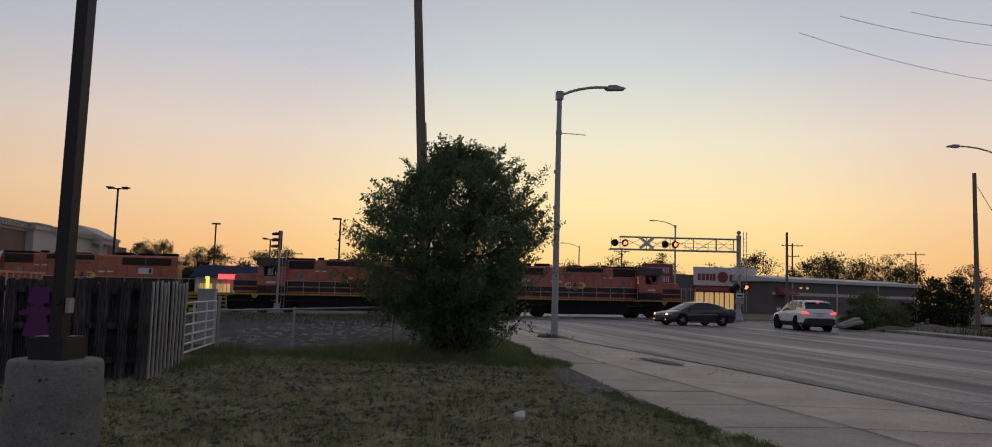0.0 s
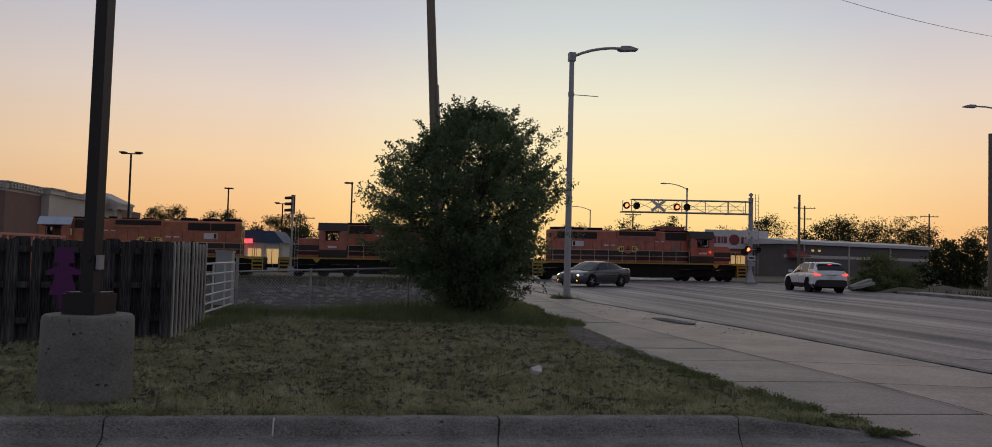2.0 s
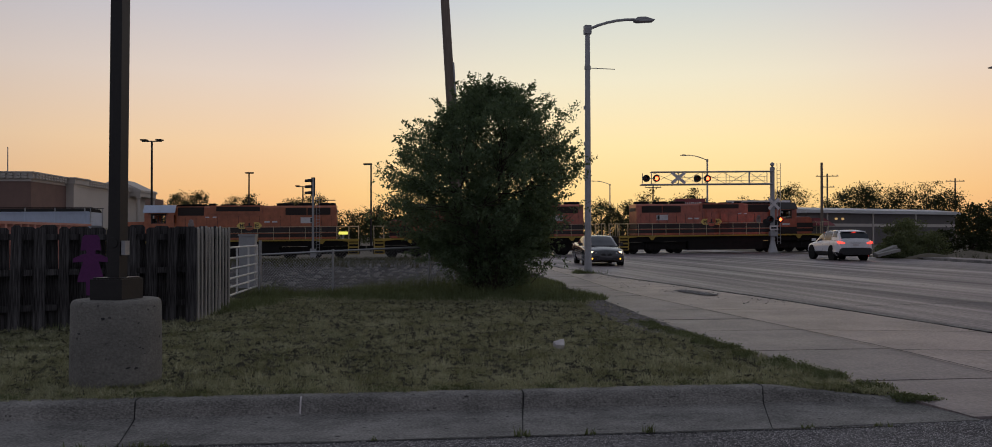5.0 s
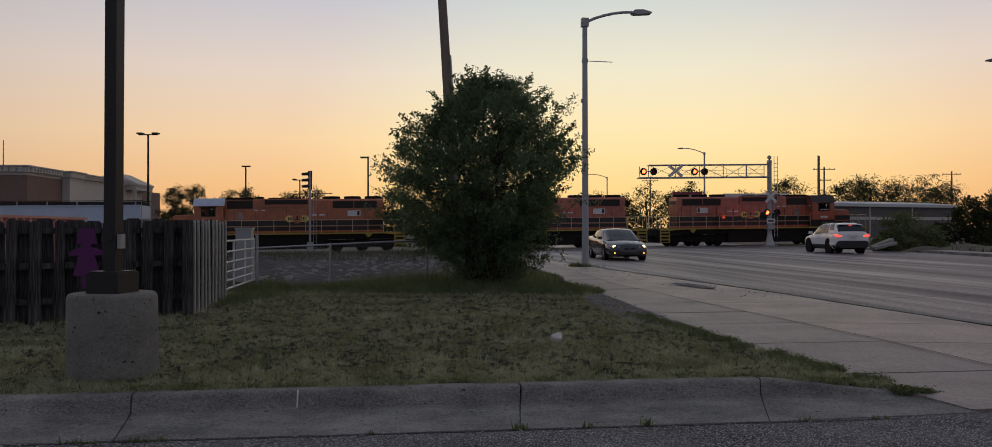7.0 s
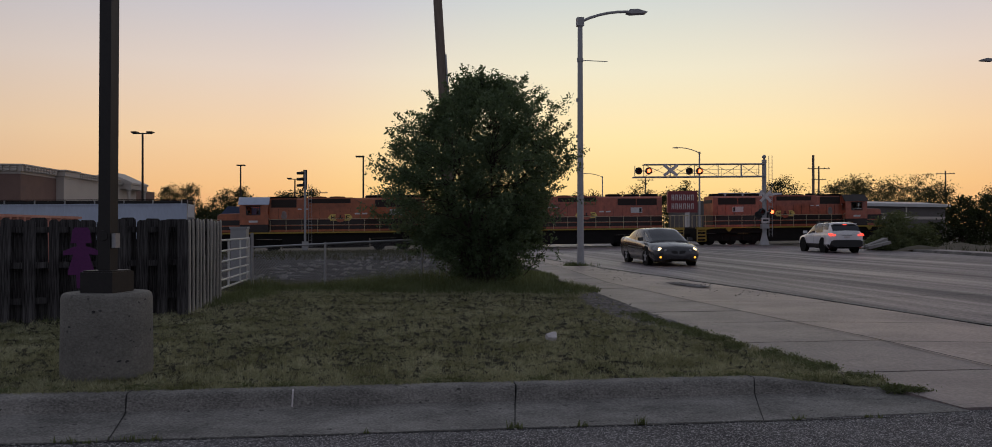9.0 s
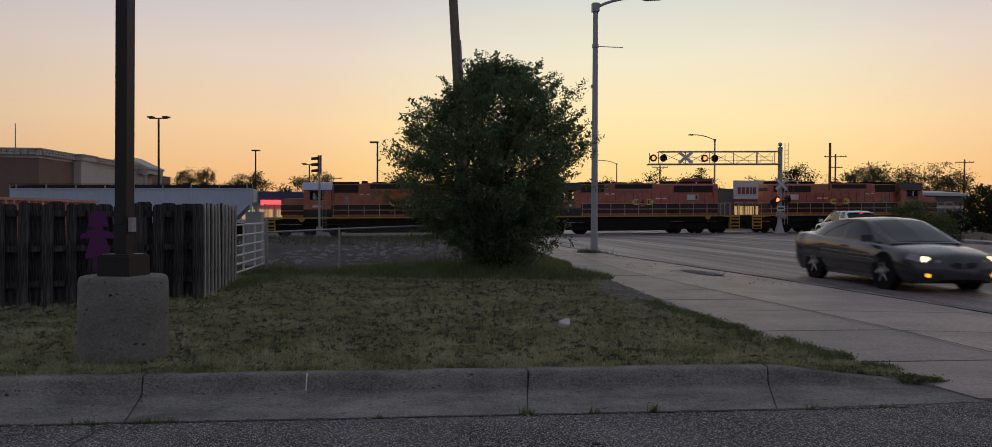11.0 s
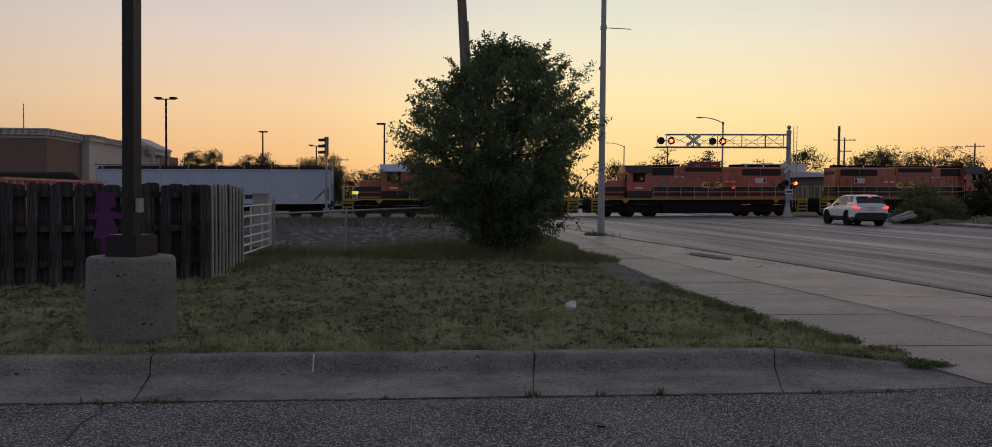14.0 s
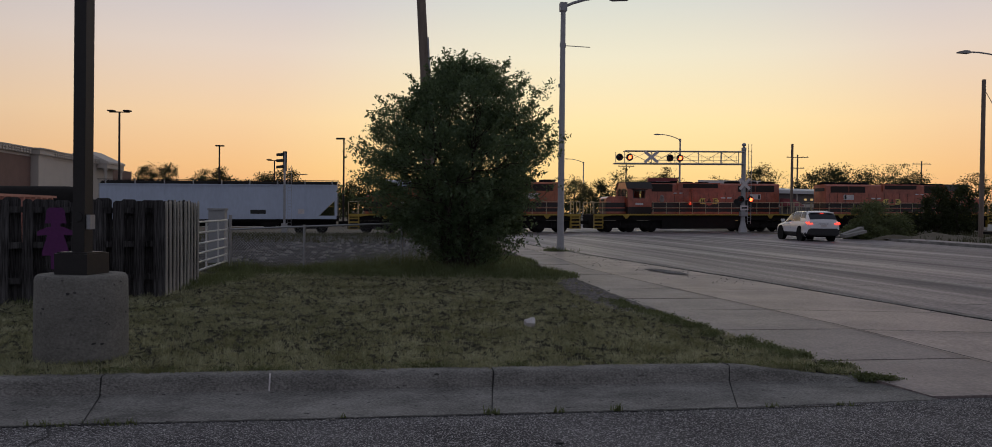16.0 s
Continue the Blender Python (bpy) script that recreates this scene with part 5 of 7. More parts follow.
def block_signal():
    x, y = -16.4, 60.0
    t = thing("railway_signal", pose(x, y, ground_z(x, y), 0, 0, 14), "slim dark railway signal mast with three hooded heads", "railway signal")
    part("mast", rod((0, 0, 0), (0, 0, 6.3), 0.09, 0.08, 10), M_GALV, t)
    part("base_box", box(-0.22, 0.22, -0.2, 0.2, 0, 0.9), M_GALV, t, bevel=0.02)
    part("backing", box(-0.14, 0.16, -0.03, 0.03, 4.9, 6.35), M_BLACK, t, bevel=0.03)
    for z in (5.15, 5.62, 6.08):
        part("hood", rod((-0.1, 0, z + 0.04), (-0.62, 0, z + 0.0), 0.13, 0.10, 10), M_BLACK, t)
    bm = bmesh.new()
    for k in range(20):
        tube(bm, (0.25, 0, 0.5 + 0.24 * k), (0.5, 0, 0.5 + 0.24 * k), 0.012, n=4)
    tube(bm, (0.25, 0, 0.4), (0.25, 0, 5.3), 0.018, n=4)
    tube(bm, (0.5, 0, 0.4), (0.5, 0, 5.3), 0.018, n=4)
    part("ladder", bm, M_GALV, t)


block_signal()


# ---- locomotives: built with the cab towards +x ----
WHEELS = []
EX = -1.15    # middle of the side emblem


def wheelset(parent, x, r, rng_name="wheelset", gauge=0.75):
    bm = bmesh.new()
    for s in (-1, 1):
        tube(bm, (0, s * gauge - 0.07, 0), (0, s * gauge + 0.07, 0), r, r, 26)
        tube(bm, (0, s * (gauge + 0.075), 0), (0, s * (gauge + 0.12), 0), r * 0.75, r * 0.5, 20)
        for k in range(5):
            a = k * 2 * math.pi / 5
            tube(bm, (r * 0.45 * math.cos(a), s * (gauge + 0.1), r * 0.45 * math.sin(a)), (r * 0.45 * math.cos(a), s * (gauge + 0.16), r * 0.45 * math.sin(a)), 0.05, n=6)
    tube(bm, (0, -gauge, 0), (0, gauge, 0), 0.09, n=8)
    w = part(rng_name, bm, M_UNDER, parent)
    w.location = (x, 0, r)
    return w


def locomotive(label, faded, red_tint=None):
    L = thing("locomotive", Matrix(), label, "locomotive", "diesel locomotives")
    OR = M_ORANGE
    hw, zs = 1.55, 1.62
    # frame and sill
    part("underframe", box(-9.9, 9.9, -1.35, 1.35, 1.05, zs - 0.10), M_UNDER, L)
    sill = bmesh.new()
    for s in (-1, 1):
        prism(sill, [(-9.9, 1.40), (-9.0, 1.40), (-8.2, 1.50), (8.2, 1.50), (9.0, 1.40), (9.9, 1.40), (9.9, zs), (-9.9, zs)], s * hw - 0.03, s * hw + 0.03)
    part("side_sill", sill, M_YELLOW, L, "weathered yellow side sill")
    deck = part("deck", box(-9.9, 9.9, -hw + 0.03, hw - 0.03, zs - 0.1, zs), M_LOCOBLACK, L)
    for s in (-1, 1):
        for x in (-6.9, 6.9):
            b = bmesh.new()
            prism(b, [(x - 0.3, 1.5), (x + 0.3, 1.5), (x + 0.08, 1.22), (x - 0.08, 1.22)], s * hw - 0.035, s * hw + 0.035)
            part("jacking_pad", b, M_YELLOW, L)
    # lower hood in dark bands, upper in orange
    part("hood_base", box(-8.1, 4.55, -0.95, 0.95, zs, 2.62), M_LOCOBLACK, L)
    for z, h in ((1.64, 0.17), (2.12, 0.055)):
        part("hood_stripe", box(-8.12, 4.5, -0.962, 0.962, z, z + h), OR, L, "dull orange stripe")
    hood = bmesh.new()
    c = 0.14
    sec = [(-0.95, 2.62), (0.95, 2.62), (0.95, 4.25), (0.95 - c, 4.25 + c), (-0.95 + c, 4.25 + c), (-0.95, 4.25)]
    prism(hood, sec, -8.1, 4.55, Matrix(((0, 1, 0, 0), (1, 0, 0, 0), (0, 0, 1, 0), (0, 0, 0, 1))))
    part("long_hood", hood, OR, L, "faded orange long hood")
    part("dynamic_brake_blister", box(-2.2, 1.9, -1.06, 1.06, 3.75, 4.42), OR, L, bevel=0.05)
    for s in (-1, 1):
        y0, y1 = (0.945, 0.975) if s > 0 else (-0.975, -0.945)
        for x0, x1, z0, z1 in ((-7.6, -5.75, 3.62, 4.20), (-5.68, -4.0, 3.62, 4.20)):
            g = part("radiator_grille", box(x0, x1, y0, y1, z0, z1), M_GRILLE, L, "dark radiator grille")
        g = part("intake_grille", box(2.35, 4.35, y0, y1, 3.62, 4.30), M_GRILLE, L, "dark air intake grille")
        y2, y3 = (1.055, 1.085) if s > 0 else (-1.085, -1.055)
        part("brake_grille", box(-2.0, 1.4, y2, y3, 3.95, 4.32), M_GRILLE, L, "dark brake grille")
        for k in range(15):
            x = -7.7 + k * 0.82
            if x < 4.3:
                part("hood_door_seam", box(x, x + 0.018, y0 * 1.0, y1 * 0.993, 2.66, 3.55), M_LOCOBLACK, L)
        ys = s * 0.985
        # sign plate, lettering bars and the round emblem
        part("notice_plate", box(-6.25, -5.2, min(ys, s * 0.96), max(ys, s * 0.96), 2.95, 3.42), M_SIGNWHITE, L, "white notice plate")
        part("plate_mark", box(-6.18, -5.98, min(s * 0.99, s * 0.97), max(s * 0.99, s * 0.97), 3.0, 3.38), M_BLACK, L)
        for xa in (-3.35, -2.75):
            part("lettering_bar", box(xa, xa + 0.42, min(ys, s * 0.955), max(ys, s * 0.955), 3.02, 3.14), M_SIGNWHITE, L)
        for xa in (1.4, 1.95):
            part("lettering_bar", box(xa, xa + 0.3, min(s * 0.957, s * 0.98), max(s * 0.957, s * 0.98), 3.44, 3.53), M_SIGNWHITE, L)
        em = bmesh.new()
        hexp = [(-1.0, 0), (-0.78, 0.26), (0.78, 0.26), (1.0, 0), (0.78, -0.26), (-0.78, -0.26)]
        prism(em, [(EX + x, 2.78 + z) for x, z in hexp], min(s * 0.955, s * 0.985), max(s * 0.955, s * 0.985))
        emb = part("emblem", em, M_EMBLEM, L, "yellow railway emblem with black marks")
        part("emblem_disc", rod((EX, s * 0.95, 2.80), (EX, s * 0.995, 2.80), 0.42, n=24), OR, emb)
        yy = sorted((s * 0.98, s * 1.0))
        for xa, xb, za, zb in ((-0.74, -0.66, 2.62, 2.94), (-0.54, -0.46, 2.62, 2.94), (-0.66, -0.54, 2.74, 2.81), (0.46, 0.54, 2.62, 2.94), (0.54, 0.76, 2.62, 2.68), (0.54, 0.72, 2.75, 2.80), (0.54, 0.76, 2.88, 2.94), (-0.22, 0.2, 2.68, 2.77), (-0.06, 0.06, 2.77, 3.0)):
            part("emblem_mark", box(*sorted((EX - s * xa, EX - s * xb)), *yy, za, zb), M_LOCOBLACK, emb)
        hld = bmesh.new()
        tube(hld, (3.35, s * 0.95, 3.16), (3.35, s * 0.972, 3.16), 0.18, n=16)
        tube(hld, (3.35, s * 0.95, 2.90), (3.35, s * 0.972, 2.90), 0.24, n=16)
        part("herald", hld, M_VERGE, L, "pale oval herald")
        # handrails with stanchions
        rail = bmesh.new()
        tube(rail, (-8.2, s * 1.48, 2.66), (4.4, s * 1.48, 2.66), 0.02, n=6)
        tube(rail, (4.4, s * 1.48, 2.66), (4.9, s * 1.48, 2.95), 0.02, n=6)
        tube(rail, (-8.2, s * 1.48, 2.20), (4.4, s * 1.48, 2.20), 0.012, n=5)
        part("handrail", rail, M_RAIL, L)
        for k in range(11):
            x = -8.1 + k * 1.25
            part("stanchion", rod((x, s * 1.48, zs), (x, s * 1.48, 2.66), 0.022, n=6), M_RAIL, L)
    # rear end and roof gear
    part("number_board", box(-8.14, -8.08, -0.75, 0.75, 3.75, 4.05), M_BLACK, L)
    for x in (-7.3, -5.6, -3.9):
        part("radiator_fan", lathe([(0.70, 4.36), (0.70, 4.58), (0.62, 4.62), (0.1, 4.62)], 22, Matrix.Translation((x, 0, 0))), M_UNDER, L)
    for x in (-0.9, 0.6):
        part("brake_fan", lathe([(0.62, 4.40), (0.62, 4.52), (0.1, 4.55)], 22, Matrix.Translation((x, 0, 0))), M_UNDER, L)
    part("exhaust_stack", box(1.6, 2.1, -0.25, 0.25, 4.36, 4.62), M_UNDER, L, bevel=0.04)
    part("intake_box", box(2.3, 4.5, -0.85, 0.85, 4.36, 4.52), M_UNDER, L, bevel=0.06)
    # cab
    cabm = bmesh.new()
    along = Matrix(((0, 1, 0, 0), (1, 0, 0, 0), (0, 0, 1, 0), (0, 0, 0, 1)))
    prism(cabm, [(-1.5, 2.25), (1.5, 2.25), (1.5, 3.05), (-1.5, 3.05)], 4.55, 6.75, along)
    prism(cabm, [(-1.5, 3.69), (1.5, 3.69), (1.5, 3.85), (1.05, 4.42), (-1.05, 4.42), (-1.5, 3.85)], 4.55, 6.75, along)
    for sd in (-1, 1):
        bx(cabm, 4.55, 5.18, *sorted((sd * 1.42, sd * 1.5)), 3.05, 3.69)
        bx(cabm, 6.22, 6.75, *sorted((sd * 1.42, sd * 1.5)), 3.05, 3.69)
    part("cab", cabm, OR, L, "orange cab")
    part("driver_seat", box(5.55, 5.68, -0.9, -0.4, 3.0, 3.55), M_BLACK, L, bevel=0.04)
    part("control_stand", box(6.1, 6.4, 0.3, 0.8, 3.0, 3.4), M_BLACK, L, bevel=0.03)
    part("cab_base", box(4.55, 6.75, -1.5, 1.5, zs, 2.25), M_LOCOBLACK, L)
    rf = bmesh.new()
    prism(rf, [(-1.56, 3.86), (-1.08, 4.47), (1.08, 4.47), (1.56, 3.86), (1.50, 3.84), (1.04, 4.42), (-1.04, 4.42), (-1.50, 3.84)], 4.45, 6.85, Matrix(((0, 1, 0, 0), (1, 0, 0, 0), (0, 0, 1, 0), (0, 0, 0, 1))))
    part("cab_roof", rf, M_HOPPER if faded else M_LOCOBLACK, L, "pale grey cab roof" if faded else "dark cab roof")
    for s in (-1, 1):
        y0, y1 = sorted((s * 1.495, s * 1.515))
        fr = bmesh.new()
        for xa, xb, za, zb in ((5.14, 6.26, 3.0, 3.07), (5.14, 6.26, 3.67, 3.73), (5.14, 5.20, 3.07, 3.67), (6.20, 6.26, 3.07, 3.67), (5.68, 5.73, 3.07, 3.67)):
            bx(fr, xa, xb, y0, y1, za, zb)
        wf = part("cab_window_frame", fr, M_BLACK, L)
        y0, y1 = sorted((s * 1.51, s * 1.525))
        for xa, xb in ((5.20, 5.67), (5.73, 6.20)):
            part("pane", box(xa, xb, y0 - 0.01, y1 - 0.018, 3.07, 3.67), M_CLEAR, wf)
        part("sunshade", box(5.0, 6.4, min(s * 1.5, s * 1.75), max(s * 1.5, s * 1.75), 3.74, 3.79), M_UNDER, L)
        part("cab_number_bar", box(5.35, 6.05, *sorted((s * 1.5, s * 1.512)), 2.42, 2.58), M_SIGNWHITE, L)
    for ya in (-0.95, -0.1, 0.3):
        part("windscreen", box(6.745, 6.765, ya, ya + 0.62, 3.25, 3.85), M_GLASS, L)
    # short hood
    nose = bmesh.new()
    prism(nose, [(6.75, zs), (8.5, zs), (8.6, 1.9), (8.55, 3.0), (8.35, 3.15), (6.75, 3.18)], -0.95, 0.95)
    part("short_hood", nose, OR, L, "orange short hood", bevel=0.05)
    for z, h in ((1.83, 0.28), (2.20, 0.42)):
        part("nose_band", box(6.76, 8.62, -0.965, 0.965, z, z + h), M_LOCOBLACK, L)
    part("headlight", box(8.5, 8.62, -0.3, 0.3, 2.75, 2.95), M_BLACK, L)
    # end platforms, steps, ladders of the ends
    for e in (-1, 1):
        part("pilot", box(min(e * 9.7, e * 9.95), max(e * 9.7, e * 9.95), -1.45, 1.45, 0.35, 1.5), M_UNDER, L)
        part("coupler", box(min(e * 9.9, e * 10.47), max(e * 9.9, e * 10.47), -0.16, 0.16, 0.72, 1.02), M_UNDER, L, bevel=0.04)
        for y in (-1.4, -0.5, 0.5, 1.4):
            part("end_rail", rod((e * 9.86, y, zs), (e * 9.86, y, 2.7), 0.022, n=6), M_RAIL, L)
        for y0, y1 in ((-1.4, -0.5), (0.5, 1.4)):
            part("end_rail", rod((e * 9.86, y0, 2.7), (e * 9.86, y1, 2.7), 0.022, n=6), M_RAIL, L)
        for s in (-1, 1):
            part("end_rail", rod((e * 9.86, s * 1.48, 2.66), (e * 8.3, s * 1.48, 2.66), 0.02, n=6), M_RAIL, L)
            part("end_rail", rod((e * 9.05, s * 1.48, zs), (e * 9.05, s * 1.48, 2.66), 0.022, n=6), M_RAIL, L)
            part("end_rail", rod((e * 9.86, s * 1.5, 0.5), (e * 9.86, s * 1.5, 2.7), 0.024, n=6), M_RAIL, L)
        for s in (-1, 1):
            sw = part("step_well", box(*sorted((e * 9.0, e * 9.9)), *sorted((s * 1.15, s * 1.5)), 0.35, zs - 0.02), M_YELLOW, L, "yellow step well")
            for z in (0.42, 0.72, 1.02, 1.32):
                part("tread", box(*sorted((e * 9.1, e * 9.8)), *sorted((s * 1.2, s * 1.53)), z, z + 0.16), M_UNDER, sw)
            part("step_lamp", box(*sorted((e * 9.2, e * 9.5)), *sorted((s * 1.5, s * 1.535)), 1.47, 1.60), M_STEPLAMP, sw, "lit yellow-green step lamp")
    # tank and running gear
    part("fuel_tank", box(-3.5, 3.5, -1.40, 1.40, 0.30, 1.30), M_UNDER, L, bevel=0.18)
    for y in (-1.2, 1.2):
        part("air_reservoir", rod((-3.2, y, 1.33), (3.0, y, 1.33), 0.16, n=12), M_UNDER, L)
    for tx in (-6.35, 6.35):
        tk = part("truck", box(tx - 2.75, tx + 2.75, -1.05, -0.86, 0.38, 1.0), M_UNDER, L, bevel=0.05)
        part("side_frame", box(tx - 2.75, tx + 2.75, 0.86, 1.05, 0.38, 1.0), M_UNDER, tk, bevel=0.05)
        part("bolster", box(tx - 0.6, tx + 0.6, -1.0, 1.0, 0.6, 1.08), M_UNDER, tk)
        for wx in (-2.05, 0.0, 2.05):
            for s in (-1, 1):
                part("journal_box", box(tx + wx - 0.2, tx + wx + 0.2, *sorted((s * 1.04, s * 1.16)), 0.36, 0.72), M_UNDER, tk, bevel=0.03)
            w = wheelset(tk, tx + wx, 0.508)
            WHEELS.append(w)
        for bxx in (-1.0, 1.0):
            for s in (-1, 1):
                part("spring", rod((tx + bxx, s * 1.0, 0.5), (tx + bxx, s * 1.0, 0.95), 0.12, n=10), M_UNDER, tk)
    return L


LOCO_A = locomotive("orange and black diesel locomotive with a dark cab roof", False)
LOCO_B = copy_thing(LOCO_A, Matrix())
LOCO_C = copy_thing(LOCO_A, Matrix())
tagged(LOCO_B, "orange and black diesel locomotive coupled in the train's middle")
tagged(LOCO_C, "faded orange diesel locomotive with a pale grey cab roof")
for o in LOCO_C.children:
    if o.name.startswith("cab_roof"):
        o.data = o.data.copy()
        o.data.materials[0] = M_HOPPER
        o["label"] = "pale grey cab roof"
for o in LOCO_C.children_recursive:
    if o.type == "MESH" and o.data.materials[0] is M_ORANGE:
        o.data = o.data.copy()
        o.data.materials[0] = M_ORANGE2
LOCO_SETS = [[o for o in Lc.children_recursive if o.name.startswith("wheelset")] for Lc in (LOCO_A, LOCO_B, LOCO_C)]


def hopper_car():
    H = thing("hopper_car", Matrix(), "pale blue-grey covered hopper wagon with a dark roof walk", "hopper wagon", "freight wagons")
    hl = 9.0
    bm = bmesh.new()
    prism(bm, [(-hl, 2.9), (-hl + 1.5, 1.45), (hl - 1.5, 1.45), (hl, 2.9), (hl, 3.95), (-hl, 3.95)], -1.52, 1.52)
    part("body", bm, M_HOPPER, H, "pale blue-grey ribbed wagon body")
    rf = bmesh.new()
    prism(rf, [(-1.52, 3.95), (1.52, 3.95), (0.9, 4.22), (-0.9, 4.22)], -hl, hl, Matrix(((0, 1, 0, 0), (1, 0, 0, 0), (0, 0, 1, 0), (0, 0, 0, 1))))
    part("roof", rf, M_UNDER, H, "dark roof")
    for k in range(9):
        x = -hl + 0.4 + k * (2 * hl - 0.8) / 8
        for s in (-1, 1):
            part("rib", box(x - 0.05, x + 0.05, *sorted((s * 1.515, s * 1.56)), 2.9 if abs(x) > 7.2 else 1.45, 3.95), M_HOPPER, H)
            part("roof_post", box(x - 0.04, x + 0.04, *sorted((s * 1.3, s * 1.4)), 4.0, 4.30), M_LAMPGREY, H)
    for s in (-1, 1):
        part("top_sill", box(-hl, hl, *sorted((s * 1.50, s * 1.58)), 3.90, 3.99), M_HOPPER, H)
        part("roof_walk", box(-hl - 0.15, hl + 0.15, *sorted((s * 1.15, s * 1.5)), 4.30, 4.34), M_UNDER, H)
        part("reporting_bar", box(2.2, 3.4, *sorted((s * 1.515, s * 1.53)), 1.62, 1.95), M_BLACK, H)
        part("side_sill", box(-hl, hl, *sorted((s * 1.3, s * 1.5)), 1.2, 1.46), M_HOPPER, H)
    for e in (-1, 1):
        part("end_sill", box(*sorted((e * (hl - 0.1), e * (hl + 0.15))), -1.5, 1.5, 1.0, 1.45), M_UNDER, H)
        for y in (-1.4, 1.4):
            lad = part("end_ladder", rod((e * (hl + 0.06), y, 1.2), (e * (hl + 0.06), y, 4.3), 0.03, n=6), M_LAMPGREY, H)
            for k in range(9):
                part("rung", rod((e * (hl + 0.06), y - 0.4 * (1 if y > 0 else -1), 1.3 + 0.32 * k), (e * (hl + 0.06), y, 1.3 + 0.32 * k), 0.018, n=5), M_LAMPGREY, lad)
            part("end_post", box(*sorted((e * (hl - 0.2), e * hl)), y - 0.08, y + 0.08, 1.4, 3.0), M_HOPPER, H)
        part("coupler", box(*sorted((e * (hl + 0.1), e * (hl + 0.75))), -0.15, 0.15, 0.72, 1.0), M_UNDER, H)
        tk = part("truck", box(e * 6.9 - 1.3, e * 6.9 + 1.3, -1.0, -0.82, 0.4, 0.75), M_UNDER, H, bevel=0.05)
        part("side_frame", box(e * 6.9 - 1.3, e * 6.9 + 1.3, 0.82, 1.0, 0.4, 0.75), M_UNDER, tk, bevel=0.05)
        part("bolster", box(e * 6.9 - 0.3, e * 6.9 + 0.3, -0.9, 0.9, 0.5, 1.2), M_UNDER, tk)
        for wx in (-0.88, 0.88):
            WHEELS.append(wheelset(tk, e * 6.9 + wx, 0.457))
    part("centre_sill", box(-8.9, 8.9, -0.45, 0.45, 0.62, 1.22), M_UNDER, H)
    for s in (-1, 1):
        part("slope_sheet", box(*sorted((s * 5.2, s * 8.6)), -1.0, 1.0, 1.0, 1.3), M_UNDER, H)
        part("brake_pipe", rod((-5.0, s * 1.1, 1.05), (5.0, s * 1.1, 1.05), 0.14, n=10), M_UNDER, H)
        part("side_mark", box(5.9, 6.5, *sorted((s * 1.515, s * 1.53)), 1.62, 2.0), M_SIGNWHITE, H, "white stencilled panel")
    for x in (-3.6, 0.0, 3.6):
        b = bmesh.new()
        prism(b, [(x - 1.5, 1.45), (x + 1.5, 1.45), (x + 0.35, 0.55), (x - 0.35, 0.55)], -1.2, 1.2)
        part("discharge_bay", b, M_UNDER, H)
    return H


HOPPER = hopper_car()


def tank_car():
    T = thing("tank_car", Matrix(), "black tank wagon behind the pale hopper", "tank wagon", "freight wagons")
    Y = Matrix(((0, 0, 1, 0), (0, 1, 0, 0), (-1, 0, 0, 0), (0, 0, 0, 1)))
    part("tank", lathe([(0.3, -8.0), (1.0, -7.9), (1.38, -7.55), (1.42, -7.2), (1.42, 7.2), (1.38, 7.55), (1.0, 7.9), (0.3, 8.0)], 32, Matrix.Translation((0, 0, 2.35)) @ Y), M_UNDER, T, smooth=True)
    part("dome", lathe([(0.45, 3.65), (0.45, 4.0), (0.4, 4.05), (0.1, 4.05)], 18), M_UNDER, T)
    part("frame", box(-8.4, 8.4, -1.3, 1.3, 0.95, 1.15), M_UNDER, T)
    for e in (-1, 1):
        part("coupler", box(*sorted((e * 8.4, e * 9.0)), -0.15, 0.15, 0.75, 1.0), M_UNDER, T)
        tk = part("truck", box(e * 6.4 - 1.3, e * 6.4 + 1.3, -1.0, -0.82, 0.4, 0.75), M_UNDER, T, bevel=0.05)
        part("side_frame", box(e * 6.4 - 1.3, e * 6.4 + 1.3, 0.82, 1.0, 0.4, 0.75), M_UNDER, tk, bevel=0.05)
        part("bolster", box(e * 6.4 - 0.3, e * 6.4 + 0.3, -0.9, 0.9, 0.5, 1.0), M_UNDER, tk)
        for wx in (-0.88, 0.88):
            WHEELS.append(wheelset(tk, e * 6.4 + wx, 0.457))
    for s in (-1, 1):
        r = bmesh.new()
        tube(r, (-8.2, s * 1.45, 2.0), (8.2, s * 1.45, 2.0), 0.02, n=5)
        part("handrail", r, M_UNDER, T)
    return T


TANK = tank_car()


# ---- cars: built with the nose towards +x ----
def loft(stations, n_round=1):
    """Stations of (x, [(half width, z), ...]) from low to high, mirrored and closed."""
    bm = bmesh.new()
    rows = []
    for x, prof in stations:
        xs = x if isinstance(x, (list, tuple)) else [x] * len(prof)
        row = [bm.verts.new((xx, -w, z)) for xx, (w, z) in zip(xs, prof)]
        row += [bm.verts.new((xx, w, z)) for xx, (w, z) in list(zip(xs, prof))[::-1]]
        rows.append(row)
    n = len(rows[0])
    for a, b in zip(rows, rows[1:]):
        for k in range(n):
            bm.faces.new((a[k], a[(k + 1) % n], b[(k + 1) % n], b[k]))
    bm.faces.new(rows[0][::-1])
    bm.faces.new(rows[-1])
    bmesh.ops.recalc_face_normals(bm, faces=bm.faces)
    return bm


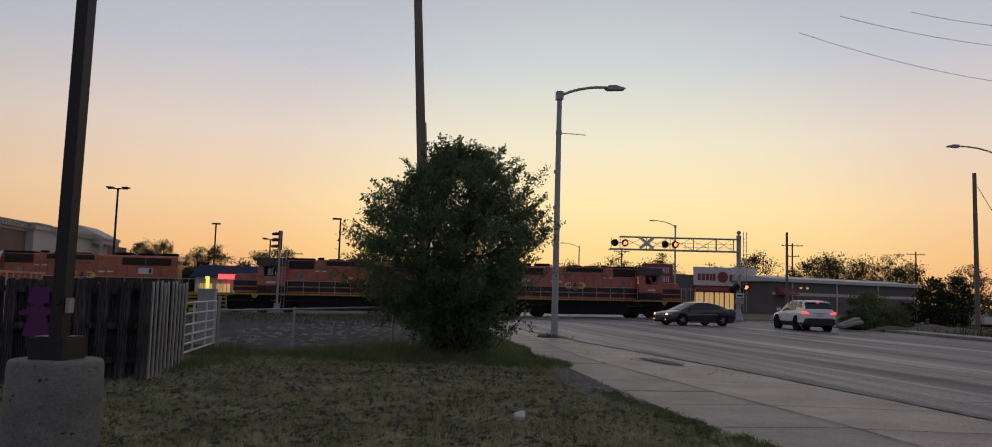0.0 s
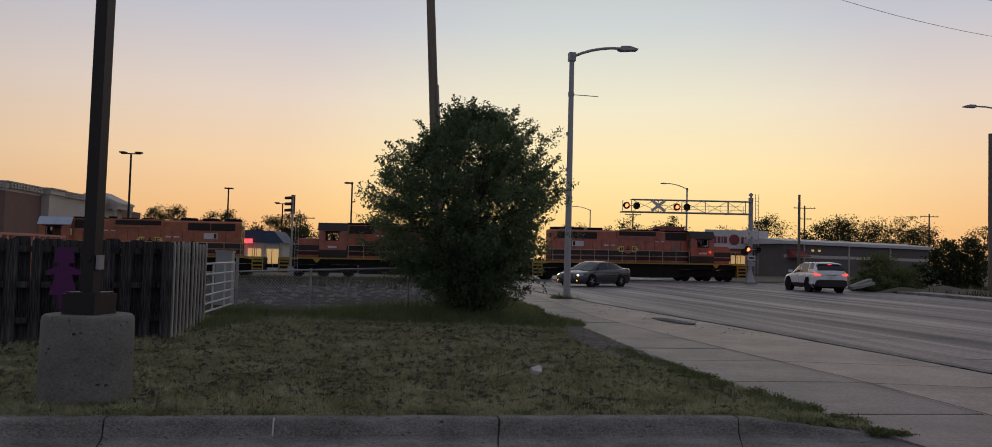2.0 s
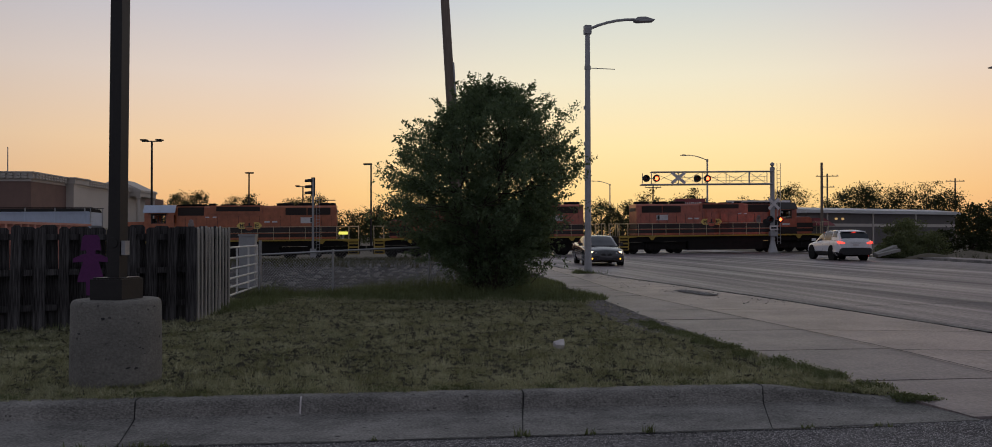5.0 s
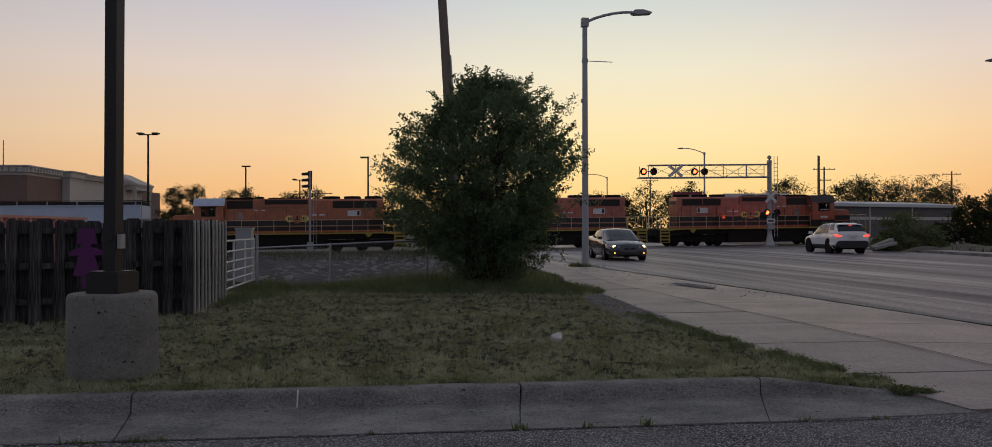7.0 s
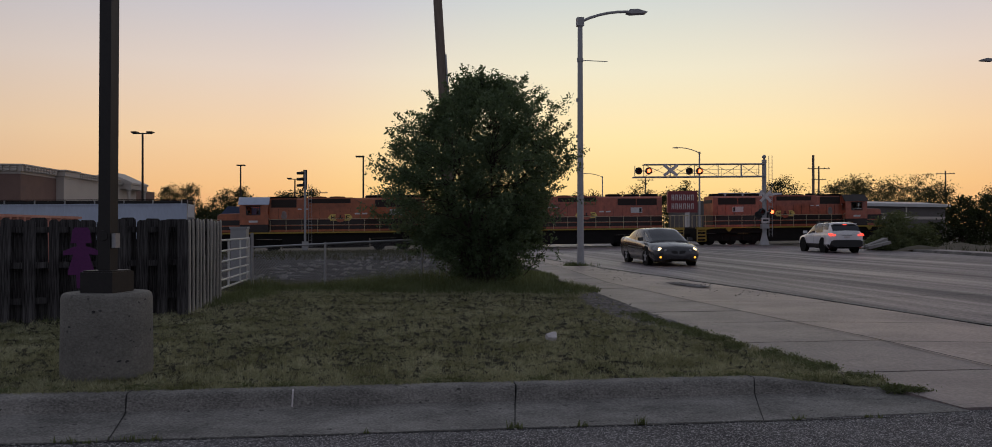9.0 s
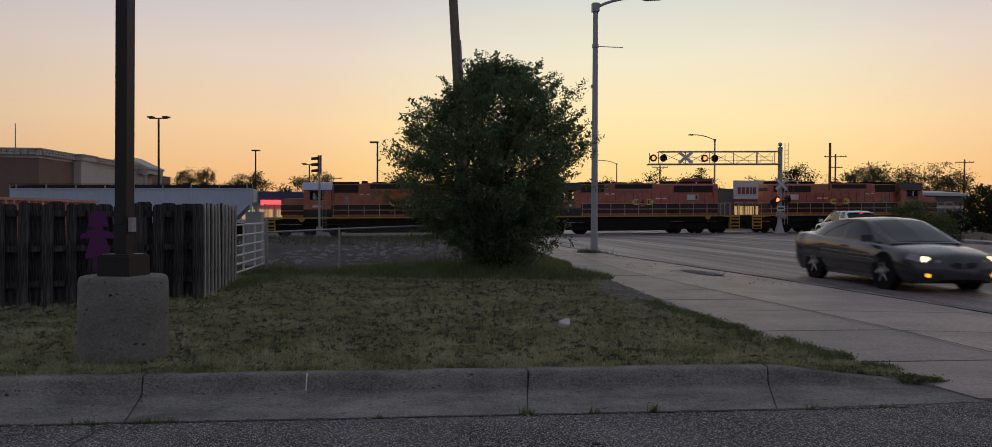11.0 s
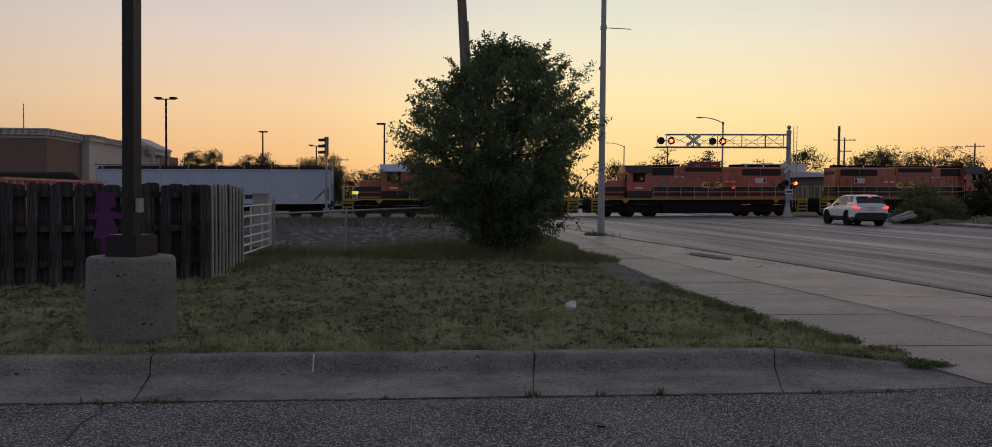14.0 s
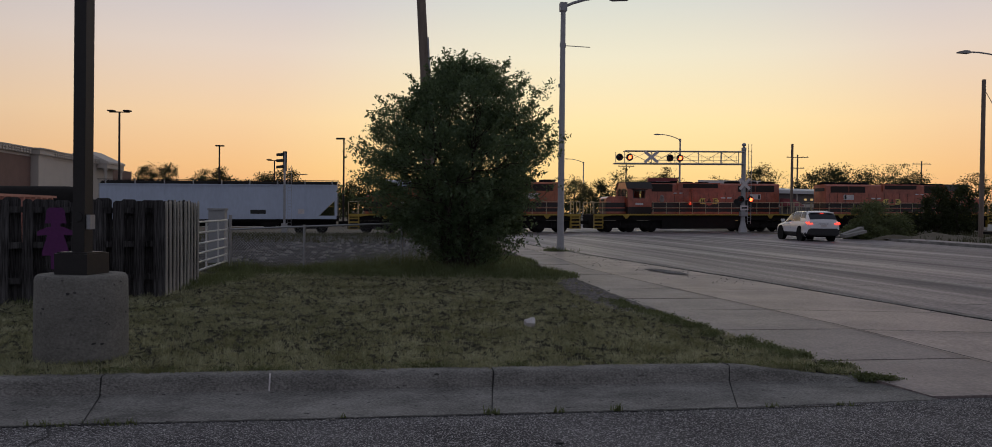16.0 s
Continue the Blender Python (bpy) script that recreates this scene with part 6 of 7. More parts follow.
def car_wheel(parent, x, y, r, w):
    h = part("wheel", lathe([(r * 0.62, -w / 2), (r * 0.92, -w / 2), (r, -w / 2 + 0.03), (r, w / 2 - 0.03), (r * 0.92, w / 2), (r * 0.62, w / 2)], 28, pose(0, 0, 0, 90, 0, 0)), M_RUBBER, parent, smooth=True)
    s = -1 if y < 0 else 1
    rim = bmesh.new()
    ro = s * (w / 2 - 0.03)
    for k in range(5):
        a = k * 2 * math.pi / 5
        tube(rim, (0, ro, 0), (r * 0.60 * math.cos(a), ro + s * 0.015, r * 0.60 * math.sin(a)), 0.055, 0.04, 6)
    tube(rim, (0, ro - s * 0.02, 0), (0, ro + s * 0.03, 0), 0.075, n=12)
    for k in range(24):
        a, b = k * math.pi / 12, (k + 1) * math.pi / 12
        tube(rim, (r * 0.62 * math.cos(a), ro, r * 0.62 * math.sin(a)), (r * 0.62 * math.cos(b), ro, r * 0.62 * math.sin(b)), 0.022, n=5, caps=False)
    part("rim", rim, M_RIM, h, "dull alloy rim")
    part("brake_disc", rod((0, ro - s * 0.08, 0), (0, ro - s * 0.06, 0), r * 0.55, n=18), M_UNDER, h)
    h.location = (x, y, r)
    return h


def shell(stations):
    """A smooth skin through cross-sections (x, [(half width, z), ...]) from sill to crown: a function of x and 0..1 up the section."""
    X = np.array([q[0] for q in stations])
    A = np.array([q[1] for q in stations])
    m = A.shape[1]

    def hermite(p0, p1, m0, m1, f):
        return (2 * f ** 3 - 3 * f ** 2 + 1) * p0 + (f ** 3 - 2 * f ** 2 + f) * m0 + (3 * f ** 2 - 2 * f ** 3) * p1 + (f ** 3 - f ** 2) * m1
    slope = np.gradient(A, X, axis=0)

    def at(x, v):
        x = min(max(x, X[0]), X[-1])
        k = int(min(len(X) - 2, max(0, np.searchsorted(X, x) - 1)))
        dx = X[k + 1] - X[k]
        sec = hermite(A[k], A[k + 1], slope[k] * dx, slope[k + 1] * dx, (x - X[k]) / dx)
        g = min(max(v, 0.0), 1.0) * (m - 1)
        j = int(min(m - 2, math.floor(g)))
        t0 = (sec[j + 1] - sec[max(j - 1, 0)]) / 2
        t1 = (sec[min(j + 2, m - 1)] - sec[j]) / 2
        w, z = hermite(sec[j], sec[j + 1], t0, t1, g - j)
        return Vector((x, max(w, 0.0), z))
    at.ends = (float(X[0]), float(X[-1]))
    return at


def skin(bm, at, xa, xb, nx, va, vb, nv, sd, off=0.0):
    """A patch of a shell on one side, lifted off it; xa and xb may follow the height."""
    rows = []
    for i in range(nv + 1):
        v = va + (vb - va) * i / nv
        x0 = xa(i / nv) if callable(xa) else xa
        x1 = xb(i / nv) if callable(xb) else xb
        row = []
        for k in range(nx + 1):
            x = x0 + (x1 - x0) * k / nx
            p = at(x, v)
            if off:
                du = at(x + 0.01, v) - at(x - 0.01, v)
                dv = at(x, min(v + 0.01, 0.999)) - at(x, v - 0.01)
                n = dv.cross(du)
                p = p + n.normalized() * (-off if n.y < 0 or (abs(n.y) < 1e-6 and n.z < 0) else off)
            row.append(bm.verts.new((p.x, sd * p.y, p.z)))
        rows.append(row)
    for r0, r1 in zip(rows, rows[1:]):
        for k in range(nx):
            bm.faces.new((r0[k], r0[k + 1], r1[k + 1], r1[k]))
    return bm


def hull(at, nx=44, nv=20):
    bm = bmesh.new()
    for sd in (-1, 1):
        skin(bm, at, at.ends[0], at.ends[1], nx, 0.0, 1.0, nv, sd)
    for x in at.ends:
        ring = [at(x, k / nv) for k in range(nv + 1)]
        bm.faces.new([bm.verts.new(p) for p in ring] + [bm.verts.new((p.x, -p.y, p.z)) for p in ring[::-1]])
    bmesh.ops.remove_doubles(bm, verts=bm.verts, dist=0.0008)
    bmesh.ops.recalc_face_normals(bm, faces=bm.faces)
    return bm


def patch(name, at, xa, xb, va, vb, material, parent, label="", sides=(-1, 1), off=0.007, nx=14, nv=8):
    bm = bmesh.new()
    for sd in sides:
        skin(bm, at, xa, xb, nx, va, vb, nv, sd, off)
    bmesh.ops.remove_doubles(bm, verts=bm.verts, dist=0.0008)
    return part(name, bm, material, parent, label, smooth=True)


def sedan():
    C = thing("sedan", Matrix(), "dark grey four-door sedan with lit headlamps", "car")
    low = shell([(-2.50, [(.60, .36), (.70, .45), (.74, .60), (.74, .75), (.70, .90), (.50, .97), (0, .985)]),
                 (-2.38, [(.74, .24), (.84, .40), (.87, .58), (.87, .76), (.82, .95), (.62, 1.02), (0, 1.035)]),
                 (-1.85, [(.80, .20), (.90, .38), (.925, .58), (.92, .78), (.87, .97), (.70, 1.03), (0, 1.045)]),
                 (-1.0, [(.82, .18), (.91, .36), (.93, .56), (.93, .76), (.89, .93), (.74, .98), (0, 1.0)]),
                 (0.0, [(.82, .18), (.91, .36), (.93, .54), (.93, .73), (.89, .89), (.74, .93), (0, .95)]),
                 (0.9, [(.82, .18), (.91, .36), (.93, .54), (.925, .70), (.88, .85), (.72, .90), (0, .94)]),
                 (1.5, [(.81, .18), (.90, .35), (.92, .52), (.91, .66), (.85, .79), (.66, .86), (0, .90)]),
                 (2.1, [(.76, .18), (.86, .33), (.875, .48), (.86, .59), (.79, .70), (.58, .765), (0, .81)]),
                 (2.38, [(.66, .20), (.75, .32), (.76, .45), (.74, .54), (.67, .63), (.48, .68), (0, .72)]),
                 (2.50, [(.46, .24), (.54, .32), (.55, .43), (.53, .50), (.47, .56), (.33, .60), (0, .63)]),
                 (2.535, [(.25, .28), (.30, .33), (.31, .42), (.30, .47), (.26, .51), (.18, .53), (0, .545)])])
    top = shell([(-1.95, [(.74, 1.0), (.72, 1.01), (.69, 1.02), (.62, 1.035), (0, 1.045)]),
                 (-1.45, [(.80, .95), (.76, 1.05), (.70, 1.15), (.60, 1.20), (0, 1.225)]),
                 (-0.95, [(.83, .93), (.78, 1.09), (.69, 1.26), (.58, 1.325), (0, 1.355)]),
                 (-0.25, [(.84, .90), (.79, 1.09), (.68, 1.31), (.57, 1.385), (0, 1.42)]),
                 (0.30, [(.83, .88), (.78, 1.06), (.68, 1.27), (.57, 1.345), (0, 1.385)]),
                 (0.75, [(.81, .88), (.77, .99), (.69, 1.12), (.60, 1.18), (0, 1.22)]),
                 (1.15, [(.78, .87), (.75, .92), (.70, .98), (.63, 1.01), (0, 1.035)]),
                 (1.42, [(.74, .865), (.73, .87), (.71, .885), (.66, .90), (0, .915)])])
    body = part("body", hull(low), M_CARGREY, C, "dark grey metallic body", smooth=True)
    roof = part("roof", hull(top, 36, 16), M_CARGREY, C, smooth=True)
    patch("windscreen", top, 0.40, 1.37, 0.77, 1.0, M_GLASS, C, "dark windscreen")
    patch("rear_window", top, -1.88, -1.02, 0.77, 1.0, M_GLASS, C, "dark rear window")
    for s in (-1, 1):
        patch("front_side_window", top, -0.22, lambda f: 1.08 - 0.72 * f, 0.10, 0.62, M_GLASS, C, "dark side window", (s,))
        patch("rear_side_window", top, lambda f: -1.52 + 0.42 * f, -0.31, 0.10, 0.62, M_GLASS, C, "dark side window", (s,))
        part("mirror", box(0.85, 1.0, *sorted((s * 0.88, s * 1.05)), 0.92, 1.05), M_CARGREY, C, bevel=0.03)
        for x in (-1.22, -0.27, 0.86):
            patch("door_seam", low, x, x + 0.014, 0.12, 0.70, M_BLACK, C, "", (s,), 0.003, 1, 8)
        for va, vb in ((0.435, 0.46), (0.37, 0.385)):
            patch("side_trim", low, -1.0, 1.1, va, vb, M_ALLOY, C, "bright side moulding", (s,), 0.012, 12, 1)
        patch("sill_trim", low, -1.0, 1.0, 0.03, 0.10, M_ALLOY, C, "pale sill strip", (s,), 0.006, 8, 1)
        for x0 in (-0.12, -1.08):
            part("door_handle", box(x0, x0 + 0.2, *sorted((s * 0.90, s * 0.945)), 0.79, 0.82), M_CARGREY, C, bevel=0.008)
        for wx in (-1.38, 1.43):
            part("wheel_arch", lathe([(0.395, -0.02), (0.395, 0.012), (0.30, 0.012)], 30, Matrix.Translation((wx, s * 0.915, 0.345)) @ pose(0, 0, 0, 90, 0, 0)), M_RUBBER, C)
        lamp = patch("headlamp", low, 2.08, 2.44, 0.56, 0.72, M_ALLOY, C, "headlamp unit", (s,), 0.008, 8, 4)
        part("lit_bulb", lathe([(0.082, -0.10), (0.082, 0.0), (0.06, 0.035), (0.002, 0.05)], 18, Matrix.Translation((2.375, s * 0.645, 0.605)) @ pose(0, 0, 0, 0, 90, 0)), M_HEAD, lamp, "lit warm-white lamp")
        part("inner_lamp", lathe([(0.06, -0.06), (0.055, 0.0), (0.03, 0.015), (0.002, 0.02)], 16, Matrix.Translation((2.46, s * 0.46, 0.58)) @ pose(0, 0, 0, 0, 90, 0)), M_ALLOY, lamp)
        part("fog_lamp", lathe([(0.042, -0.08), (0.04, 0.0), (0.002, 0.02)], 14, Matrix.Translation((2.45, s * 0.64, 0.34)) @ pose(0, 0, 0, 0, 90, 0)), M_AMBER, C, "lit amber lamp")
        patch("tail_lamp", low, -2.49, -2.26, 0.50, 0.70, M_REDLENS, C, "dark red tail lamp", (s,), 0.008, 6, 4)
        kd = bmesh.new()
        prism(kd, [(0.03, 0.46), (0.22, 0.48), (0.27, 0.55), (0.20, 0.585), (0.04, 0.565)], 2.44, 2.542, Matrix(((0, 1, 0, 0), (s, 0, 0, 0), (0, 0, 1, 0), (0, 0, 0, 1))))
        part("grille", kd, M_BLACK, C, "dark grille opening")
    part("lower_grille", box(2.40, 2.53, -0.42, 0.42, 0.27, 0.35), M_BLACK, C, bevel=0.02)
    part("underbody", box(-2.2, 2.2, -0.78, 0.78, 0.17, 0.30), M_UNDER, C)
    part("number_plate", box(-2.525, -2.49, -0.16, 0.16, 0.60, 0.70), M_SIGNWHITE, C)
    ws = [car_wheel(C, x, s * 0.81, 0.335, 0.225) for x in (-1.38, 1.43) for s in (-1, 1)]
    return C, ws


def suv():
    C = thing("suv", Matrix(), "white compact sport utility car waiting with brake lights lit", "car")
    low = shell([(-2.30, [(.62, .42), (.80, .50), (.86, .68), (.87, .86), (.84, 1.0), (.70, 1.06), (0, 1.07)]),
                 (-2.20, [(.74, .34), (.90, .46), (.92, .66), (.92, .86), (.88, 1.04), (.76, 1.10), (0, 1.11)]),
                 (-1.4, [(.80, .30), (.92, .46), (.935, .66), (.935, .86), (.89, 1.06), (.78, 1.11), (0, 1.12)]),
                 (0.0, [(.82, .28), (.92, .46), (.935, .64), (.935, .84), (.89, 1.02), (.77, 1.07), (0, 1.09)]),
                 (0.95, [(.80, .28), (.92, .46), (.935, .62), (.93, .80), (.88, .97), (.70, 1.03), (0, 1.06)]),
                 (1.7, [(.78, .30), (.91, .46), (.92, .60), (.91, .76), (.84, .91), (.66, .98), (0, 1.01)]),
                 (2.15, [(.68, .32), (.80, .44), (.82, .58), (.80, .70), (.72, .83), (.55, .89), (0, .92)]),
                 (2.32, [(.50, .36), (.60, .45), (.62, .56), (.60, .66), (.53, .74), (.40, .79), (0, .81)])])
    top = shell([(-2.26, [(.80, 1.06), (.78, 1.10), (.74, 1.14), (.66, 1.17), (0, 1.19)]),
                 (-2.08, [(.82, 1.07), (.79, 1.22), (.73, 1.38), (.64, 1.46), (0, 1.49)]),
                 (-1.85, [(.83, 1.07), (.79, 1.30), (.72, 1.50), (.62, 1.585), (0, 1.61)]),
                 (-0.8, [(.84, 1.05), (.79, 1.32), (.71, 1.56), (.60, 1.64), (0, 1.67)]),
                 (0.0, [(.84, 1.03), (.79, 1.31), (.70, 1.55), (.59, 1.63), (0, 1.66)]),
                 (0.45, [(.82, 1.01), (.77, 1.25), (.69, 1.44), (.59, 1.50), (0, 1.53)]),
                 (0.9, [(.79, 1.0), (.76, 1.12), (.70, 1.23), (.61, 1.27), (0, 1.30)]),
                 (1.3, [(.76, .99), (.74, 1.02), (.70, 1.05), (.63, 1.065), (0, 1.08)])])
    part("body", hull(low), M_CARWHITE, C, "white painted body", smooth=True)
    part("roof", hull(top, 36, 16), M_CARWHITE, C, smooth=True)
    patch("windscreen", top, 0.46, 1.26, 0.77, 1.0, M_GLASS, C, "dark windscreen")
    patch("rear_window", top, -2.235, -1.95, 0.52, 1.0, M_GLASS, C, "dark tinted rear window", off=0.012)
    for s in (-1, 1):
        patch("front_side_window", top, -0.12, lambda f: 1.0 - 0.60 * f, 0.08, 0.60, M_GLASS, C, "dark tinted side window", (s,))
        patch("rear_side_window", top, -1.12, -0.20, 0.08, 0.60, M_GLASS, C, "dark tinted side window", (s,))
        patch("quarter_window", top, lambda f: -1.80 + 0.12 * f, -1.22, 0.20, 0.60, M_GLASS, C, "dark tinted quarter window", (s,))
        rr = bmesh.new()
        tube(rr, (-1.6, s * 0.60, 1.70), (0.2, s * 0.60, 1.70), 0.02, n=6)
        for x in (-1.6, -0.7, 0.2):
            tube(rr, (x, s * 0.60, 1.62), (x, s * 0.60, 1.70), 0.02, n=6)
        part("roof_rail", rr, M_BLACK, C)
        part("mirror", box(0.82, 1.0, *sorted((s * 0.90, s * 1.08)), 1.06, 1.22), M_CARWHITE, C, bevel=0.03)
        patch("sill_cladding", low, -2.28, 2.25, 0.0, 0.20, M_BLACK, C, "black plastic lower cladding", (s,), 0.012, 24, 3)
        for x0 in (0.05, -0.95):
            part("door_handle", box(x0, x0 + 0.22, *sorted((s * 0.90, s * 0.955)), 0.93, 0.965), M_CARWHITE, C, bevel=0.008)
        for x in (-1.1, -0.16, 0.90):
            patch("door_seam", low, x, x + 0.014, 0.20, 0.70, M_BLACK, C, "", (s,), 0.003, 1, 8)
        for wx in (-1.35, 1.36):
            part("wheel_arch", lathe([(0.455, -0.03), (0.455, 0.022), (0.33, 0.022)], 30, Matrix.Translation((wx, s * 0.918, 0.40)) @ pose(0, 0, 0, 90, 0, 0)), M_RUBBER, C)
        tl = bmesh.new()
        prism(tl, [(-2.335, 0.95), (-2.16, 0.97), (-2.0, 1.07), (-2.27, 1.075)], *sorted((s * 0.60, s * 0.925)))
        part("tail_lamp", tl, M_TAIL, C, "lit red tail lamp", bevel=0.01)
        patch("headlamp", low, 2.0, 2.28, 0.60, 0.76, M_ALLOY, C, "", (s,), 0.008, 6, 3)
    part("rear_bumper", loft([(-2.40, [(0.70, 0.34), (0.82, 0.42), (0.82, 0.64), (0.70, 0.71)]), (-2.02, [(0.86, 0.32), (0.955, 0.42), (0.955, 0.66), (0.88, 0.74)])]), M_BLACK, C, "black plastic rear bumper")
    part("high_brake_lamp", box(-2.085, -2.00, -0.09, 0.09, 1.555, 1.575), M_TAIL, C, "lit high brake lamp")
    part("spoiler", box(-2.10, -1.84, -0.64, 0.64, 1.58, 1.62), M_CARWHITE, C, bevel=0.015)
    part("number_plate", box(-2.335, -2.295, -0.16, 0.16, 0.82, 0.92), M_SIGNWHITE, C)
    part("tailgate_handle", box(-2.325, -2.295, -0.28, 0.28, 0.96, 0.99), M_ALLOY, C)
    part("underbody", box(-2.1, 2.1, -0.78, 0.78, 0.24, 0.40), M_UNDER, C)
    for x in (-1.35, 1.36):
        for s in (-1, 1):
            car_wheel(C, x, s * 0.80, 0.365, 0.235)
    return C


SEDAN, SEDAN_WHEELS = sedan()
SUV = suv()
SUV.matrix_basis = pose(17.74, 46.26, 0.0, 0, 0, 92.5)
# ---- buildings beyond the tracks ----
def big_store():
    h = 7.35
    z0 = -0.9
    t = thing("store_building", pose(-46.2, 72.0, 0, 0, 0, 8.5), "large flat-roofed brick and stucco store with a ribbed cornice", "building")
    part("brick_wall", box(-45, 0, 0, 40, z0, h - 0.9), M_BRICK, t, "brown brick wall")
    part("pilaster", box(-1.5, 0.75, 7.6, 10.6, z0, h - 0.9), M_STUCCO, t, "beige stucco pier")
    part("side_wall", box(-4.0, 0.35, 10.6, 31.0, z0, h - 0.9), M_STUCCO, t, "beige stucco wall")

    def cornice(x0, x1, y0, y1):
        for o, a, b in ((0.05, h - 0.9, h - 0.65), (0.22, h - 0.65, h - 0.12), (0.38, h - 0.12, h)):
            part("cornice", box(x0 - o, x1 + o, y0 - o, y1 + o, a, b), M_STUCCO, t, "pale ribbed cornice")
    cornice(-45, 0, 0, 7.2)
    cornice(-1.5, 0.75, 7.6, 10.6)
    cornice(-4.0, 0.35, 11.0, 31.0)
    for zz in (h - 0.60, h - 0.36):
        for k in range(11):
            part("cornice_block", box(0.2, 0.42, 0.2 + k * 0.62, 0.56 + k * 0.62, zz, zz + 0.17), M_STUCCO, t)
        for k in range(31):
            part("cornice_block", box(0.55, 0.77, 11.2 + k * 0.62, 11.56 + k * 0.62, zz, zz + 0.17), M_STUCCO, t)
        for k in range(30):
            part("cornice_block", box(-0.55 - k * 0.62, -0.19 - k * 0.62, -0.42, -0.2, zz, zz + 0.17), M_STUCCO, t)
    pv = bmesh.new()
    prism(pv, [(-4.5, h - 0.55), (1.75, h - 0.55), (1.75, h - 0.3), (-1.2, h + 1.1), (-4.5, h - 0.3)], 25.0, 31.5)
    part("entrance_gable", pv, M_STUCCO, t, "pale gabled entrance")
    part("gable_beam", box(-4.4, 1.6, 25.1, 31.4, h - 1.1, h - 0.55), M_STUCCO, t)
    for x, y in ((1.3, 31.1), (1.3, 25.4), (-0.6, 31.1)):
        part("gable_column", lathe([(0.34, z0), (0.34, z0 + 0.6), (0.24, z0 + 0.7), (0.2, h - 1.4), (0.32, h - 1.3), (0.32, h - 1.1)], 14, Matrix.Translation((x, y, 0))), M_STUCCO, t, smooth=True)


big_store()


def gas_shop():
    t = thing("shop_building", pose(-30.0, 92.0, ground_z(-30, 92) - 0.1, 0, 0, 6), "small white shop with a dark blue roof and lit red sign", "building")
    part("shop_wall", box(-4.6, 3.4, 0, 7, 0, 3.2), M_WHITE, t)
    rf = bmesh.new()
    prism(rf, [(-5.2, 3.2), (4.0, 3.2), (2.8, 4.6), (-4.0, 4.6)], -0.6, 7.6)
    part("shop_roof", rf, M_BLUEROOF, t, "dark blue roof")
    part("lit_sign", box(-1.9, 0.4, -0.75, -0.62, 3.0, 3.6), M_REDSIGN, t, "lit red shop sign")
    for x in (-4.2, -2.2, -0.2, 1.8):
        w = part("shop_window", box(x, x + 1.5, -0.05, -0.01, 0.8, 2.5), M_WARMWIN, t, "lit shop window")
        part("mullion", box(x + 0.72, x + 0.78, -0.09, -0.05, 0.8, 2.5), M_BLACK, w)
    sg = thing("price_sign", pose(-22.5, 96.0, ground_z(-22, 96)), "small lit yellow roadside sign", "sign")
    part("sign_post", box(-0.1, 0.1, -0.1, 0.1, 0, 2.0), M_GALV, sg)
    part("sign_panel", box(-0.55, 0.55, -0.1, 0.1, 2.0, 2.35), M_YELSIGN, sg, "lit yellow panel")
    s2 = thing("lit_sign", pose(-29.0, 80.0, ground_z(-29, 80)), "narrow lit yellow-green upright sign", "sign")
    part("sign_post", box(-0.08, 0.08, -0.08, 0.08, 0, 1.6), M_GALV, s2)
    part("sign_panel", box(-0.2, 0.2, -0.08, 0.08, 1.6, 3.1), M_YELSIGN, s2, "lit yellow-green panel")


gas_shop()


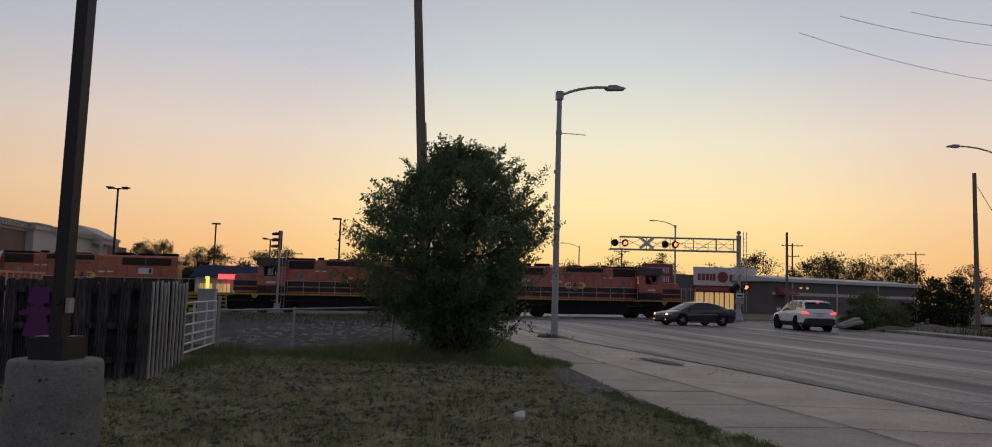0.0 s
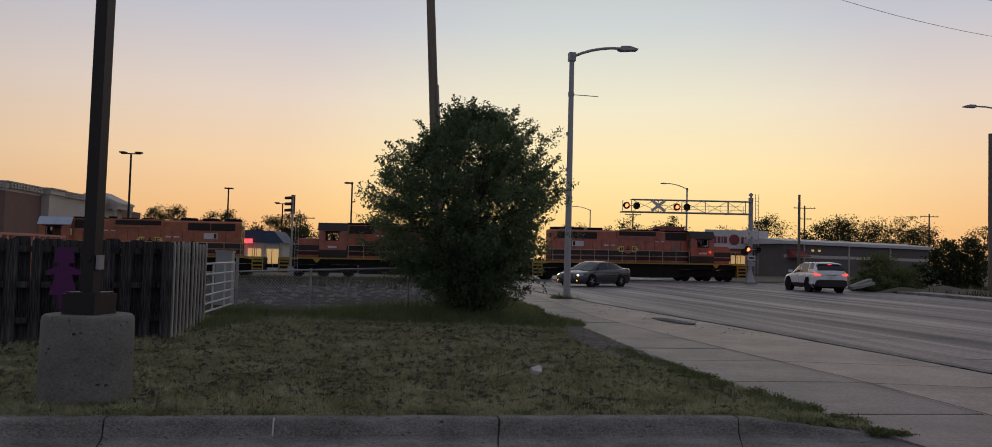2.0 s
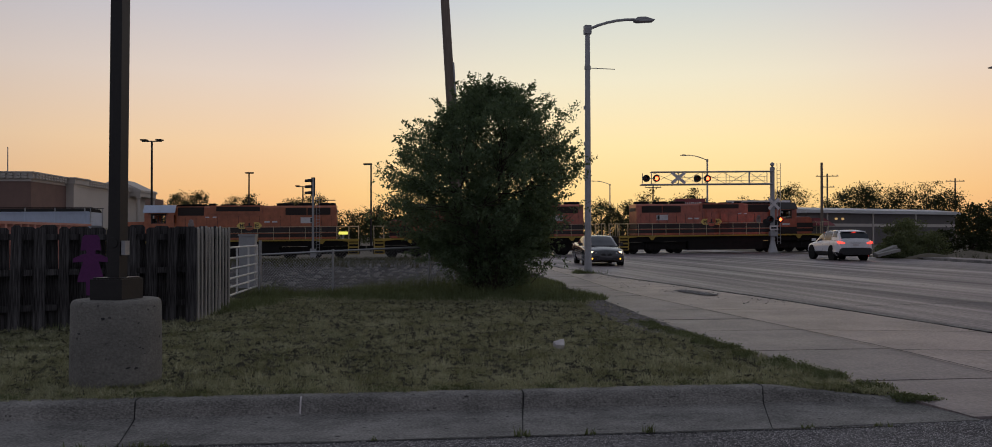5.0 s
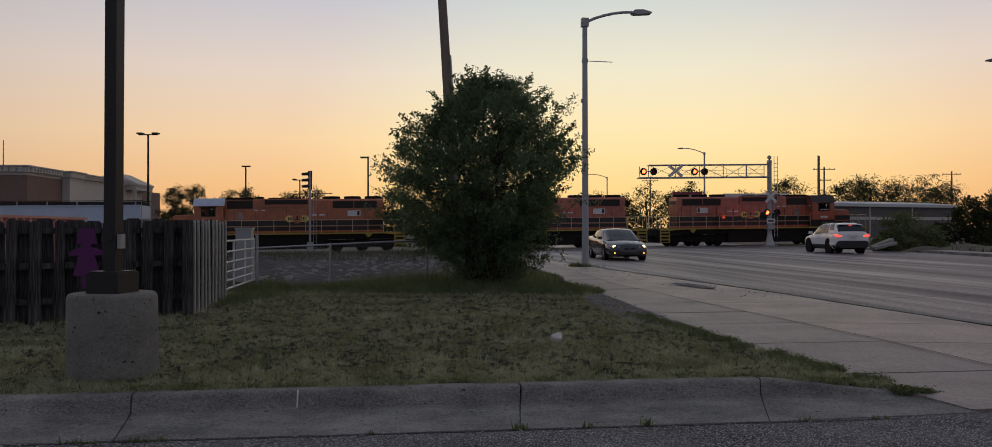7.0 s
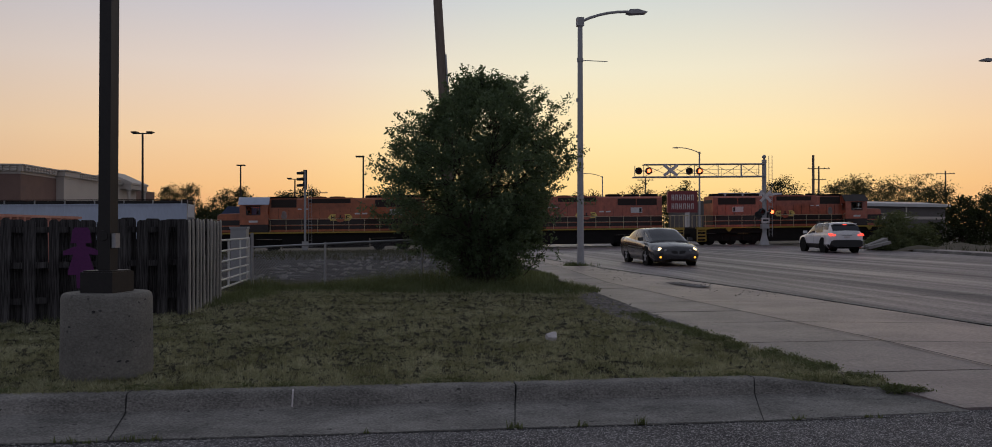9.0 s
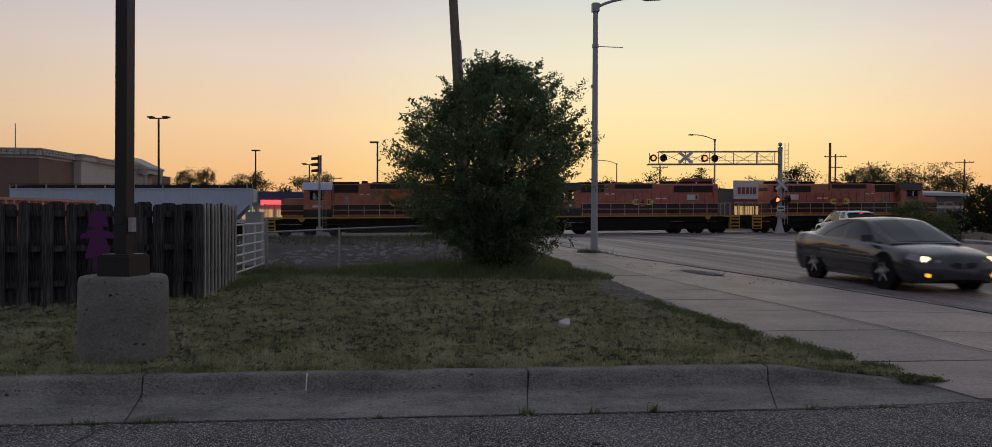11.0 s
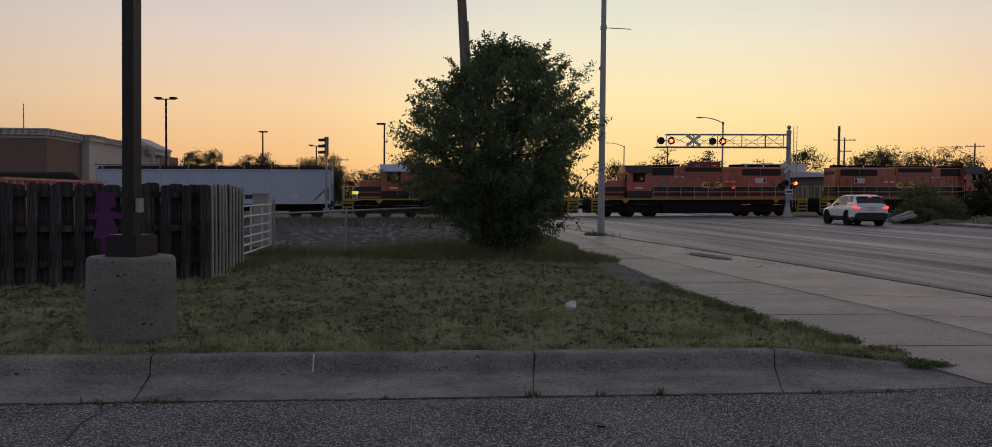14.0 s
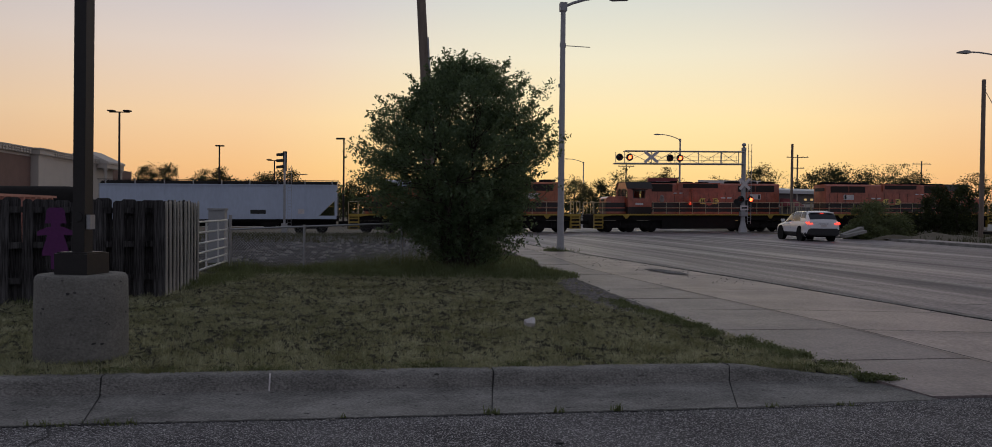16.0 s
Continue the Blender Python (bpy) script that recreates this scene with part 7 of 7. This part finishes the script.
def corner_store():
    t = thing("store_building", pose(30.0, 108.0, ground_z(30, 108) - 0.1, 0, 0, 4), "low store with a white sign band and a pink awning", "building")
    part("store_wall", box(-6.5, 9, 0, 14, 0, 5.0), M_GREYWALL, t)
    part("sign_band", box(-3.4, 5.2, -0.35, 0.0, 3.6, 6.1), M_SIGNWHITE, t, "white sign band")
    for k, (x0, x1) in enumerate(((-2.9, -2.5), (-2.35, -1.9), (-1.75, -1.35), (-1.2, -0.95), (-0.85, -0.45), (1.5, 1.9), (2.05, 2.45), (2.6, 2.95), (3.1, 3.4), (3.55, 3.95))):
        part("lettering_bar", box(x0, x1, -0.40, -0.35, 4.3, 5.2), M_SIGNRED, t)
    part("sign_disc", rod((0.55, -0.42, 4.8), (0.55, -0.35, 4.8), 0.72, n=24), M_SIGNRED, t)
    aw = bmesh.new()
    prism(aw, [(-1.2, 2.9), (-1.2, 3.05), (0.0, 3.6), (0.0, 2.9)], -3.4, 5.2, Matrix(((0, 1, 0, 0), (1, 0, 0, 0), (0, 0, 1, 0), (0, 0, 0, 1))))
    part("awning", aw, M_SIGNRED, t, "faded pink-red awning")
    for k in range(6):
        w = part("shop_window", box(-3.2 + k * 1.4, -2.0 + k * 1.4, -0.05, -0.01, 0.5, 2.7), M_WARMWIN, t, "lit shop window")
        part("mullion", box(-2.64 + k * 1.4, -2.58 + k * 1.4, -0.09, -0.05, 0.5, 2.7), M_BLACK, w)
    s = thing("pole_sign", pose(17.4, 86.0, ground_z(17.4, 86), 0, 0, 4), "red double-panel store sign with pale lettering on a white post", "sign")
    part("sign_post", box(0.35, 0.75, -0.2, 0.2, 0, 3.2), M_WHITE, s)
    part("sign_panel", box(-1.62, 1.62, -0.2, 0.2, 3.15, 5.45), M_SIGNRED, s, "red sign panel", bevel=0.05)
    for row, z in enumerate((4.45, 3.5)):
        for k in range(6):
            bars = bmesh.new()
            x = -1.2 + k * 0.42
            bx(bars, x, x + 0.09, -0.23, -0.2, z, z + 0.62)
            bx(bars, x + 0.2, x + 0.29, -0.23, -0.2, z, z + 0.62)
            bx(bars, x, x + 0.29, -0.232, -0.201, z + (0.53 if k % 2 else 0.26), z + (0.62 if k % 2 else 0.35))
            part("lettering_bar", bars, M_SIGNWHITE, s)


corner_store()


def low_building():
    a, b = Vector((35.4, 102.35)), Vector((61.0, 116.0))
    ang = math.degrees(math.atan2(b.y - a.y, b.x - a.x))
    L = (b - a).length
    t = thing("low_building", pose(a.x, a.y, ground_z(a.x, a.y) - 0.2, 0, 0, ang), "long low grey block building with a pale metal roof edge", "building")
    part("block_wall", box(0, L, 0, 8, 0, 4.35), M_GREYWALL, t, "dark grey-brown block wall")
    rf = bmesh.new()
    prism(rf, [(-0.5, 4.35), (-0.5, 4.75), (4.2, 5.2), (8.5, 4.7), (8.5, 4.35)], -0.6, L + 0.6, Matrix(((0, 1, 0, 0), (1, 0, 0, 0), (0, 0, 1, 0), (0, 0, 0, 1))))
    part("metal_roof", rf, M_ROOFMETAL, t, "pale metal roof")
    part("wall_band", box(0, L, -0.04, 0.0, 2.6, 3.0), M_STUCCO, t, "pale painted band")
    for x in (3.5, 12.0, 20.5):
        part("downpipe", box(x, x + 0.2, -0.12, 0, 0, 4.35), M_STUCCO, t)
    aw = bmesh.new()
    prism(aw, [(-1.6, 2.7), (-1.6, 2.8), (0.0, 3.7), (0.0, 2.7)], 0.6, 3.2, Matrix(((0, 1, 0, 0), (1, 0, 0, 0), (0, 0, 1, 0), (0, 0, 0, 1))))
    part("awning", aw, M_SIGNRED, t, "dark red door awning")
    for x in (5.0, 6.2):
        part("wall_lamp", box(x, x + 0.35, -0.15, -0.01, 3.5, 3.75), M_WARMWIN, t, "small lit wall lamp")


low_building()

# ---- planting ----
rngt = np.random.default_rng(8)
DARK = "dark leafy tree against the evening sky"
for x, y, h, w, n in ((-44.5, 118, 8.6, 5.1, 2800), (-42.0, 118, 8.9, 5.1, 2800), (-37.5, 122, 7.8, 7.7, 4400), (-32.5, 120, 8.6, 7.2, 4400), (-30.0, 112, 5.8, 6.6, 3600),
                      (-26.5, 118, 5.8, 7.7, 3600), (-21.0, 115, 6.8, 7.7, 4000), (-16.0, 105, 8.0, 7.2, 4400), (-11, 110, 6.3, 6.6, 3200), (12, 130, 7.8, 6.6, 2800), (14, 118, 6.8, 6.6, 3600), (19, 126, 8.7, 6.1, 2000),
                      (24.5, 125, 8.7, 7.7, 4400), (28, 130, 7.3, 6.6, 2800), (39.5, 122, 9.5, 7.2, 4000), (36, 130, 7.7, 5.5, 2400), (47.5, 122, 8.1, 7.2, 3600), (52, 126, 9.5, 9.4, 6000), (57, 128, 9.2, 7.7, 4800),
                      (62.0, 126, 9.5, 8.2, 4800), (66.5, 128, 8.6, 6.6, 3600), (76, 128, 8.3, 7.7, 3200), (88, 130, 8.6, 9.9, 4800), (98, 128, 9.5, 9.9, 4800), (-44.5, 100, 5.4, 5.2, 3200), (-41.0, 102, 5.2, 5.4, 3200), (-38.2, 100, 4.9, 5.0, 3000), (-60, 140, 6.8, 8.8, 3600), (-52, 135, 6.3, 7.7, 3200), (110, 120, 9.0, 9.9, 4800)):
    tree(x, y, h * 0.93, w * 0.95, int(n * 1.35), rngt, DARK, leaf=0.16)
for x, h in ((-67.2, 10.7), (-63.4, 10.9)):
    tree(x, 150, h, 4.6, 2300, rngt, "slim tree with a small round crown on a bare trunk", leaf=0.17, base=0.68)
SHRUB = "dense dark roadside shrub beside the far pavement"
for x, y, h, w, n in ((33.4, 61.0, 3.7, 3.0, 3800), (35.6, 62, 3.8, 3.6, 4200), (39, 60, 3.7, 4.4, 4000), (31.2, 61, 1.9, 2.0, 1400), (43, 58, 3.8, 5.0, 4000), (36.5, 56, 1.7, 2.6, 1800)):
    tree(x, y, h, w, n, rngt, SHRUB, name="shrub", leaf=0.13, base=0.05, material=M_FARLEAF, group="roadside shrubs")
for x, y, h, w, n in ((24.2, 52.0, 2.45, 3.1, 6500), (26.0, 52.6, 1.6, 2.6, 3600), (22.2, 48.8, 1.5, 1.5, 3600), (23.3, 49.3, 0.9, 1.2, 2000), (21.5, 49.2, 0.9, 1.0, 1200)):
    tree(x, y, h, w, n, rngt, "low green bush beside the pavement", name="shrub", leaf=0.09, base=0.03, material=M_WEED, group="pavement shrubs")


def mound(x, y, rx, ry, h, seed, label):
    vs, fs = [], []
    n, r = 26, 7
    for j in range(r + 1):
        for k in range(n):
            a = 2 * math.pi * k / n
            f = j / r
            px, py = rx * f * math.cos(a), ry * f * math.sin(a)
            vs.append((x + px, y + py, ground_z(x, y) - 0.08 + h * (1 - smooth(0, 1, f)) * (1 + 0.5 * noise.noise((px * 0.8 + seed, py * 0.8, 0))) + 0.05))
    for j in range(r):
        for k in range(n):
            fs.append((j * n + k, j * n + (k + 1) % n, (j + 1) * n + (k + 1) % n, (j + 1) * n + k))
    return tagged(raw("earth_mound", vs, fs, M_DIRT), label, "mound", "earth mounds", "structure")


mound(27.5, 49.5, 4.2, 2.4, 0.42, 1, "low mound of brown earth and weeds")
mound(33.5, 51.0, 4.5, 2.6, 0.36, 5, "low mound of brown earth and weeds")
mound(23.5, 47.5, 2.0, 1.2, 0.35, 9, "low mound of brown earth and weeds")
for k, (x, y, rz, tilt) in enumerate(((20.6, 46.4, 14, 12), (20.7, 46.9, 20, 17))):
    b = link("broken_slab", box(-0.75, 0.75, -0.18, 0.18, -0.08, 0.08), M_CONC, bevel=0.02)
    b.matrix_basis = pose(x, y, 0.38 + 0.12 * k, 0, -tilt, rz)
    tagged(b, "broken pale concrete slab leaning by the pavement", "slab", "broken slabs")
# rubble in the yard
rub = []
rf_ = []
rr_ = np.random.default_rng(12)
for k in range(420):
    x, y = rr_.uniform(-9, -1.5), rr_.uniform(19.5, 40)
    if x > -0.9 * 1 and y < 24:
        continue
    q = rr_.uniform(0.03, 0.11)
    b0 = len(rub)
    for dx, dy, dz in ((-1, -1, 0), (1, -0.8, 0), (0.9, 1, 0), (-1, 0.9, 0), (-0.6, -0.5, 0.7), (0.5, -0.6, 0.9), (0.6, 0.5, 0.6), (-0.5, 0.6, 0.8)):
        rub.append((x + dx * q * rr_.uniform(0.7, 1.3), y + dy * q, ground_z(x, y) + dz * q - 0.01))
    rf_ += [(b0, b0 + 1, b0 + 5, b0 + 4), (b0 + 1, b0 + 2, b0 + 6, b0 + 5), (b0 + 2, b0 + 3, b0 + 7, b0 + 6), (b0 + 3, b0, b0 + 4, b0 + 7), (b0 + 4, b0 + 5, b0 + 6, b0 + 7)]
tagged(raw("rubble", rub, rf_, M_CONC), "pale broken rubble scattered over the gravel yard", "rubble", "", "stuff")
# grit and pebbles along the gutter, the broken verge and the lamp's foot
peb, pebf = [], []


def pebble(x, y, z, q):
    b0 = len(peb)
    for dx, dy, dz in ((-1, -0.8, 0), (1, -0.7, 0), (0.8, 0.9, 0), (-0.9, 0.8, 0), (-0.5, -0.4, 0.8), (0.6, -0.5, 0.65), (0.3, 0.6, 0.9)):
        peb.append((x + dx * q * rr_.uniform(0.7, 1.4), y + dy * q, z + dz * q * 0.8 - 0.003))
    pebf.extend(((b0, b0 + 1, b0 + 5, b0 + 4), (b0 + 1, b0 + 2, b0 + 6, b0 + 5), (b0 + 2, b0 + 3, b0 + 6), (b0 + 3, b0, b0 + 4, b0 + 6), (b0 + 4, b0 + 5, b0 + 6)))


for k in range(900):
    y = 8.5 + 22 * rr_.random() ** 0.8
    x = lerp_at(ROAD_L, y) - 0.05 + rr_.normal() * 0.16
    z = 0.003 if x > lerp_at(ROAD_L, y) else walk_z(y) + 0.006
    pebble(x, y, z, 0.004 + 0.013 * rr_.random() ** 3)
for k in range(700):
    y = rr_.uniform(15.5, 27.5)
    x = lerp_at(WALK_R, y) + (lerp_at(ROAD_L, y) - 0.2 - lerp_at(WALK_R, y)) * rr_.random() ** 0.6
    if noise.noise((x * 1.2, y * 0.7, 8)) > -0.05:
        pebble(x, y, walk_z(y) + 0.004, 0.005 + 0.018 * rr_.random() ** 3)
for k in range(260):
    y = rr_.uniform(9.4, 16.0)
    pebble(lerp_at(WALK_L, y) + rr_.normal() * 0.16 - 0.1, y, walk_z(y) + 0.012, 0.006 + 0.02 * rr_.random() ** 2)
for k in range(150):
    q = KERB_O + KERB_D * rr_.uniform(-5, 3.2) + KERB_N * (0.86 + 0.05 * rr_.normal())
    pebble(q.x, q.y, 0.008, 0.004 + 0.010 * rr_.random() ** 2)
tagged(raw("pebbles", peb, pebf, M_CONC), "loose grit and pebbles along the gutter and broken verge", "pebbles", "", "stuff")
# distant woods close the horizon
pos = []
rngw = np.random.default_rng(3)
for k in range(26000):
    a = rngw.uniform(-1.0, 1.0)
    d = rngw.uniform(170, 230)
    x, y = d * math.sin(a) * 1.25, d * math.cos(a) * 0.9 + 20
    top = 5.0 + 3.0 * noise.noise((x * 0.05, y * 0.01, 0)) + 1.5 * noise.noise((x * 0.2, 0, 4))
    pos.append((x, y, rngw.uniform(-0.5, max(1.5, top))))
wood = leaf_cloud("far_woods", np.array(pos), (0.3, 0.75), M_FARLEAF, None, rngw)
tagged(wood, "distant dark line of trees along the horizon", "woods", "", "stuff")
tower = thing("radio_mast", pose(-74, 110, -0.5), "thin distant radio mast", "mast")
part("lattice", rod((0, 0, 0), (0, 0, 14.5), 0.18, 0.06, 5), M_GALV, tower)
boat = thing("utility_trailer", pose(29.9, 47.6, 0.06, 0, 0, 12), "low pale trailer parked beside the pole", "trailer")
part("trailer_bed", box(-0.2, 2.6, -0.8, 0.8, 0.55, 0.95), M_WHITE, boat, bevel=0.06)
part("trailer_frame", box(-0.6, 2.4, -0.7, 0.7, 0.35, 0.5), M_UNDER, boat)
for s in (-1, 1):
    part("wheel", rod((1.2, s * 0.7, 0.3), (1.2, s * 0.9, 0.3), 0.3, n=18), M_RUBBER, boat)


# ---- what moves ----
def train_s(t):
    """Where the middle of the leading locomotive is along the rails."""
    return lerp_at(TRAIN_ROWS, t) + 8.1


TRAIN_ROWS = [(0.0, -0.1), (1.5, 2.75), (3.5, 6.55), (7.0, 13.55), (9.0, 17.4), (12.5, 24.1), (14.5, 27.85), (16.0, 30.7)]
# seconds, x, y, heading of the sedan: it turns round in the road and drives back
SEDAN_ROWS = [(0.0, 12.2, 49.0, 200), (0.5, 10.4, 48.2, 203), (1.0, 8.3, 47.2, 208), (1.5, 6.2, 46.2, 214), (2.0, 4.9, 44.9, 228), (2.5, 3.8, 43.2, 246), (3.0, 3.3, 41.6, 257),
              (3.5, 3.1, 40.3, 264), (4.0, 3.05, 39.6, 269), (5.2, 3.5, 38.9, 275), (6.5, 4.0, 38.3, 276.5), (7.0, 4.25, 37.3, 277), (7.5, 4.5, 36.3, 277), (8.0, 4.75, 35.2, 277), (8.5, 5.1, 33.6, 277),
              (9.0, 5.45, 31.6, 277), (9.2, 5.6, 30.7, 277), (10.0, 6.4, 26.0, 277.5), (10.7, 7.15, 20.8, 277.5), (11.3, 8.05, 14.25, 277.5), (11.5, 8.3, 12.4, 277.5), (12.0, 8.95, 7.6, 277.5), (13.0, 10.2, -2.0, 277.5), (14.0, 11.6, -12.5, 277.5), (16.0, 14.4, -34.0, 277.5)]
# the pairs of crossing lamps light by turns
FLASH_AT = [0.45, 1.75, 3.0, 4.35, 5.65, 6.93, 8.15, 9.5, 10.85, 12.1, 13.43, 14.72]


def motions():
    order = ((LOCO_A, 0.0, 0), (LOCO_B, -20.98, 180), (LOCO_C, -41.96, 180), (HOPPER, -61.75, 0), (TANK, -80.6, 0))
    times = [r[0] for r in TRAIN_ROWS]
    for ob, back, turn in order:
        walk(ob, [(t, track_frame(train_s(t) + back) @ pose(0, 0, 0, 0, 0, turn)) for t in times])
    for ob, back, turn in order:
        sense = 1 if turn == 0 else -1
        for w in ob.children_recursive:
            if not w.name.startswith("wheelset"):
                continue
            r = w.location.z
            x0, z0 = w.location.x, w.location.z
            walk(w, [(0.4 * k, pose(x0, 0, z0) @ Matrix.Rotation(sense * (train_s(0.4 * k) - train_s(0)) / r, 4, "Y")) for k in range(41)])
    walk(SEDAN, [(t, pose(x, y, 0.0, 0, 0, a)) for t, x, y, a in SEDAN_ROWS])
    for glow in GLOWS:
        lit, rest = pose(-0.42, -0.05, 0), pose(0.42, -0.05, 0)
        rows = [(0.0, rest)]
        for t in FLASH_AT:
            rows += [(t - 0.034, rest), (t, lit), (t + 0.53, lit), (t + 0.564, rest)]
        walk(glow, rows + [(16.0, rest)])
    ts = [k * 0.1 for k in range(161)]
    xs = [lerp_at([(r[0], r[1]) for r in SEDAN_ROWS], t) for t in ts]
    ys = [lerp_at([(r[0], r[2]) for r in SEDAN_ROWS], t) for t in ts]
    gone = [0.0]
    for k in range(1, len(ts)):
        gone.append(gone[-1] + math.hypot(xs[k] - xs[k - 1], ys[k] - ys[k - 1]))
    fine = [k * 0.05 for k in range(321)]
    table = list(zip(ts, gone))
    for w in SEDAN_WHEELS:
        at = w.location.copy()
        walk(w, [(t, Matrix.Translation(at) @ Matrix.Rotation(lerp_at(table, t) / 0.335, 4, "Y")) for t in fine])


motions()
